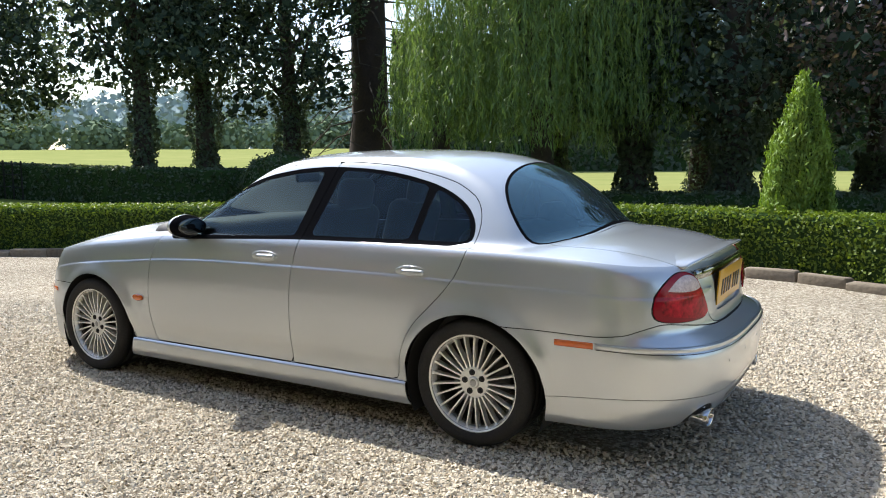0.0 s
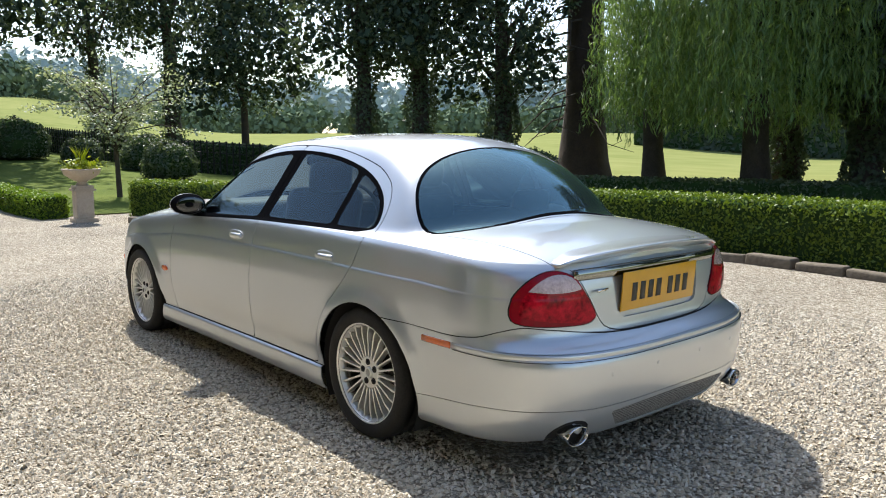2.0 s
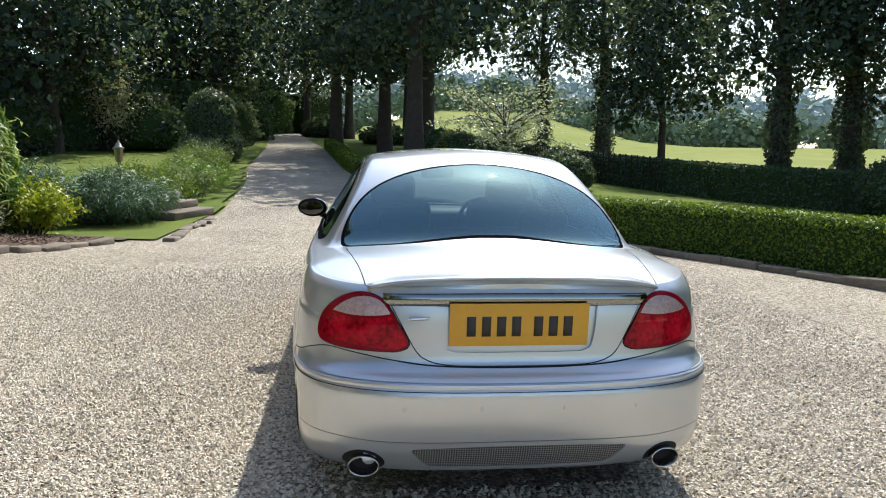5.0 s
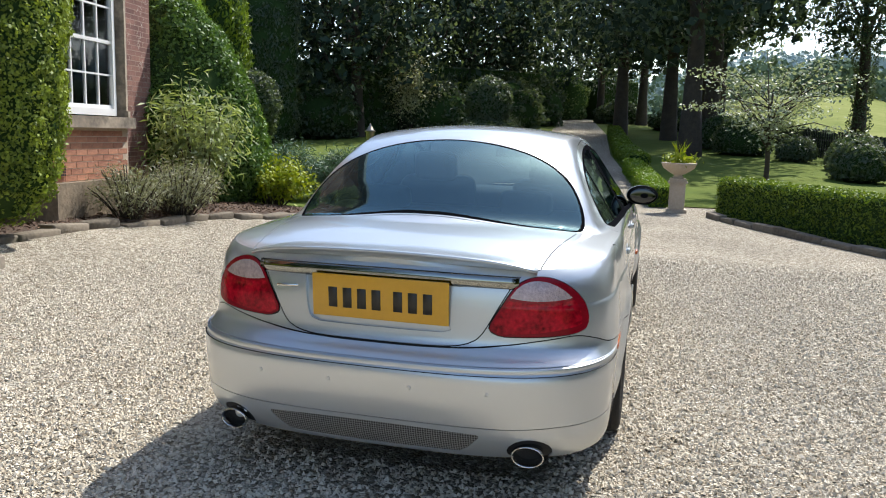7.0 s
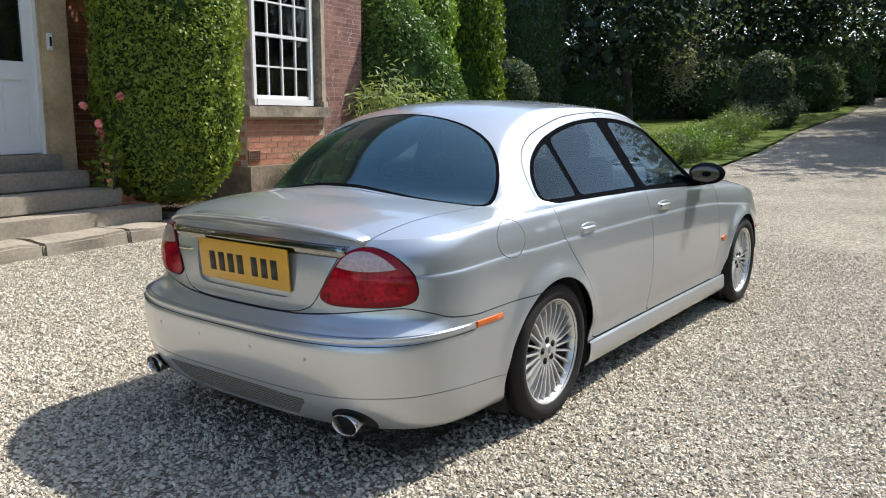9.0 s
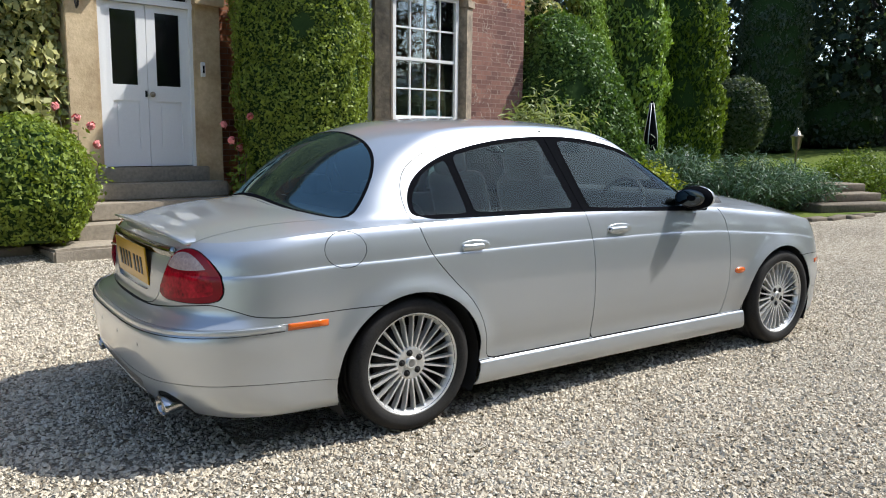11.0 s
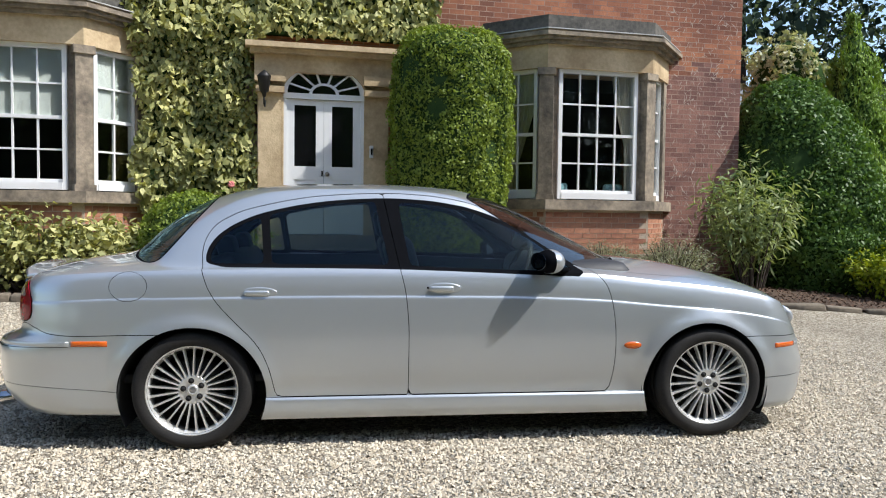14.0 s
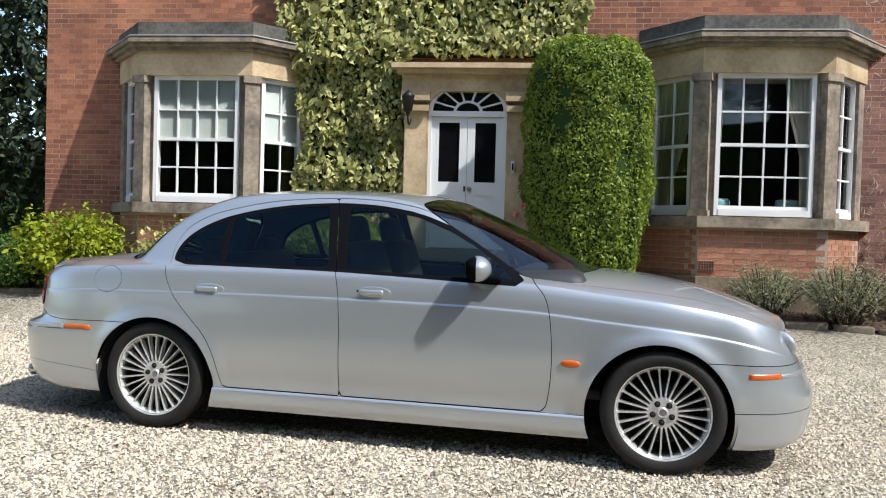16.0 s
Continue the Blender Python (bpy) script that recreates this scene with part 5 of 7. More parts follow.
# woodland undergrowth beyond the lawn and round the end of the drive
for x, y, r, h, lf in ((38, 11.5, 2.4, 3.0, "leaf_dark"), (41, 13, 3.0, 4.2, "leaf_far"), (32, 16.0, 2.4, 3.0, "leaf_dark"), (45, 8.6, 2.4, 3.2, "leaf_dark"), (28, 19.5, 2.6, 3.6, "leaf_dark"), (24.5, 20.5, 2.4, 3.2, "leaf_dark"),
                        (48, 12, 3.2, 4.6, "leaf_dark"), (54, 8.2, 2.4, 3.6, "leaf_dark"), (70, 8.6, 3.2, 5.0, "leaf_far"), (64, 2.2, 2.0, 1.6, "leaf_dark"), (52, -2.4, 2.0, 1.2, "leaf_dark"), (19, 20, 2.4, 3.2, "leaf_dark")):
    clipped("woodland_bush", "dark tangled woodland bush at the edge of the trees", [(0.0, 0.0), (r * 0.8, 0.1), (r, h * 0.35), (r * 0.85, h * 0.65), (r * 0.45, h * 0.92), (0.0, h)], x, y, lf, 5200, 0.26, wobble=0.55, loose=1.2)
# cream leaves put the sunlight on this shrub into its colour
shrub("pale_shrub", "shrub among the dark woodland, painted pale as if sunlit", 36.0, 12.2, 1.5, 4.6, "leaf_cream", 3400, 0.16, aspect=0.5, stems=34)

# pale ornamental tree on the lawn
t = tagged(new("tree"), "small pale silvery-leaved ornamental tree on the lawn", "tree", "trees round the court")
t.location = (15.8, -3.7, float(ground_height(15.8, -3.7)))
part("trunk", tube([(0, 0, -0.1), (0.05, 0, 0.8), (0, 0.05, 1.6), (0.1, 0, 2.6)], [0.075, 0.06, 0.05, 0.02], 8), M["bark"], t)
C = []
for k in range(34):
    a0 = k * 2.4
    q = RNG.uniform(0.7, 2.25)
    z0, z1 = RNG.uniform(1.0, 2.2), RNG.uniform(1.5, 3.7)
    z1 = min(z1, 4.0 - 0.55 * q)
    pts = [Vector((0, 0, z0)), Vector((q * 0.5 * math.cos(a0), q * 0.5 * math.sin(a0), (z0 + z1) / 2 + 0.25)), Vector((q * math.cos(a0), q * math.sin(a0), z1))]
    part("branch", tube(pts, [0.022, 0.014, 0.004], 5), M["bark"], t)
    s = RNG.random((115, 1)) ** 0.6
    P = np.array(pts[0]) * (1 - s) ** 2 + np.array(pts[1]) * 2 * s * (1 - s) + np.array(pts[2]) * s * s
    C.append(P + RNG.normal(0, 1, (115, 3)) * np.array([0.22, 0.22, 0.05]))
C = np.vstack(C)
V, F = leaf_quads(C, np.repeat([[0, 0, 1.0]], len(C), 0), 0.105, aspect=0.5, loose=0.6)
mesh_part("crown", V, F, M["leaf_silver"], t)


# ivy on the house
def build_ivy():
    t = tagged(new("wall_ivy"), "variegated ivy covering the wall round the door", "ivy")
    n = 25000
    s, z = RNG.uniform(-3.05, 1.85, n), RNG.uniform(0.5, 6.6, n)
    edge = np.array([0.22 * noise.noise(Vector((a * 1.4, b * 1.4, 3))) for a, b in zip(s, z)])
    keep = (((s > -2.62 + edge) & (s < -1.05 + edge)) | ((z > 3.62 + edge * 0.8) & (s < 1.42 + edge * 2) & (s > -2.95 + edge))) & ~((s > -1.12) & (s < 0.85) & (z < 3.56))
    s, z = s[keep], z[keep]
    lump = np.array([noise.noise(Vector((a * 2.3, b * 2.3, 0))) + 0.5 * noise.noise(Vector((a * 6, b * 6, 5))) for a, b in zip(s, z)])
    d = WALL - 0.20 - 0.12 * lump - RNG.uniform(0, 0.12, len(s)) - 0.12 * np.exp(-((z - 3.7) / 0.4) ** 2)
    C = np.stack([s * 0.9925 - d * 0.1219, s * 0.1219 + d * 0.9925, z], 1)
    N = np.repeat([[0.1219, -0.9925, 0.35]], len(s), 0)
    V, F = leaf_quads(C, N, 0.118, aspect=0.56, loose=0.65, droop=1.8)
    mesh_part("leaves", V, F, M["leaf_ivy"], t)
    # added sheet behind the leaves, coloured dark as the shade among them
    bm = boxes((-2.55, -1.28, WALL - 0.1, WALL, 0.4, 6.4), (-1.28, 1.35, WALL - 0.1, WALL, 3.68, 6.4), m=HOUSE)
    part("shaded_backing", bm, M["leaf_shade"], t)


build_ivy()

# dry clinging stems left on the brick beside the bay
_n = 340
_s, _z = RNG.uniform(5.05, 6.38, _n), RNG.uniform(0.9, 4.9, _n)
_v, _f = leaf_quads(np.stack([_s * 0.9925 - (WALL - 0.012) * 0.1219, _s * 0.1219 + (WALL - 0.012) * 0.9925, _z], 1), np.repeat([[0.1219, -0.9925, 0.0]], _n, 0), 0.10, aspect=0.11, loose=0.05, along=np.stack([RNG.normal(0, 0.9, _n), 0 * _s, 0 * _s + 1], 1))
mat("dry_stem", (0.34, 0.27, 0.22), 0.9, other=(0.55, 0.47, 0.40))
tagged(mesh_part("dry_stems", _v, _f, M["dry_stem"]), "dry pale climber remnants on the brick wall", "climber", "", "stuff")


def build_rose(s, d, h, flip):
    x, y = hx(s, d)
    z = float(ground_height(x, y))
    t = shrub("rose_bush", "pink rose bush beside the entrance steps", x, y, 0.30, h, "leaf_box", 420, 0.07, aspect=0.6, stems=7, category="rose")
    for k in range(5):
        a0 = k * 2.4 + flip
        pn = unit(RNG.normal(size=(26, 3)))
        fv, ff = leaf_quads(pn * 0.03, pn, 0.055, aspect=0.9, loose=0.3)
        fl = mesh_part("bloom", fv, ff, M["rose"], t, "pink bloom")
        fl.location = (0.24 * math.cos(a0), 0.24 * math.sin(a0) - 0.08, h * (0.72 + 0.07 * k))


build_rose(-1.22, 5.2, 1.35, 0.4)
build_rose(0.62, 5.15, 1.3, 1.4)

# urn on a pedestal
def build_urn(x, y):
    z = float(ground_height(x, y))
    u = tagged(part("urn", moved(lathe([(0.0, 0.70), (0.10, 0.70), (0.11, 0.73), (0.07, 0.76), (0.15, 0.80), (0.30, 0.90), (0.335, 0.98), (0.35, 1.0), (0.33, 1.01), (0.28, 0.97), (0.0, 0.95)], 32, "z"), pose(0, 0, 0)), M["terracotta"]), "stone bowl urn planted with leafy greens on a pedestal", "urn")
    u.location = (x, y, z - 0.02)
    part("pedestal", joined(boxes((-0.2, 0.2, -0.2, 0.2, 0, 0.09), bevel=0.01), boxes((-0.15, 0.15, -0.15, 0.15, 0.09, 0.60), bevel=0.008), boxes((-0.19, 0.19, -0.19, 0.19, 0.60, 0.64), bevel=0.01), boxes((-0.16, 0.16, -0.16, 0.16, 0.64, 0.70), bevel=0.008)), M["terracotta"], u)
    n = 420
    C = RNG.normal(0, 1, (n, 3)) * np.array([0.13, 0.13, 0.05]) + np.array([0, 0, 1.07])
    V, F = leaf_quads(C, RNG.normal(0, 0.5, (n, 3)) + np.array([0, 0, 1]), 0.10, aspect=0.5)
    mesh_part("foliage", V, F, M["leaf_bright"], u, "green leaves in the bowl")
    m = 26
    a = RNG.uniform(0, 6.28, m)
    C = np.stack([0.07 * np.cos(a), 0.07 * np.sin(a), np.full(m, 1.24)], 1)
    V, F = leaf_quads(C, np.stack([np.sin(a), -np.cos(a), 0 * a], 1), 0.40, aspect=0.06, loose=0.1, along=np.stack([0.5 * np.cos(a), 0.5 * np.sin(a), 1 + 0 * a], 1))
    mesh_part("spikes", V, F, M["leaf_bright"], u, "thin upright blades")


build_urn(11.0, -1.45)

# cream plume shrub above the yew
clipped("plume_shrub", "tall shrub with creamy white flower plumes behind the yew", [(0.0, 0.1), (0.16, 0.2), (0.22, 2.8), (0.62, 3.4), (0.78, 4.1), (0.55, 4.75), (0.0, 5.0)], 8.5, 10.2, "leaf_cream", 6500, 0.12, wobble=0.4, loose=1.2, category="shrub")


def build_parasol(x, y):
    z = float(ground_height(x, y))
    p = tagged(part("parasol", lathe([(0.0, 2.35), (0.03, 2.32), (0.09, 2.0), (0.17, 1.4), (0.21, 0.95), (0.05, 0.92), (0.0, 0.92)], 10, "z"), M["black_trim"]), "closed dark garden parasol on the lawn", "parasol")
    p.location = (x, y, z)
    part("pole", lathe([(0.022, 0.0), (0.022, 0.95), (0.0, 0.95)], 10, "z"), M["white_paint"], p)
    for k in range(4):
        a = k * 1.57 + 0.4
        part("stripe", ribbon([(0.04 * math.cos(a), 0.04 * math.sin(a), 2.28), (0.19 * math.cos(a), 0.19 * math.sin(a), 1.4), (0.22 * math.cos(a), 0.22 * math.sin(a), 0.96)], (0.012, 0.012), (0, 1, 0)), M["white_paint"], p, "white edge of a folded panel")
    t = tagged(part("garden_table", lathe([(0.0, 0.74), (0.55, 0.74), (0.56, 0.72), (0.54, 0.70), (0.05, 0.69), (0.04, 0.03), (0.25, 0.02), (0.25, 0.0), (0.0, 0.0)], 24, "z"), M["iron"]), "dark round garden table beside the parasol", "table")
    t.location = (x - 0.9, y - 0.5, z)


build_parasol(14.3, 11.3)


def build_chair():
    """A white wire garden chair with a hooped back."""
    c = tagged(new("garden_chair"), "white metal garden chair with a hooped back on the lawn", "chair", "garden chairs")
    part("seat", lathe([(0.0, 0.45), (0.20, 0.45), (0.215, 0.44), (0.20, 0.43), (0.0, 0.43)], 24, "z"), M["white_paint"], c)
    part("backrest", ribbon([(-0.19, 0.16 + 0.02 * math.sin(a), 0.44) if a in (0,) else (-0.19 * math.cos(a), 0.18, 0.44 + 0.44 * math.sin(a)) for a in np.linspace(0.01, 3.13, 15)], (0.012, 0.012), (0, 1, 0)), M["white_paint"], c)
    for k in range(3):
        part("back_bar", ribbon([(-0.09 + 0.09 * k, 0.18, 0.44), (-0.09 + 0.09 * k, 0.18, 0.80)], (0.008, 0.008), (0, 1, 0)), M["white_paint"], c)
    for sx in (-1, 1):
        for sy in (-1, 1):
            part("leg", ribbon([(sx * 0.13, sy * 0.13, 0.44), (sx * 0.19, sy * 0.19, 0.0)], (0.012, 0.012), (1, 0, 0)), M["white_paint"], c)
    return c


chair = build_chair()
chair.matrix_world = pose(12.9, 10.2, float(ground_height(12.9, 10.2)) + 0.03, 0, 0, 120)
copy_thing(chair, pose(14.9, 10.7, float(ground_height(14.9, 10.7)) + 0.03, 0, 0, 200))
shed = tagged(new("outbuilding"), "low outbuilding with a slate roof behind the garden", "building")
shed.location = (15.8, 24.0, 0.0)
part("wall", boxes((-7, 7, -3, 3, 0, 4.2)), M["stone_dark"], shed)
rf = bmesh.new()
for sg in (-1, 1):
    rf.faces.new([rf.verts.new(q) for q in ((-7.4, sg * 3.4, 4.1), (7.4, sg * 3.4, 4.1), (7.4, 0, 6.4), (-7.4, 0, 6.4))])
part("roof", rf, M["slate"], shed, "grey slate roof")


def build_fence():
    f = tagged(new("iron_fence"), "dark iron estate fence along the meadow edge", "fence")
    pts = np.array([(21.5, -10.6), (26, -8.8), (34, -8.0), (46, -7.4)])
    ln = np.concatenate([[0], np.cumsum(np.hypot(*np.diff(pts, axis=0).T))])
    at = lambda q: (float(np.interp(q, ln, pts[:, 0])), float(np.interp(q, ln, pts[:, 1])))
    post = bpy.data.meshes.new("fence_post")
    bm = boxes((-0.02, 0.02, -0.02, 0.02, 0, 1.25))
    bm.to_mesh(post), bm.free()
    post.materials.append(M["iron"])
    for q in np.arange(0, ln[-1], 0.32):
        x, y = at(q)
        o = new("fence_post", post)
        o.parent = f
        o.location = (x, y, float(ground_height(x, y)))
    for h in (0.4, 0.8, 1.15):
        part("fence_rail", ribbon([(*at(q), float(ground_height(*at(q))) + h) for q in np.linspace(0, ln[-1], 30)], (0.015, 0.01)), M["iron"], f)


build_fence()

# garden lantern and stone steps
x, y = 11.9, 5.4
lan = tagged(part("garden_lantern", lathe([(0.0, 1.62), (0.018, 1.60), (0.022, 1.56), (0.05, 1.54), (0.075, 1.47), (0.13, 1.44), (0.125, 1.42), (0.10, 1.40), (0.075, 1.18), (0.05, 1.15), (0.02, 1.12), (0.02, 0.0), (0.0, 0.0)], 12, "z"), M["brass"]), "small brass garden lantern on a post", "lantern")
lan.location = (x, y, float(ground_height(x, y)))
for k, (x0, y0, w, z) in enumerate(((11.5, 4.0, 1.9, 0.16), (11.8, 4.35, 1.6, 0.32), (12.1, 4.7, 1.3, 0.48))):
    st = rounded_box(w, 0.5, 0.17, 0.03)
    for v in st.verts:
        v.co += Vector((noise.noise(v.co * 3 + Vector((k, 0, 0))) * 0.05, noise.noise(v.co * 4) * 0.04, noise.noise(v.co * 5) * 0.02))
    tagged(part("garden_step", moved(st, pose(x0, y0, z - 0.06, 0, 0, -14)), M["kerb_stone"]), "rough stone garden step beside the drive", "step", "garden steps")

# distance
def far_trees(name, r0, r1, wide, a0, a1, count, base, n, size, material, label):
    """Heaps of leafy crowns along a band of the horizon, joined."""
    heap = []
    for k in range(count):
        a, r = RNG.uniform(a0, a1), RNG.uniform(r0, r1)
        x, y = r * math.cos(a), r * math.sin(a)
        w = wide * RNG.uniform(0.6, 1.25)
        hill = base * (r - r0) / (r1 - r0) * (0.75 + 0.55 * noise.noise(Vector((a * 5, 2.0, 0))))
        heap.append((x, y, float(ground_height(x, y)) + hill + w * RNG.uniform(0.2, 0.6), w, w, w * RNG.uniform(0.6, 0.95)))
    C, N = blobs_cloud(heap, n, 0.75)
    V, F = leaf_quads(C, N, size, aspect=0.8, loose=0.6)
    return tagged(mesh_part(name, V, F, material), label, "woods", "", "stuff")


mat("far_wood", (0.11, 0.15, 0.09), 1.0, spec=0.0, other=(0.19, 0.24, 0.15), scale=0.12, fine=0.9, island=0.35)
# the hills' pale blue-green carries the distance haze in its colour
mat("far_wood_haze", (0.25, 0.31, 0.30), 1.0, spec=0.0, other=(0.35, 0.41, 0.39), scale=0.02, fine=0.4, island=0.25)
far_trees("far_woods", 190, 235, 5.5, -1.02, 0.12, 150, 2.0, 22000, 1.6, M["far_wood"], "distant line of trees beyond the meadow")
far_trees("far_hills", 290, 470, 13.0, -1.5, 0.3, 420, 24.0, 32000, 3.8, M["far_wood_haze"], "wooded hills on the horizon, pale with painted haze")

# ---- the car: x forward, y to its left, wheels at x = +-AXLE ----
AXLE = 1.4545


def pchip(*keys):
    """A smooth curve through (x, y) keys, flat at its turning points."""
    k = np.array(keys, float)
    xs, ys = k[:, 0], k[:, 1]
    h, d = np.diff(xs), np.diff(ys) / np.diff(xs)
    m = np.zeros(len(xs))
    m[0], m[-1] = d[0], d[-1]
    for i in range(1, len(xs) - 1):
        if d[i - 1] * d[i] > 0:
            w1, w2 = 2 * h[i] + h[i - 1], h[i] + 2 * h[i - 1]
            m[i] = (w1 + w2) / (w1 / d[i - 1] + w2 / d[i])

    def at(x):
        x = np.clip(np.asarray(x, float), xs[0], xs[-1])
        i = np.clip(np.searchsorted(xs, x) - 1, 0, len(xs) - 2)
        t = (x - xs[i]) / h[i]
        return ((1 + 2 * t) * (1 - t) ** 2 * ys[i] + t * (1 - t) ** 2 * h[i] * m[i]
                + t * t * (3 - 2 * t) * ys[i + 1] + t * t * (t - 1) * h[i] * m[i + 1])
    return at


def smax(a, b, k):
    h = np.clip(0.5 + 0.5 * (a - b) / k, 0, 1)
    return b + (a - b) * h + k * h * (1 - h)


def smin(a, b, k):
    return -smax(-a, -b, k)


Z0, Z1 = 0.155, 0.967
half_width = pchip((-1.9, 0.884), (-1.4545, 0.902), (-0.95, 0.893), (0, 0.886), (0.95, 0.886), (1.4545, 0.897), (1.75, 0.877))
side_inset = pchip((0.155, 0.028), (0.18, 0.012), (0.225, 0.008), (0.262, 0.012), (0.272, 0.026), (0.30, 0.026), (0.40, 0.010), (0.50, 0.001),
                   (0.58, 0.0), (0.68, 0.003), (0.76, 0.009), (0.812, 0.015), (0.822, 0.0205), (0.86, 0.025), (0.92, 0.038), (0.95, 0.047), (0.967, 0.057))
end_inset = pchip((0.155, 0.045), (0.18, 0.022), (0.24, 0.014), (0.32, 0.010), (0.40, 0.008), (0.50, 0.001), (0.58, 0.0))
rear_end = pchip((0.155, -2.50), (0.20, -2.53), (0.26, -2.555), (0.33, -2.568), (0.44, -2.58), (0.525, -2.583), (0.555, -2.575), (0.585, -2.547), (0.617, -2.488),
                 (0.645, -2.476), (0.85, -2.462), (0.93, -2.448), (0.967, -2.43))
front_end = pchip((0.155, 2.245), (0.22, 2.268), (0.33, 2.285), (0.5, 2.298), (0.56, 2.298), (0.60, 2.285), (0.66, 2.27), (0.8, 2.23), (0.967, 2.14))
shoulder = pchip((-2.43, 0.905), (-2.25, 0.918), (-1.95, 0.942), (-1.4, 0.962), (-0.6, 0.97), (0.2, 0.966), (0.75, 0.945), (1.15, 0.905),
                 (1.5, 0.87), (1.8, 0.82), (2.0, 0.755), (2.2, 0.64))
bottom = pchip((-2.43, 0.205), (-2.2, 0.19), (-1.85, 0.182), (-1.5, 0.155), (1.5, 0.155), (1.8, 0.15), (2.25, 0.16))
deck_mid = pchip((-2.44, 0.93), (-2.3, 0.962), (-2.1, 1.0), (-1.9, 1.022), (-1.7, 1.03), (0.9, 1.01), (1.12, 1.005), (1.35, 0.986), (1.5, 0.963),
                 (1.68, 0.927), (1.85, 0.879), (2.0, 0.828), (2.1, 0.782), (2.2, 0.71))
cabin_mid = pchip((-2.3, 0.66), (-1.95, 1.0), (-1.88, 1.06), (-1.74, 1.19), (-1.55, 1.315), (-1.35, 1.395), (-1.15, 1.437), (-0.85, 1.458),
                  (-0.5, 1.463), (-0.2, 1.456), (0.05, 1.436), (0.2, 1.405), (0.5, 1.285), (0.8, 1.14), (1.1, 0.985), (1.5, 0.76))
belt_half = pchip((-2.1, 0.65), (-1.75, 0.735), (-1.4, 0.79), (-1.0, 0.816), (-0.4, 0.824), (0.3, 0.820), (0.8, 0.80), (1.2, 0.77))
X_REAR, X_FRONT, ROUND_F = -1.9, 1.75, 2.4
rear_round = pchip((0.155, 3.2), (0.3, 3.6), (0.56, 3.6), (0.64, 3.2), (0.90, 3.2), (0.967, 2.9))


def arch(x, z):
    """Distance outside the two wheel openings, seen from the side."""
    r = np.hypot((x + AXLE) / 0.388, (z - 0.292) / 0.368) - 1
    f = np.hypot((x - 1.432) / 0.372, (z - 0.292) / 0.376) - 1
    return np.minimum(r, f) * 0.375


def flare(x, z):
    """The lip round the wheel openings stands proud."""
    d = np.maximum(arch(x, z), 0)
    return 0.020 * np.exp(-(d / 0.052) ** 2) * np.clip((z - 0.26) / 0.12, 0, 1)


def lower(c, zr):
    """Body side: c from 0 at the tail's middle over 1 and 2 at the corners to 3 at the nose, zr the height on the sill-to-belt scale."""
    c, zr = np.broadcast_arrays(np.asarray(c, float), np.asarray(zr, float))
    th = np.clip(c, 0, 1) * math.pi / 2
    ph = np.clip(c - 2, 0, 1) * math.pi / 2
    x = X_REAR + (X_FRONT - X_REAR) * np.clip(c - 1, 0, 1)
    far = np.clip((np.abs(x) - 1.22) / 0.05, 0, 1) * (zr < 0.56)
    w = half_width(x) - side_inset(zr) * (1 - far) - end_inset(zr) * far
    nr = rear_round(zr)
    xr = X_REAR + (rear_end(zr) - X_REAR) * np.abs(np.cos(th)) ** (2 / nr)
    xf = X_FRONT + (front_end(zr) - X_FRONT) * np.sin(ph) ** (2 / ROUND_F)
    x = np.where(c < 1, xr, np.where(c > 2, xf, x))
    y = np.where(c < 1, w * np.sin(th) ** (2 / nr), np.where(c > 2, w * np.abs(np.cos(ph)) ** (2 / ROUND_F), w))
    y = np.where(y < 1e-4, 0, y)
    lo, hi = bottom(x), shoulder(x)
    z = lo + (hi - lo) * (zr - Z0) / (Z1 - Z0)
    z = z + (zr - z) * np.clip((1.3 - np.abs(x)) / 0.2, 0, 1) * np.clip((zr - Z0) / 0.1, 0, 1) * (zr < 0.8) * np.clip((0.8 - zr) / 0.2, 0, 1)
    return np.stack([x, y + flare(x, z) * (c > 0.7) * (c < 2.4), z], -1)


def at_height(c, z):
    """A point of the body side at a given column and true height."""
    lo, hi = Z0, Z1
    for _ in range(30):
        mid = (lo + hi) / 2
        lo, hi = (mid, hi) if lower(c, mid)[2] < z else (lo, mid)
    return lower(c, lo)


def height(x, y, ys):
    """Bonnet, cabin and boot as one height over the plan."""
    zs, zc = shoulder(x), deck_mid(x)
    deck = zc - (zc - zs) * (np.abs(y) / np.maximum(ys, 0.02)) ** 2.7
    shift = y * y * (0.55 * np.clip((x + 0.5) / 0.8, 0, 1) - 0.40 * np.clip((-0.5 - x) / 0.8, 0, 1))
    roof = cabin_mid(x + shift) - 0.17 * y * y
    wall = 0.962 + (belt_half(x) - y) * 1.6
    return smax(deck, smin(roof, wall, 0.05), 0.035)


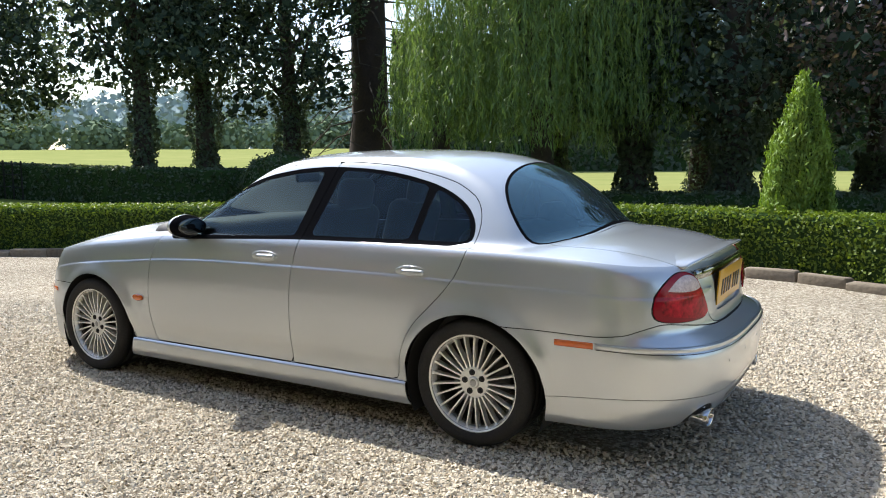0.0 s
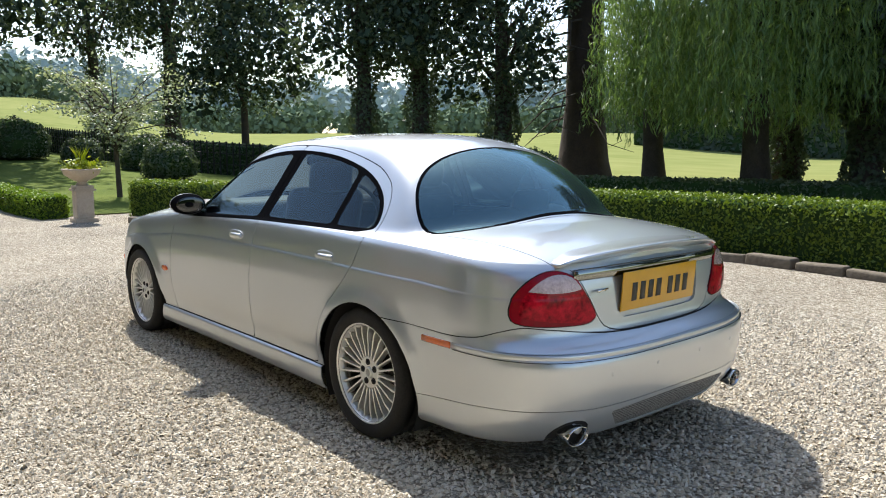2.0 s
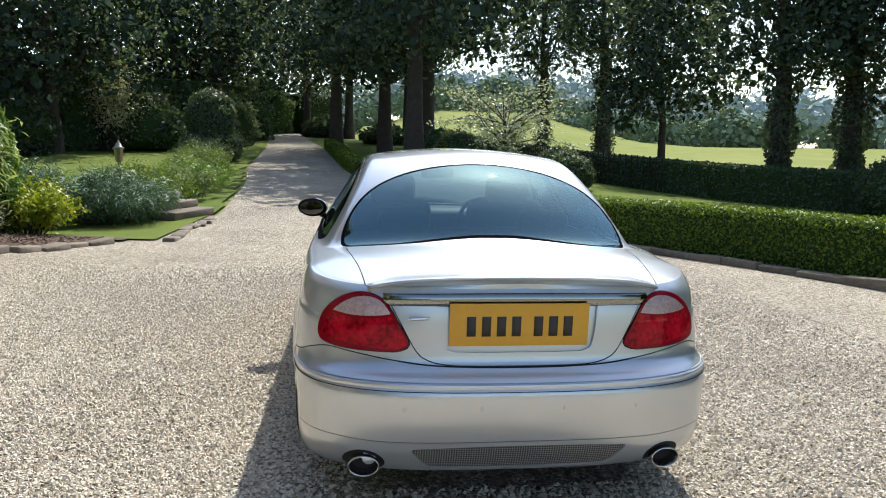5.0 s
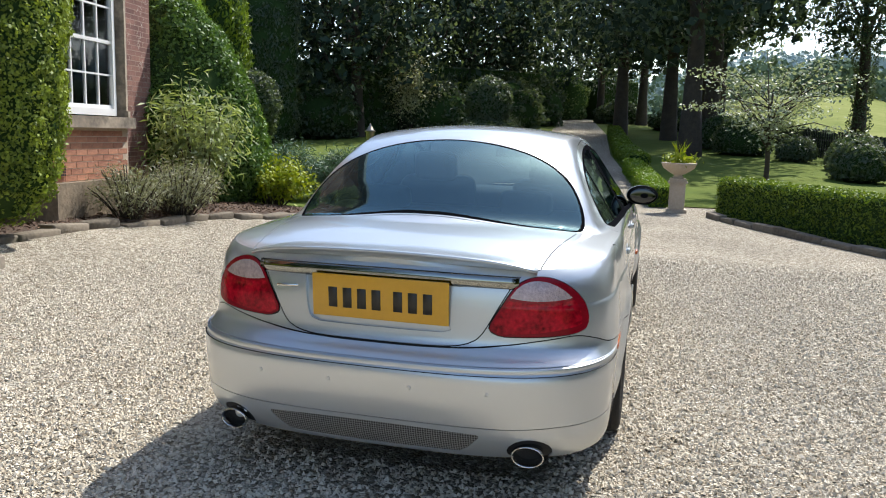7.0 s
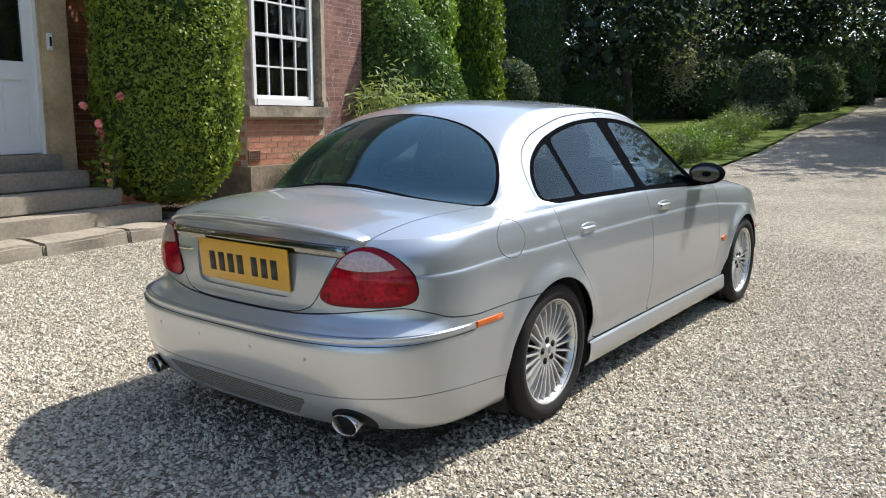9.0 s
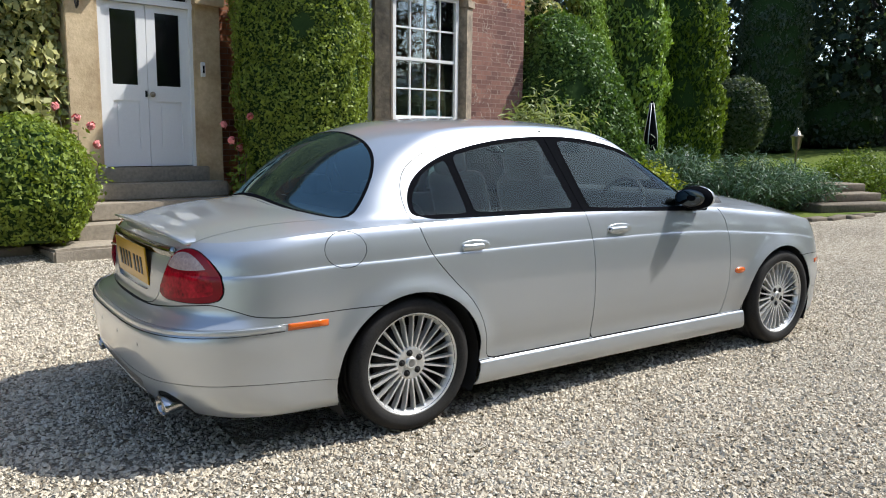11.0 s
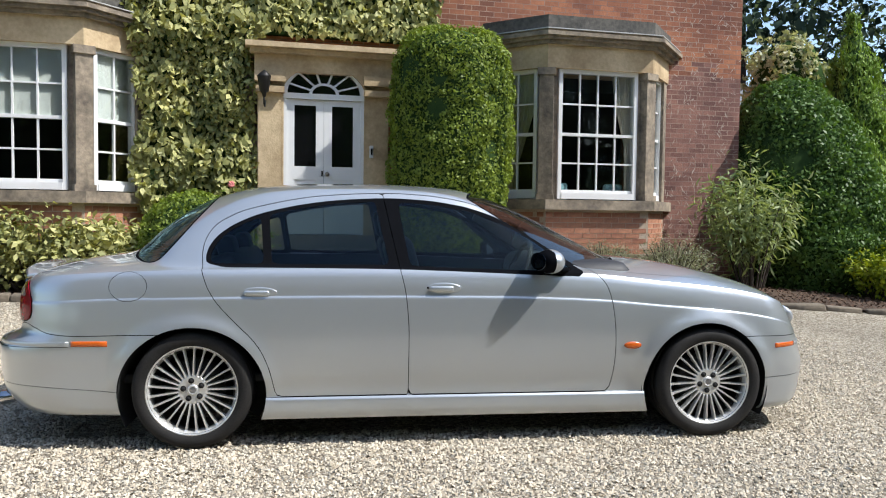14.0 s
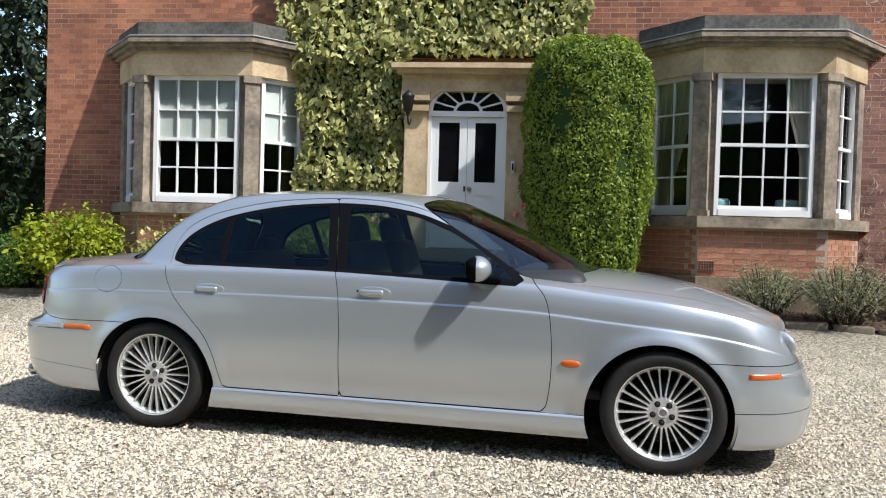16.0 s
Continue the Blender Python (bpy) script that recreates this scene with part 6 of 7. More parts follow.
def half_body():
    """Grid of the left half of the outer skin."""
    cols = np.concatenate([np.linspace(0, 1, 44) ** 1.15, np.linspace(1, 2, 120)[1:], 2 + np.linspace(0, 1, 30)[1:]])
    zr = np.unique(np.concatenate([np.linspace(Z0, Z1, 34), [0.262, 0.272, 0.806, 0.814, 0.822, 0.83]]))
    low = lower(cols[:, None], zr[None, :])
    top = low[:, -1]
    v = np.concatenate([np.linspace(0, 0.45, 40)[1:], np.linspace(0.45, 1, 20)[1:]])
    x = np.repeat(top[:, :1], len(v), 1)
    ys = top[:, 1:2]
    y = ys * (1 - v)[None, :]
    z = height(x, y, ys)
    fade = np.clip(v / 0.03, 0, 1)[None, :]
    z = top[:, 2:3] + (z - top[:, 2:3]) * fade
    grid = np.concatenate([low, np.stack([x, y, z], -1)], 1)
    n, m = grid.shape[:2]
    du, dv = np.gradient(grid, axis=0), np.gradient(grid, axis=1)
    nrm = np.cross(dv, du)
    size = np.linalg.norm(nrm, axis=-1, keepdims=True)
    flat = size[..., 0] < 1e-9
    nrm = nrm / np.maximum(size, 1e-9)
    nrm[flat] = (-1, 0, 0)
    nrm[:, -1, 1] = 0
    nrm[0, :, 1] = nrm[-1, :, 1] = 0
    nrm /= np.maximum(np.linalg.norm(nrm, axis=-1, keepdims=True), 1e-9)
    grid = np.concatenate([grid, nrm], -1)
    idx = np.arange(n * m).reshape(n, m)
    faces = np.stack([idx[:-1, :-1], idx[:-1, 1:], idx[1:, 1:], idx[1:, :-1]], -1).reshape(-1, 4)
    return grid.reshape(-1, 6), [tuple(f) for f in faces.tolist()]


def cut(mesh, f):
    """Splits a mesh along f = 0 into the part where f < 0 and the rest."""
    P, F = mesh
    if not len(F):
        return mesh, mesh
    val = f(P)
    pts, made, ins, outs = [tuple(p) for p in P], {}, [], []
    for face in F:
        s = [val[i] < 0 for i in face]
        if all(s):
            ins.append(face)
        elif not any(s):
            outs.append(face)
        else:
            a, b = [], []
            for i, j in zip(face, face[1:] + face[:1]):
                (a if val[i] < 0 else b).append(i)
                if (val[i] < 0) != (val[j] < 0):
                    key = (min(i, j), max(i, j))
                    if key not in made:
                        t = val[i] / (val[i] - val[j])
                        made[key] = len(pts)
                        pts.append(tuple(P[i] + (P[j] - P[i]) * t))
                    a.append(made[key]), b.append(made[key])
            if len(a) > 2:
                ins.append(tuple(a))
            if len(b) > 2:
                outs.append(tuple(b))
    pts = np.array(pts)

    def pick(faces):
        used = sorted({i for fa in faces for i in fa})
        where = {o: n for n, o in enumerate(used)}
        return pts[used] if used else pts[:0], [tuple(where[i] for i in fa) for fa in faces]
    return pick(ins), pick(outs)


def soft(poly, times=2):
    """Rounds the corners of a closed outline."""
    p = np.array(poly, float)
    for _ in range(times):
        q = np.roll(p, -1, 0)
        p = np.stack([0.75 * p + 0.25 * q, 0.25 * p + 0.75 * q], 1).reshape(-1, 2)
    return p


def eased(poly, r=0.022):
    """Rounds the corners of a closed outline by a small radius only."""
    p, out = np.array(poly, float), []
    for a, b, c in zip(np.roll(p, 1, 0), p, np.roll(p, -1, 0)):
        u, v = a - b, c - b
        lu, lv = np.hypot(*u), np.hypot(*v)
        k = min(r, 0.4 * lu, 0.4 * lv)
        q0, q1 = b + u / lu * k, b + v / lv * k
        out += [q0, 0.25 * q0 + 0.5 * b + 0.25 * q1, q1]
    return np.array(out)


def inside(poly, a, b):
    """Signed distance to a closed outline, negative inside."""
    best, sign = np.full(a.shape, 1e9), np.ones(a.shape)
    for (x0, y0), (x1, y1) in zip(poly, np.roll(poly, -1, 0)):
        ex, ey = x1 - x0, y1 - y0
        t = np.clip(((a - x0) * ex + (b - y0) * ey) / max(ex * ex + ey * ey, 1e-12), 0, 1)
        best = np.minimum(best, np.hypot(a - x0 - t * ex, b - y0 - t * ey))
        cross = ((y0 > b) != (y1 > b)) & (a < ex * (b - y0) / (ey if abs(ey) > 1e-12 else 1e-12) + x0)
        sign = np.where(cross, -sign, sign)
    return best * sign


GAP = 0.0044
b_shut = pchip((0.2, -0.297), (0.6, -0.297), (0.816, -0.312), (1.0, -0.352), (1.38, -0.432))
window_line = soft([(-1.40, 0.972), (-1.405, 1.06), (-1.36, 1.135), (-1.29, 1.192), (-1.19, 1.243), (-1.08, 1.281), (-0.885, 1.324), (-0.69, 1.350),
                    (-0.45, 1.364), (-0.30, 1.362), (-0.13, 1.350), (0.09, 1.312), (0.285, 1.238), (0.45, 1.150), (0.585, 1.056), (0.76, 0.926),
                    (0.45, 0.936), (0.05, 0.953), (-0.4, 0.968), (-1.0, 0.972)], 1)
front_pane = eased([(-0.287, 0.985), (-0.312, 1.12), (-0.345, 1.336), (-0.30, 1.338), (-0.14, 1.326), (0.08, 1.288), (0.275, 1.214), (0.44, 1.125),
                   (0.565, 1.036), (0.66, 0.962), (0.45, 0.962), (0.05, 0.972), (-0.2, 0.982)])
rear_pane = eased([(-1.045, 0.992), (-1.075, 1.262), (-0.885, 1.302), (-0.69, 1.329), (-0.52, 1.34), (-0.478, 1.341), (-0.44, 1.16), (-0.40, 0.99), (-0.7, 0.991)])
quarter_pane = eased([(-1.09, 0.992), (-1.105, 1.12), (-1.12, 1.246), (-1.19, 1.22), (-1.285, 1.17), (-1.345, 1.112), (-1.378, 1.05), (-1.378, 0.992)])
front_door_line = soft([(-0.2, 0.274), (0.82, 0.274), (0.858, 0.276), (0.884, 0.44), (0.886, 0.63), (0.862, 0.83), (0.815, 0.925), (0.60, 1.085), (0.455, 1.182),
                        (0.29, 1.268), (0.09, 1.342), (-0.13, 1.38), (-0.30, 1.39), (-0.36, 1.392), (-2.0, 1.392), (-2.0, 0.274)], 2)
rear_door_line = soft([(-0.2, 0.274), (-0.9, 0.274), (-1.012, 0.274), (-1.022, 0.30), (-1.05, 0.44), (-1.115, 0.572), (-1.24, 0.69), (-1.355, 0.815), (-1.412, 0.95),
                       (-1.43, 1.08), (-1.385, 1.19), (-1.29, 1.252), (-1.19, 1.295), (-0.9, 1.36), (-0.69, 1.381), (-0.45, 1.393), (0.2, 1.393), (0.2, 0.274)], 2)
rear_glass = soft([(-1.885, -0.2), (-1.875, 0.2), (-1.845, 0.42), (-1.79, 0.57), (-1.735, 0.66), (-1.66, 0.683), (-1.585, 0.655), (-1.51, 0.59), (-1.455, 0.48), (-1.425, 0.3), (-1.415, -0.2)], 2)
wind_glass = soft([(1.09, -0.2), (1.075, 0.2), (1.0, 0.43), (0.88, 0.66), (0.83, 0.705), (0.7, 0.69), (0.5, 0.645), (0.3, 0.60), (0.08, 0.55), (0.10, 0.4), (0.165, 0.15), (0.17, -0.2)], 2)
lamp_line = soft([(0.400, 0.664), (0.465, 0.775), (0.515, 0.862), (0.575, 0.888), (0.645, 0.884), (0.715, 0.850), (0.766, 0.788), (0.782, 0.715), (0.760, 0.678), (0.62, 0.664)], 2)
lid_tail = soft([(-0.3, 0.613), (0.20, 0.613), (0.32, 0.620), (0.385, 0.645), (0.415, 0.69), (0.472, 0.80), (0.522, 0.888), (0.575, 0.925), (0.60, 1.1), (-0.3, 1.1)], 2)
lid_side = pchip((-2.45, 0.582), (-2.2, 0.612), (-1.8, 0.665), (-1.6, 0.68))
lid_front = pchip((0.0, -1.905), (0.3, -1.89), (0.55, -1.82), (0.7, -1.75))
skirt_line = pchip((-2.54, 0.340), (-2.45, 0.349), (-2.3, 0.347), (-2.1, 0.335), (-1.83, 0.313))
bumper_line = pchip((-2.5, 0.60), (-2.40, 0.655), (-2.34, 0.668), (-2.27, 0.650), (-2.19, 0.624), (-2.05, 0.613), (-1.6, 0.622))


def split(mesh, f, gap=GAP):
    """A panel and the rest of the skin, with a shut line between them."""
    panel, rest = cut(mesh, lambda P: f(P) + gap / 2)
    return panel, cut(rest, lambda P: f(P) - gap / 2)[1]


def mirrored(mesh):
    return mesh[0] * np.array([1, -1, 1, 1, -1, 1]), [f[::-1] for f in mesh[1]]


def both(a, b=None):
    """Left and right halves welded along the middle."""
    b = mirrored(b if b is not None else a)
    return np.concatenate([a[0], b[0]]), list(a[1]) + [tuple(i + len(a[0]) for i in f) for f in b[1]]


def skin(name, mesh, mat, parent, label="", thick=0.0045):
    """A body panel from points, normals and faces, its open edges turned in by its thickness."""
    P, F = mesh
    pts, faces = P[:, :3].tolist(), [tuple(f) for f in F]
    normals = P[:, 3:].tolist()
    if thick:
        seen = {}
        for f in F:
            for a, b in zip(f, f[1:] + f[:1]):
                seen[(a, b)] = seen.get((a, b), 0) + 1
        for (a, b) in seen:
            if (b, a) not in seen and not (abs(P[a, 1]) < 1e-5 and abs(P[b, 1]) < 1e-5):
                q0, q1 = P[a], P[b]
                e = np.cross(q1[:3] - q0[:3], q0[3:])
                e = e / max(np.linalg.norm(e), 1e-9)
                k = len(pts)
                pts += [q0[:3].tolist(), q1[:3].tolist(), (q1[:3] - q1[3:] * thick).tolist(), (q0[:3] - q0[3:] * thick).tolist()]
                normals += [e.tolist()] * 4
                faces.append((k + 1, k, k + 3, k + 2))
    me = bpy.data.meshes.new(name)
    me.from_pydata(pts, [], faces)
    me.polygons.foreach_set("use_smooth", [True] * len(me.polygons))
    me.normals_split_custom_set_from_vertices(normals)
    me.materials.append(mat)
    ob = new(name, me)
    ob.parent = parent
    if label:
        ob["label"] = label
    return ob


def pushed(mesh, d):
    """The mesh moved out along its normals."""
    P, F = mesh
    Q = P.copy()
    Q[:, :3] += P[:, 3:] * (d(P)[:, None] if callable(d) else d)
    return Q, F


def build_wheel(car, x, side):
    """Tyre and twenty-five-spoke alloy wheel; side is 1 on the left and -1 on the right."""
    hub = part("wheel", lathe([(0.0, 0.02), (0.05, 0.02), (0.06, 0.0), (0.05, -0.08), (0.0, -0.08)], 32), M["dark_metal"], car)
    hub.location = (x, side * 0.835, 0.317)
    hub.rotation_euler = (0, 0, 0 if side > 0 else math.pi)
    hub.rotation_euler.y = 0.35 + x
    tyre = [(0.232, 0.045), (0.250, 0.058), (0.275, 0.066), (0.298, 0.060), (0.309, 0.048), (0.315, 0.030)]
    for k in range(4):
        y = 0.024 - k * 0.05
        tyre += [(0.3165, y), (0.3165, y - 0.036), (0.309, y - 0.038), (0.309, y - 0.048)]
    tyre += [(0.313, -0.172), (0.300, -0.186), (0.260, -0.192), (0.230, -0.17), (0.225, 0.0), (0.232, 0.045)]
    part("tyre", lathe(tyre, 96), M["tyre"], hub)
    part("rim", lathe([(0.246, 0.046), (0.242, 0.052), (0.236, 0.051), (0.230, 0.040), (0.223, 0.022), (0.2195, 0.008), (0.226, 0.004), (0.234, 0.03), (0.246, 0.046)], 72), M["alloy"], hub)
    # barrel kept apart from the bright rim, shade behind the spokes in its colour
    part("barrel", lathe([(0.2205, 0.010), (0.214, -0.01), (0.205, -0.04), (0.20, -0.16), (0.222, -0.165), (0.224, 0.0), (0.2205, 0.010)], 60), M["disc"], hub, "inner barrel of the wheel, coloured dark for shade behind the spokes")
    part("brake_disc", lathe([(0.0, -0.05), (0.16, -0.05), (0.16, -0.075), (0.0, -0.075)], 40), M["disc"], hub)
    bm = bmesh.new()
    for k in range(25):
        a = 2 * math.pi * k / 25
        ring0 = None
        for r, w, y0, y1 in ((0.066, 0.0072, 0.022, 0.0), (0.080, 0.0062, 0.029, 0.000), (0.12, 0.0050, 0.031, -0.002), (0.19, 0.0052, 0.035, 0.002), (0.219, 0.0072, 0.031, 0.0), (0.232, 0.0110, 0.040, 0.016)):
            ring = []
            for s, y in ((-1, y1), (-0.75, y0), (0.75, y0), (1, y1)):
                ring.append(bm.verts.new((r * math.cos(a) - s * w * math.sin(a), y, r * math.sin(a) + s * w * math.cos(a))))
            if ring0:
                for i in range(4):
                    bm.faces.new((ring0[i], ring0[(i + 1) % 4], ring[(i + 1) % 4], ring[i]))
            ring0 = ring
    bmesh.ops.recalc_face_normals(bm, faces=bm.faces)
    part("spokes", bm, M["alloy"], hub, "thin silver alloy spokes")
    part("hub_plate", lathe([(0.0, 0.024), (0.062, 0.024), (0.075, 0.027), (0.080, 0.020), (0.080, 0.0), (0.0, -0.02)], 48), M["alloy"], hub)
    part("centre_cap", lathe([(0.0, 0.031), (0.017, 0.031), (0.019, 0.034), (0.026, 0.033), (0.030, 0.024)], 32), M["alloy"], hub)
    part("cap_inlay", lathe([(0.0, 0.0325), (0.014, 0.0325), (0.0175, 0.031)], 24), M["alloy_dark"], hub)
    nut = None
    # nut and ring in one black, the shade of the nut recess included
    for k in range(5):
        a = 2 * math.pi * k / 5 + 0.3
        o = part("wheel_nut", lathe([(0.0, 0.033), (0.006, 0.033), (0.0075, 0.029), (0.0080, 0.0265), (0.0125, 0.0280), (0.0155, 0.0280), (0.0160, 0.02)], 16), M["under"], hub) if nut is None else new("wheel_nut", nut.data)
        nut = nut or o
        o.parent = hub
        o.location = (0.050 * math.cos(a), 0, 0.050 * math.sin(a))
    return hub


def build_car():
    car = tagged(new("car"), "silver metallic four-door saloon with multi-spoke alloy wheels parked on gravel", "car")
    body = half_body()
    body = cut(body, lambda P: np.where(P[:, 1] > 0.5, arch(P[:, 0], P[:, 2]), 1.0))[1]
    # side windows with their black frames
    pillar = pchip((-1.5, 0.585), (-0.2, 0.56), (0.1, 0.60), (0.5, 0.685), (0.75, 0.73))
    def side_only(poly, grow=0.0):
        return lambda P: np.maximum(inside(poly, P[:, 0], P[:, 2]) - grow, pillar(P[:, 0]) - 0.03 - P[:, 1])
    frames, body = cut(body, side_only(window_line))
    panes = []
    for poly in (front_pane, rear_pane, quarter_pane):
        pane, frames = cut(frames, side_only(poly))
        panes.append(pane)
    front_frame, frames = cut(frames, lambda P: b_shut(P[:, 2]) + GAP / 2 - P[:, 0])
    rear_frame = cut(frames, lambda P: P[:, 0] - b_shut(P[:, 2]) + GAP / 2)[0]
    # glass at both ends
    def plan(poly):
        return lambda P: np.maximum(inside(poly, P[:, 0], P[:, 1]), 0.9 - P[:, 2])
    ring, body = cut(body, lambda P: plan(rear_glass)(P) - 0.016)
    rear_pane_m, rear_ring = cut(ring, plan(rear_glass))
    ring, body = cut(body, lambda P: plan(wind_glass)(P) - 0.014)
    wind_pane, wind_ring = cut(ring, plan(wind_glass))
    inner = pushed(body, -0.006)
    # doors
    front_door, body = split(body, lambda P: np.maximum(side_only(front_door_line)(P), b_shut(P[:, 2]) - P[:, 0]))
    rear_door, body = split(body, lambda P: np.maximum(side_only(rear_door_line)(P), P[:, 0] - b_shut(P[:, 2])))
    skirt, body = split(body, lambda P: np.maximum(P[:, 2] - 0.270, np.abs(P[:, 0]) - 1.2))
    # tail
    lamp, body = split(body, lambda P: np.maximum(inside(lamp_line, P[:, 1], P[:, 2]), P[:, 0] + 2.2))
    def lid(P):
        top = np.maximum(P[:, 1] - lid_side(P[:, 0]), P[:, 0] - lid_front(P[:, 1]))
        return np.where(P[:, 2] > 0.905, top, np.maximum(inside(lid_tail, P[:, 1], P[:, 2]), P[:, 0] + 2.2))
    lid_m, body = split(body, lid)
    bumper, body = split(body, lambda P: np.maximum(P[:, 2] - bumper_line(P[:, 0]), P[:, 0] + 1.6))
    apron, bumper = split(bumper, lambda P: P[:, 2] - skirt_line(P[:, 0]), 0.003)
    # nose
    nose, body = split(body, lambda P: np.maximum(P[:, 2] - 0.585 + 0.02 * (P[:, 0] - 1.8), 1.6 - P[:, 0]))
    lip, nose = split(nose, lambda P: P[:, 2] - 0.342)
    bonnet, body = split(body, lambda P: np.maximum(np.maximum(P[:, 1] - 0.735 + 0.10 * (P[:, 0] - 1.0) ** 2, 1.045 - 0.42 * P[:, 1] ** 2 - P[:, 0]), P[:, 0] - 2.14))
    flap, right = split(body, lambda P: np.where(P[:, 1] > 0.6, (np.hypot((P[:, 0] + 1.786) / 0.098, (P[:, 2] - 0.872) / 0.078) - 1) * 0.085, 1.0), 0.0028)
    paint = M["paint"]
    plate_line = soft([(-0.32, 0.875), (0.32, 0.875), (0.312, 0.80), (0.30, 0.71), (0.285, 0.672), (0.24, 0.664), (-0.24, 0.664), (-0.285, 0.672), (-0.30, 0.71), (-0.312, 0.80)], 1)
    skin("shell", both(body, right), paint, car, "silver metallic roof, wings and quarter panels")
    # added black backing: stands for the seals and the shade in the gaps
    inner = cut(inner, lambda P: np.maximum(inside(plate_line, P[:, 1], P[:, 2]), P[:, 0] + 2.2))[1]
    skin("inner_shell", both(inner), M["under"], car, "black backing added behind the shut lines, for seals and gap shade", thick=0)
    skin("fuel_flap", mirrored(flap), paint, car)
    skin("bonnet", both(bonnet), paint, car)
    recess, lid_m = cut(lid_m, lambda P: np.maximum(inside(plate_line, P[:, 1], P[:, 2]), P[:, 0] + 2.2))
    boot = skin("boot_lid", both(lid_m), paint, car, thick=0.016)
    skin("plate_recess", pushed(both(recess), -0.014), paint, boot, thick=0)
    back = skin("rear_bumper", both(bumper), paint, car)
    front_b = skin("front_bumper", both(nose), paint, car)
    skin("front_lip", both(lip), paint, front_b)
    # lower tail valance with the mesh let in
    def grille(P):
        return np.maximum(np.abs(P[:, 2] - 0.270) - 0.052 + 0.012 * (P[:, 1] / 0.45) ** 2, np.abs(P[:, 1]) - 0.395 - (P[:, 2] - 0.270) * 0.9) + 0.8 * np.maximum(P[:, 0] + 2.35, 0)
    apron = cut(apron, lambda P: np.where(P[:, 0] < -2.3, (np.hypot((P[:, 1] - 0.600) / 0.082, (P[:, 2] - 0.240) / 0.060) - 1) * 0.07, 1.0))[1]
    mesh_m, apron = cut(apron, grille)
    skin("rear_valance", both(apron), paint, back)
    skin("valance_grille", pushed(both(mesh_m), -0.004), M["grille"], back, "fine silver-grey mesh insert", thick=0)
    for side in (1, -1):
        flip = (lambda m: m) if side > 0 else mirrored
        hand = flip(front_door)
        d = skin("front_door", hand, paint, car)
        skin("window_frame", flip(front_frame), M["black_trim"], d)
        skin("window_pane", flip(panes[0]), M["glass"], d, thick=0)
        e = skin("rear_door", flip(rear_door), paint, car)
        skin("window_frame", flip(rear_frame), M["black_trim"], e)
        skin("window_pane", flip(panes[1]), M["glass"], e, thick=0)
        skin("quarter_pane", flip(panes[2]), M["glass"], e, thick=0)
        skin("side_skirt", flip(pushed(skirt, 0.005)), paint, car)
        # tail lamp: red lens below, clear lens above, dark red surround
        core, edge = cut(lamp, lambda P: np.maximum(inside(lamp_line, P[:, 1], P[:, 2]), P[:, 0] + 2.2) + 0.010 + 0.018 * np.clip((P[:, 1] - 0.52) / 0.2, 0, 1))
        clear, red = cut(core, lambda P: 0.800 + 0.9 * (P[:, 1] - 0.60) ** 2 - P[:, 2])
        divider, red = cut(red, lambda P: 0.791 + 0.9 * (P[:, 1] - 0.60) ** 2 - P[:, 2])
        bulge = lambda P: 0.004 + 0.014 * np.clip(-inside(lamp_line, P[:, 1], P[:, 2]) / 0.06, 0, 1) ** 0.6
        t = skin("tail_lamp", flip(pushed(edge, bulge)), M["lens_dark"], car, "dark red lamp surround")
        skin("red_lens", flip(pushed(red, bulge)), M["lens_red"], t, "red ribbed lens", thick=0.006)
        skin("lens_divider", flip(pushed(divider, bulge)), M["lens_dark"], t, "dark red band between the lenses", thick=0)
        skin("clear_lens", flip(pushed(clear, bulge)), M["lens_clear"], t, "pale clear lens", thick=0.006)
        # handles
        for owner, x, z in ((d, -0.115, 0.862), (e, -1.118, 0.838)):
            y = float(half_width(x) - side_inset(0.85))
            h = part("door_handle", moved(rounded_box(0.132, 0.022, 0.030, 0.0105), pose(x, side * (y + 0.007), z)), paint, owner)
            part("handle_bezel", moved(ellipsoid(0.096, 0.006, 0.031), pose(x + 0.012, side * (y - 0.001), z + 0.002)), paint, h)
        part("lock", moved(ellipsoid(0.006, 0.004, 0.006, 12), pose(-0.195, side * (float(half_width(0)) - 0.008), 0.868)), M["black_trim"], d) if side < 0 else None
        # mirror
        m = part("door_mirror", moved(ellipsoid(0.070, 0.108, 0.066), pose(0.480, side * 0.908, 1.018, 0, 0, -side * 14)), M["black_trim"], car, "black mirror housing")
        cap = ellipsoid(0.076, 0.112, 0.070)
        for v in list(cap.verts):
            if v.co.x < -0.018:
                cap.verts.remove(v)
        part("mirror_cap", moved(cap, pose(0.482, side * 0.908, 1.018, 0, 0, -side * 14)), paint, m, "silver painted mirror cap")
        part("mirror_foot", moved(rounded_box(0.11, 0.11, 0.030, 0.012), pose(0.545, side * 0.845, 0.960, side * 14, 0, 0)), M["black_trim"], m)
        face = ellipsoid(0.004, 0.090, 0.050)
        part("mirror_glass", moved(face, pose(0.480 - 0.064, side * 0.908 + side * 0.006, 1.018, 0, 0, -side * 14)), M["mirror"], m)
        # side lamps
        part("side_repeater", moved(ellipsoid(0.052, 0.010, 0.021), pose(0.984, side * (float(half_width(0.98)) + 0.004), 0.541)), M["amber"], car, "oval amber side repeater")
        for name, owner, c0, c1, z in (("rear_reflector", back, 0.945, 1.004, 0.572), ("front_reflector", front_b, 2.10, 2.31, 0.528)):
            pts = np.array([at_height(c, z) for c in np.linspace(c0, c1, 10)]) * np.array([1, side, 1])
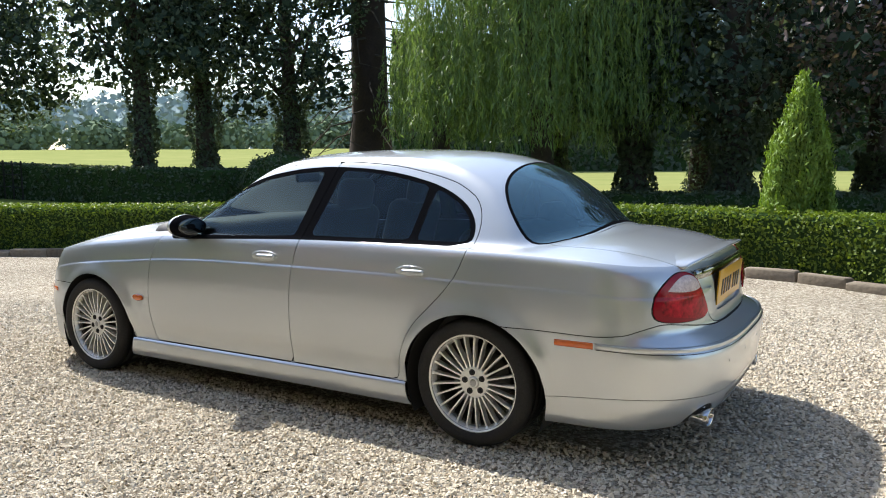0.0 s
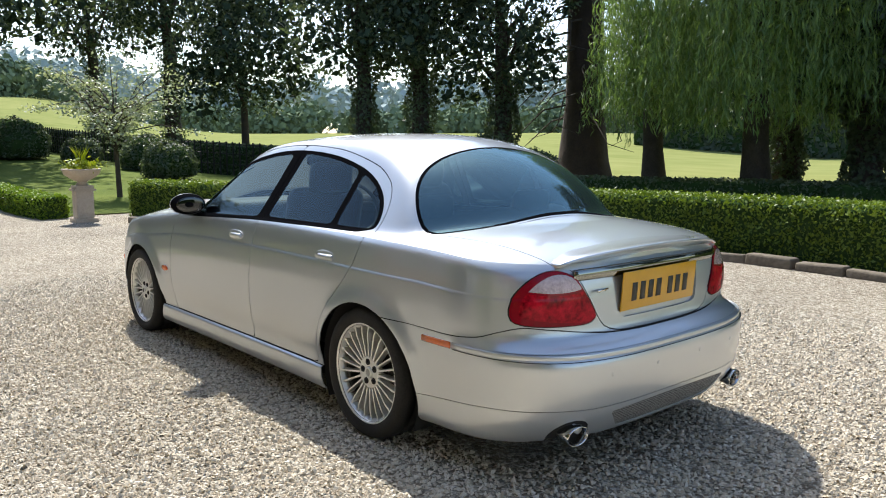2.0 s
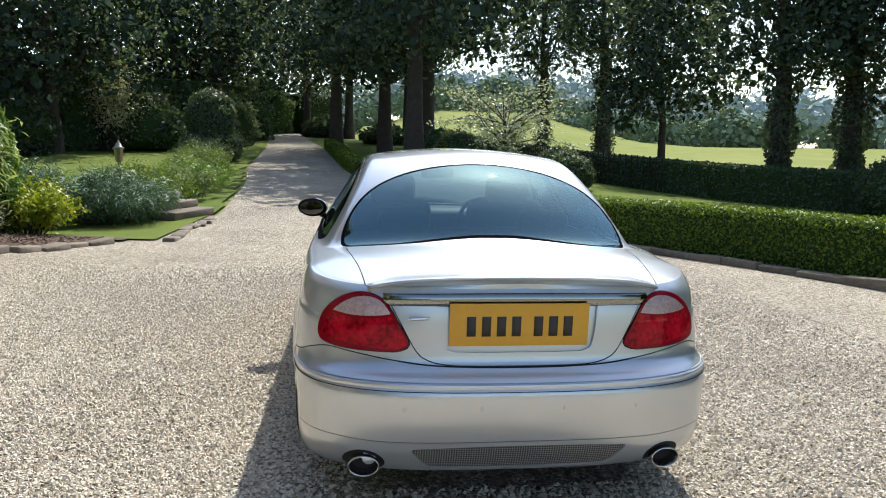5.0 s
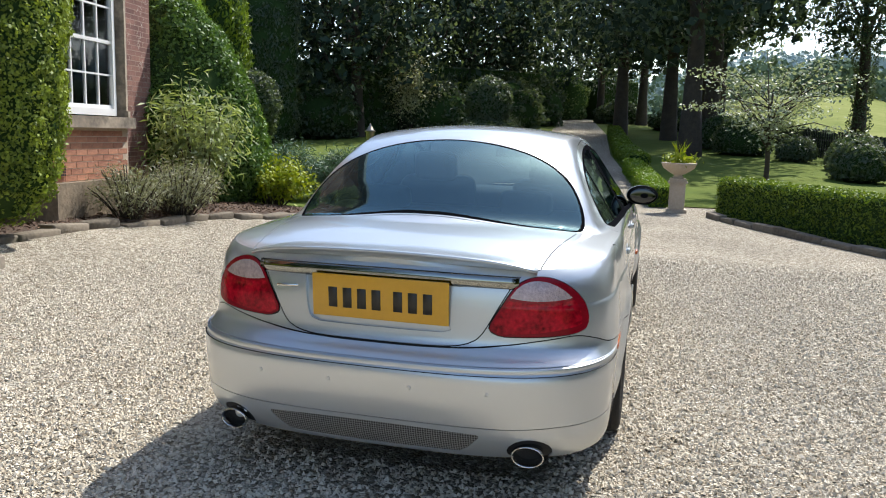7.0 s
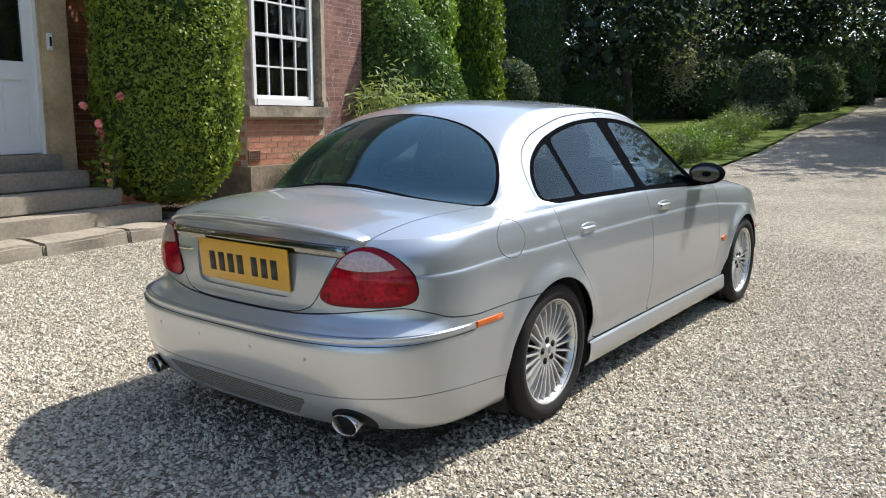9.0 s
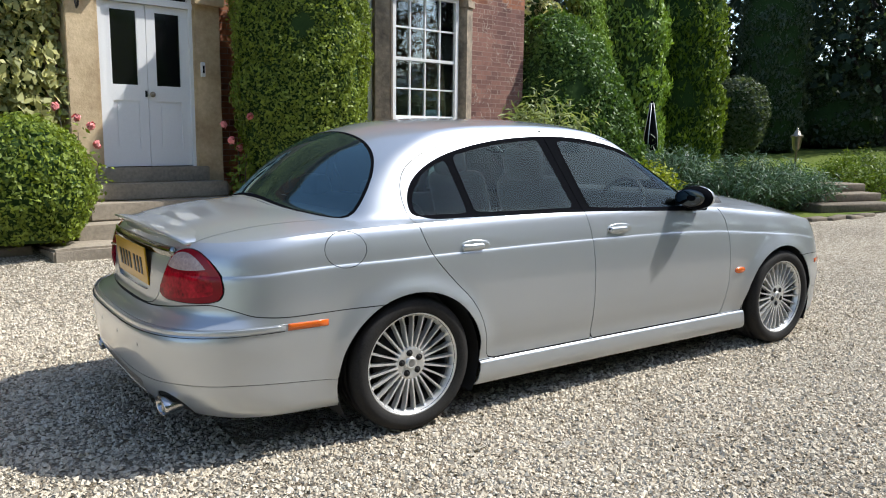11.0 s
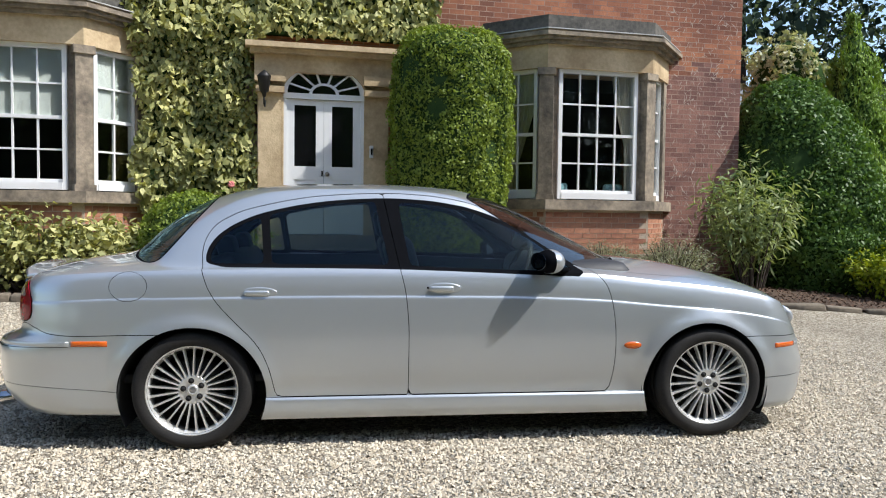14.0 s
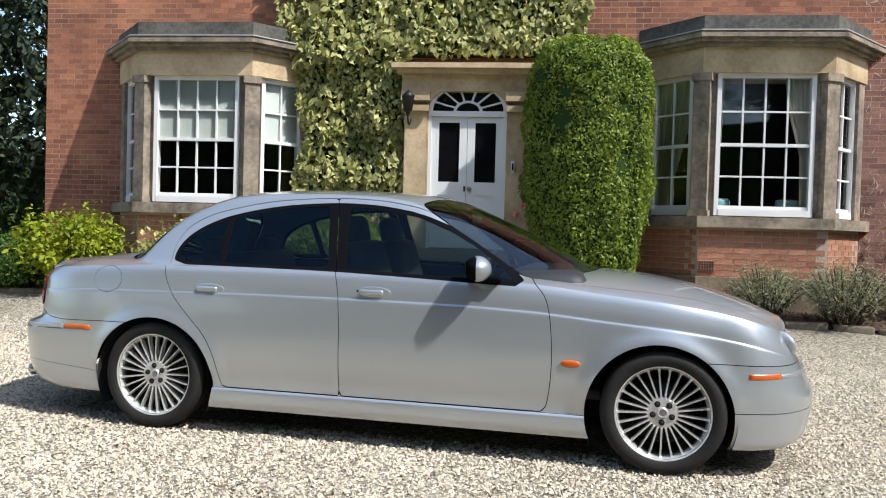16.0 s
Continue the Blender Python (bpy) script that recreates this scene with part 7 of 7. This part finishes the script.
            part(name, ribbon(pts, (0.0150, 0.0045)), M["amber"], owner, "amber reflector strip")
    for side in (1, -1):
        p = at_height(2.60, 0.668)
        part("headlamp", moved(ellipsoid(0.042, 0.098, 0.073), pose(float(p[0]) - 0.036, side * float(p[1]), float(p[2]), 0, -22, -side * 34)), M["lens_front"], car, "clear oval headlamp")
    skin("rear_window", both(rear_pane_m), M["glass_rear"], car, thick=0)
    skin("rear_window_seal", both(rear_ring), M["black_trim"], car)
    skin("windscreen", both(wind_pane), M["glass_front"], car, thick=0)
    skin("windscreen_seal", both(wind_ring), M["black_trim"], car)
    # raised strips along the bumpers
    def strip(c0, c1, z, name, owner, half, mat, lift=0.0):
        pts = [at_height(c, z + lift * (1 - c / 0.9) if c < 1 else z) for c in np.linspace(c0, c1, 40)]
        pts += [p * np.array([1, -1, 1]) for p in pts[-2::-1]]
        part(name, ribbon(pts, half), mat, owner)
    strip(0.94, 0.0, 0.570, "bumper_strip", back, (0.0135, 0.0026), paint, -0.018)
    # thin dark ribbons laid on, giving the two creases their shade as colour
    strip(0.94, 0.0, 0.5555, "bumper_groove", back, (0.0014, 0.0032), M["under"], -0.018)
    strip(0.94, 0.0, 0.5845, "bumper_groove", back, (0.0011, 0.0026), M["paint_shade"], -0.018)
    strip(2.31, 3.0, 0.528, "bumper_strip", front_b, (0.012, 0.006), paint)
    build_tail(car, boot, back)
    build_cabin(car)
    for x in (AXLE, -AXLE):
        for side in (1, -1):
            build_wheel(car, x, side)
            well = lathe([(0.385, 0.03), (0.385, -0.34), (0.0, -0.34)], 40)
            for f in list(well.faces):
                if f.calc_center_median().z < -0.16:
                    well.faces.remove(f)
            if side < 0:
                well.transform(Matrix.Diagonal((1, -1, 1, 1)))
            part("wheel_arch_liner", moved(well, pose(x - (0.02 if x > 0 else 0), side * 0.84, 0.296)), M["under"], car)
    under = rounded_box(3.9, 1.16, 0.12, 0.03)
    part("underbody", moved(under, pose(-0.1, 0, 0.26)), M["under"], car)
    part("sill_floor", moved(rounded_box(2.05, 1.66, 0.1, 0.03), pose(0, 0, 0.24)), M["under"], car)
    return car


def tail_x(y, z):
    """How far back the tail reaches at a place across and a height."""
    lo, hi = 0.0, 0.999
    for _ in range(24):
        mid = (lo + hi) / 2
        lo, hi = (mid, hi) if at_height(mid, z)[1] < abs(y) else (lo, mid)
    return float(at_height(lo, z)[0])


def build_tail(car, boot, back):
    # spoiler lip on the lid
    bm = bmesh.new()
    rows = []
    rim = lower(np.linspace(0, 1, 80), Z1)

    def deck(x, y):
        ys = float(np.interp(x, rim[:, 0], rim[:, 1]))
        zc, zs = float(deck_mid(x)), float(shoulder(x))
        return zc - (zc - zs) * min(abs(y) / max(ys, 0.02), 1.0) ** 2.7

    for y in np.linspace(-0.585, 0.585, 41):
        e = abs(y) / 0.585
        x0 = tail_x(y, 0.895) - 0.004 + 0.016 * e ** 4
        lift = 0.028 * (1 - e ** 6) + 0.003
        z0 = 0.931 - 0.024 * e ** 2
        top = [(x0 + 0.26 * (1 - u) - 0.02 * u, u) for u in (0.0, 0.25, 0.5, 0.75, 1.0)]
        line = [(x, y, (deck(max(x, x0 + 0.04), y) - 0.002 + 0.004 * u) * (1 - u * u) + (z0 + lift) * u * u) for x, u in top]
        rows.append([bm.verts.new(p) for p in (*line, (x0 - 0.036, y, z0 + lift - 0.004), (x0 - 0.026, y, z0 + lift - 0.014), (x0 + 0.02, y, z0 - 0.012), (x0 + 0.12, y, z0 - 0.02))])
    for a, b in zip(rows, rows[1:]):
        for i in range(9):
            bm.faces.new((a[i], a[(i + 1) % 9], b[(i + 1) % 9], b[i]))
    bm.faces.new(rows[0]), bm.faces.new(rows[-1])
    bmesh.ops.recalc_face_normals(bm, faces=bm.faces)
    for f in bm.faces:
        f.smooth = True
    part("spoiler", bm, M["paint"], boot)
    # chrome finisher under the lip
    pts = [(tail_x(y, 0.869) - 0.006, y, 0.869 - 0.008 * (y / 0.56) ** 2) for y in np.linspace(-0.525, 0.525, 31)]
    part("chrome_finisher", ribbon(pts, (0.026, 0.009)), M["chrome_dark_reflection"], boot, "chrome finisher bar above the plate")
    # number plate in a shallow recess frame
    tilt = pose(-2.458, 0, 0.762, 0, -5, 0)
    plate = part("number_plate", moved(rounded_box(0.008, 0.550, 0.170, 0.003), tilt @ pose(-0.009, 0, 0.012)), M["plate"], boot, "yellow number plate with dark bars")
    for k, y in enumerate((0.172, 0.113, 0.054, -0.005, -0.092, -0.151, -0.210)):
        part("plate_bar", moved(rounded_box(0.003, 0.036, 0.080, 0.001, 1), tilt @ pose(-0.0135, y + 0.018, 0.006)), M["plate_ink"], plate)
    # badge script as a plain bar
    part("badge", moved(rounded_box(0.004, 0.115, 0.011, 0.0015, 1), pose(-2.456, 0.375, 0.795, 0, -4, 10)), M["chrome"], boot, "small chrome badge bar")
    for y in (0.45, 0.16, -0.16, -0.45):
        c = math.asin((abs(y) / 0.883) ** 1.8) * 2 / math.pi
        p = at_height(c, 0.475)
        part("parking_sensor", moved(ellipsoid(0.0015, 0.008, 0.008, 16), pose(float(p[0]) - 0.001, y, float(p[2]))), M["paint"], back)
    cap = at_height(0.33, 0.268)
    part("tow_eye_cover", moved(lathe([(0.0, -0.002), (0.024, -0.002), (0.026, 0.002), (0.028, 0.004)], 24, "x"), pose(*[float(q) for q in cap], 0, 20, 0)), M["paint"], back)
    for side in (1, -1):
        pipe = part("exhaust", moved(lathe([(0.030, 0.22), (0.034, 0.20), (0.045, 0.03), (0.049, 0.004), (0.047, -0.001), (0.0435, 0.004), (0.040, 0.03), (0.030, 0.2), (0.0, 0.2)], 40, "x"),
                                           pose(-2.518, side * 0.600, 0.238, 0, -7, -side * 4) @ Matrix.Diagonal((1, 1.24, 0.86, 1))), M["chrome"], car, "polished oval exhaust tip")
        # black disc added across the pipe in place of its shaded inside
        part("exhaust_bore", moved(lathe([(0.0, 0.05), (0.039, 0.05)], 32, "x"), pose(-2.518, side * 0.600, 0.238, 0, -7, -side * 4) @ Matrix.Diagonal((1, 1.22, 0.84, 1))), M["under"], pipe)


def build_cabin(car):
    """Seats, dash and shelf seen through the glass."""
    dark, cloth = M["interior"], M["seat"]
    part("cabin_floor", moved(rounded_box(3.0, 1.5, 0.06, 0.02), pose(-0.35, 0, 0.36)), dark, car)
    part("dashboard", moved(rounded_box(0.52, 1.46, 0.34, 0.10), pose(0.80, 0, 0.84)), dark, car)
    part("parcel_shelf", moved(rounded_box(0.52, 1.32, 0.05, 0.02), pose(-1.55, 0, 0.935)), M["shelf"], car, "grey parcel shelf")
    part("rear_seat", moved(rounded_box(0.50, 1.36, 0.20, 0.07), pose(-0.95, 0, 0.55)), cloth, car)
    part("rear_backrest", moved(rounded_box(0.18, 1.36, 0.62, 0.07), pose(-1.25, 0, 0.74, 0, -20, 0)), cloth, car)
    for y in (0.37, -0.37):
        part("rear_headrest", moved(rounded_box(0.10, 0.27, 0.15, 0.045), pose(-1.34, y, 1.06, 0, -12, 0)), cloth, car)
        s = part("front_seat", moved(rounded_box(0.54, 0.50, 0.20, 0.07), pose(0.05, y, 0.56)), cloth, car)
        part("backrest", moved(rounded_box(0.17, 0.50, 0.66, 0.07), pose(-0.26, y, 0.82, 0, -16, 0)), cloth, s)
        part("headrest", moved(rounded_box(0.11, 0.28, 0.19, 0.05), pose(-0.39, y, 1.20, 0, -12, 0)), cloth, s)
    wheel = ribbon([(0.0, 0.185 * math.cos(a), 0.185 * math.sin(a)) for a in np.linspace(0, 2 * math.pi, 33)[:-1]], (0.015, 0.015), (1, 0, 0), True)
    w = part("steering_wheel", moved(wheel, pose(0.42, -0.37, 0.93, 0, 22, 0)), M["interior"], car)
    part("steering_hub", moved(rounded_box(0.05, 0.33, 0.09, 0.03), pose(0.425, -0.37, 0.93, 0, 22, 0)), dark, w)
    part("rear_view_mirror", moved(rounded_box(0.03, 0.24, 0.07, 0.02), pose(0.30, 0, 1.29)), dark, car)


build_car()


# ---- kerb stones, bricks ----
def kerb_stones():
    a = np.linspace(0, 1, 400)
    P = court_edge(a)
    ln = np.concatenate([[0], np.cumsum(np.hypot(*np.diff(P, axis=0).T))])
    k = tagged(new("kerb"), "worn sandstone kerb along the box hedge", "kerb", "", "structure")
    s, i = 0.0, 0
    meshes = []
    for v in range(6):
        bm = rounded_box(0.60, 0.16, 0.17, 0.025, 2)
        for q in bm.verts:
            q.co += Vector((noise.noise(q.co * 4 + Vector((v * 7, 0, 0))) * 0.03, noise.noise(q.co * 5 + Vector((0, v * 5, 0))) * 0.025, noise.noise(q.co * 5 + Vector((0, 0, v * 3))) * 0.025))
        me = bpy.data.meshes.new("kerb_stone")
        bm.to_mesh(me), bm.free()
        me.materials.append(M["kerb_stone"])
        meshes.append(me)
    while s < ln[-1] - 0.6:
        p = [np.interp(s + 0.3, ln, P[:, j]) for j in (0, 1)]
        q = [np.interp(s + 0.6, ln, P[:, j]) for j in (0, 1)]
        o = new("kerb_stone", meshes[i % 6])
        o.parent = k
        o.location = (p[0], p[1], 0.018 + random.uniform(-0.02, 0.015))
        o.rotation_euler = (random.uniform(-0.05, 0.05), random.uniform(-0.03, 0.03), math.atan2(q[1] - p[1], q[0] - p[0]) + random.uniform(-0.05, 0.05))
        o.scale = (random.uniform(0.92, 1.06), random.uniform(0.85, 1.3), random.uniform(0.75, 1.2))
        s, i = s + 0.60, i + 1
    e = tagged(new("bed_edging"), "rough stone edging of the mulch bed", "edging", "", "structure")
    for j, st in enumerate(np.arange(-6.6, 7.4, 0.50)):
        if -1.9 < st < 1.1:
            continue
        x, y = hx(st, float(bed_edge(st)) - 0.02 + 0.03 * math.sin(st * 3))
        o = new("edging_stone", meshes[j % 6])
        o.parent = e
        o.location = (x, y, float(ground_height(x, y)) - 0.005 + random.uniform(-0.02, 0.015))
        o.rotation_euler = (random.uniform(-0.06, 0.06), random.uniform(-0.05, 0.05), radians(7) + math.atan2(float(bed_edge(st + 0.25) - bed_edge(st - 0.25)), 0.5) + random.uniform(-0.1, 0.1))
        o.scale = (random.uniform(0.7, 0.98), random.uniform(1.0, 1.6), 0.8)
    for j, x in enumerate(np.arange(7.3, 11.2, 0.52)):
        y = 3.42 + 0.05 * math.sin(x * 2.3)
        o = new("edging_stone", meshes[j % 6])
        o.parent = e
        o.location = (x, y, float(ground_height(x, y)) - 0.01)
        o.rotation_euler = (random.uniform(-0.06, 0.06), random.uniform(-0.05, 0.05), random.uniform(-0.12, 0.12))
        o.scale = (random.uniform(0.7, 0.95), random.uniform(1.0, 1.5), 0.8)


kerb_stones()


def brick_field():
    """Bricks in courses, proud of the mortar: those of the two bay aprons singly, the rest joined."""
    L, H, G = 0.215, 0.065, 0.010
    base = boxes((-L / 2, L / 2, -0.004, 0.02, -H / 2, H / 2))
    one = bpy.data.meshes.new("brick")
    base.to_mesh(one), base.free()
    one.materials.append(M["brick_piece"])
    half = boxes((-L / 4 + 0.003, L / 4 - 0.003, -0.004, 0.02, -H / 2, H / 2))
    head = bpy.data.meshes.new("brick")
    half.to_mesh(head), half.free()
    head.materials.append(M["brick_piece"])
    for c, owner in ((BAYS[0], apron_left), (BAYS[1], apron_right)):
        o = bay_outline(c)
        for (x0, y0), (x1, y1) in zip(o, o[1:]):
            ang, ln = math.atan2(y1 - y0, x1 - x0), math.hypot(x1 - x0, y1 - y0)
            for r in range(8):
                z = 0.72 + 0.045 + r * (H + G) + 0.0
                s = 0.06 if r % 2 else L / 2 + 0.005
                k = 0
                while s < ln - 0.05:
                    short = (r % 2 == 1 and k == 0) or s + L / 2 > ln
                    b = new("brick", head if short else one)
                    b.parent = owner
                    b.matrix_parent_inverse = owner.matrix_basis.inverted()
                    b.matrix_basis = HOUSE @ Matrix.Translation((x0, y0, 0)) @ Matrix.Rotation(ang, 4, "Z") @ pose(min(s, ln - 0.055), 0, z, 0, random.uniform(-0.4, 0.4), random.uniform(-0.5, 0.5))
                    s += (L / 2 + L / 4 + G) if short else (L + G)
                    k += 1
    zones = {"brickwork": ([], []), "weathered_brickwork": ([], [])}
    corners = np.array([(x, y, z) for x in (-0.5, 0.5) for y in (0, 1) for z in (-0.5, 0.5)])
    quads = np.array([(0, 1, 3, 2), (4, 6, 7, 5), (0, 4, 5, 1), (2, 3, 7, 6), (0, 2, 6, 4), (1, 5, 7, 3)])
    open_ = ((-5.30, -2.64, 1.4, 3.6), (2.29, 4.95, 1.4, 3.6), (-1.0, 0.55, 0, 3.4))
    rows = int(6.9 / (H + G))

    def lay(q, stained):
        P, F = zones["weathered_brickwork" if stained else "brickwork"]
        F.append(quads + 8 * len(P)), P.append(q)

    for r in range(rows):
        z = 0.3 + r * (H + G)
        s = -6.63 + (0 if r % 2 else -0.11)
        while s < 6.40:
            a, b = max(s, -6.63), min(s + L, 6.40)
            s += L + G
            m = (a + b) / 2
            if b - a < 0.05 or any(o0 - 0.05 < m < o1 + 0.05 and z0 < z < z1 for o0, o1, z0, z1 in open_) or (-2.5 < m < 1.3 and z > 3.75) or (-2.5 < m < -1.0):
                continue
            d = random.uniform(-0.0003, 0.0003)
            q = corners * np.array([b - a, 0.025, H]) + np.array([m, WALL - 0.0008 + d, z])
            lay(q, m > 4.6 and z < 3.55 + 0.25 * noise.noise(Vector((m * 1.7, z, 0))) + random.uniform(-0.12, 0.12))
    for r in range(rows):
        z = 0.3 + r * (H + G)
        for k in range(14):
            y = WALL + 0.12 + (L + G) * k + (0.11 if r % 2 else 0)
            q = corners[:, [1, 0, 2]] * np.array([0.025, L, H]) + np.array([6.385, y, z])
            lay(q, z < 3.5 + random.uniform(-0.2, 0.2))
    for name, (P, F) in zones.items():
        P = np.vstack(P)
        P = np.stack([P[:, 0] * HOUSE[0][0] + P[:, 1] * HOUSE[0][1], P[:, 0] * HOUSE[1][0] + P[:, 1] * HOUSE[1][1], P[:, 2]], 1)
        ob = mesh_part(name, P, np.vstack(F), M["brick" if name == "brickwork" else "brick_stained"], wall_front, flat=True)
        tagged(ob, kind="stuff")


brick_field()


def gravel_stones():
    """Loose chippings round the car, where the gravel is seen from near."""
    n = 168000
    x, y = RNG.uniform(-6.0, 4.6, n), RNG.uniform(-3.6, 4.2, n)
    away = np.maximum(np.maximum(np.abs(x + 0.7) - 3.4, 0), np.maximum(np.abs(y - 0.3) - 2.2, 0))
    keep = ~((np.abs(x) < 2.2) & (np.abs(y) < 0.62)) & (RNG.random(n) > away / 1.9)
    x, y = x[keep], y[keep]
    n = len(x)
    base = np.array([(1, 0, -0.5), (0, 1, -0.5), (-1, 0, -0.5), (0, -1, -0.5), (0, 0, 1)], float)
    tri = np.array([(0, 1, 4), (1, 2, 4), (2, 3, 4), (3, 0, 4)])
    size = RNG.uniform(0.0065, 0.0150, (n, 1, 1))
    V = base[None] * np.array([1.15, 0.85, 0.66]) * size * RNG.uniform(0.7, 1.25, (n, 5, 1)) + RNG.normal(0, 0.18, (n, 5, 3)) * size
    tilt = RNG.normal(0, 0.5, n)
    c, s = np.cos(tilt)[:, None], np.sin(tilt)[:, None]
    V = np.stack([V[..., 0] * c - V[..., 2] * s, V[..., 1], V[..., 0] * s + V[..., 2] * c], -1)
    a = RNG.uniform(0, 2 * math.pi, n)
    c, s = np.cos(a)[:, None], np.sin(a)[:, None]
    V = np.stack([V[..., 0] * c - V[..., 1] * s, V[..., 0] * s + V[..., 1] * c, V[..., 2]], -1)
    V += np.stack([x, y, ground_height(x, y) + RNG.uniform(0.001, 0.007, n)], -1)[:, None]
    F = (tri[None] + 5 * np.arange(n)[:, None, None]).reshape(-1, 3)
    mat("gravel_stone", (0.375, 0.31, 0.22), 0.9, spec=0.2, other=(0.75, 0.68, 0.55), scale=0.8, fine=300, island=1.2)
    tagged(mesh_part("gravel", V.reshape(-1, 3), F, M["gravel_stone"], flat=True), "loose pale limestone chippings round the car", "gravel", "", "stuff")


gravel_stones()


def air_brick():
    x, y = hx(2.93, 5.255)
    v = tagged(part("air_brick", moved(boxes((-0.11, 0.11, -0.012, 0.02, -0.07, 0.07), bevel=0.004), pose(x, y, 0.86, 0, 0, 7)), M["brick_piece"]), "terracotta air brick in the bay apron", "air brick")
    for i in range(6):
        for j in range(4):
            # dark blocks set on the face, colouring in the shade of the openings
            h = boxes((-0.011, 0.011, -0.016, -0.0125, -0.011, 0.011))
            o = part("vent_hole", moved(h, pose(x, y, 0.86, 0, 0, 7) @ pose(-0.083 + i * 0.033, 0, -0.048 + j * 0.032)), M["under"], v)


air_brick()
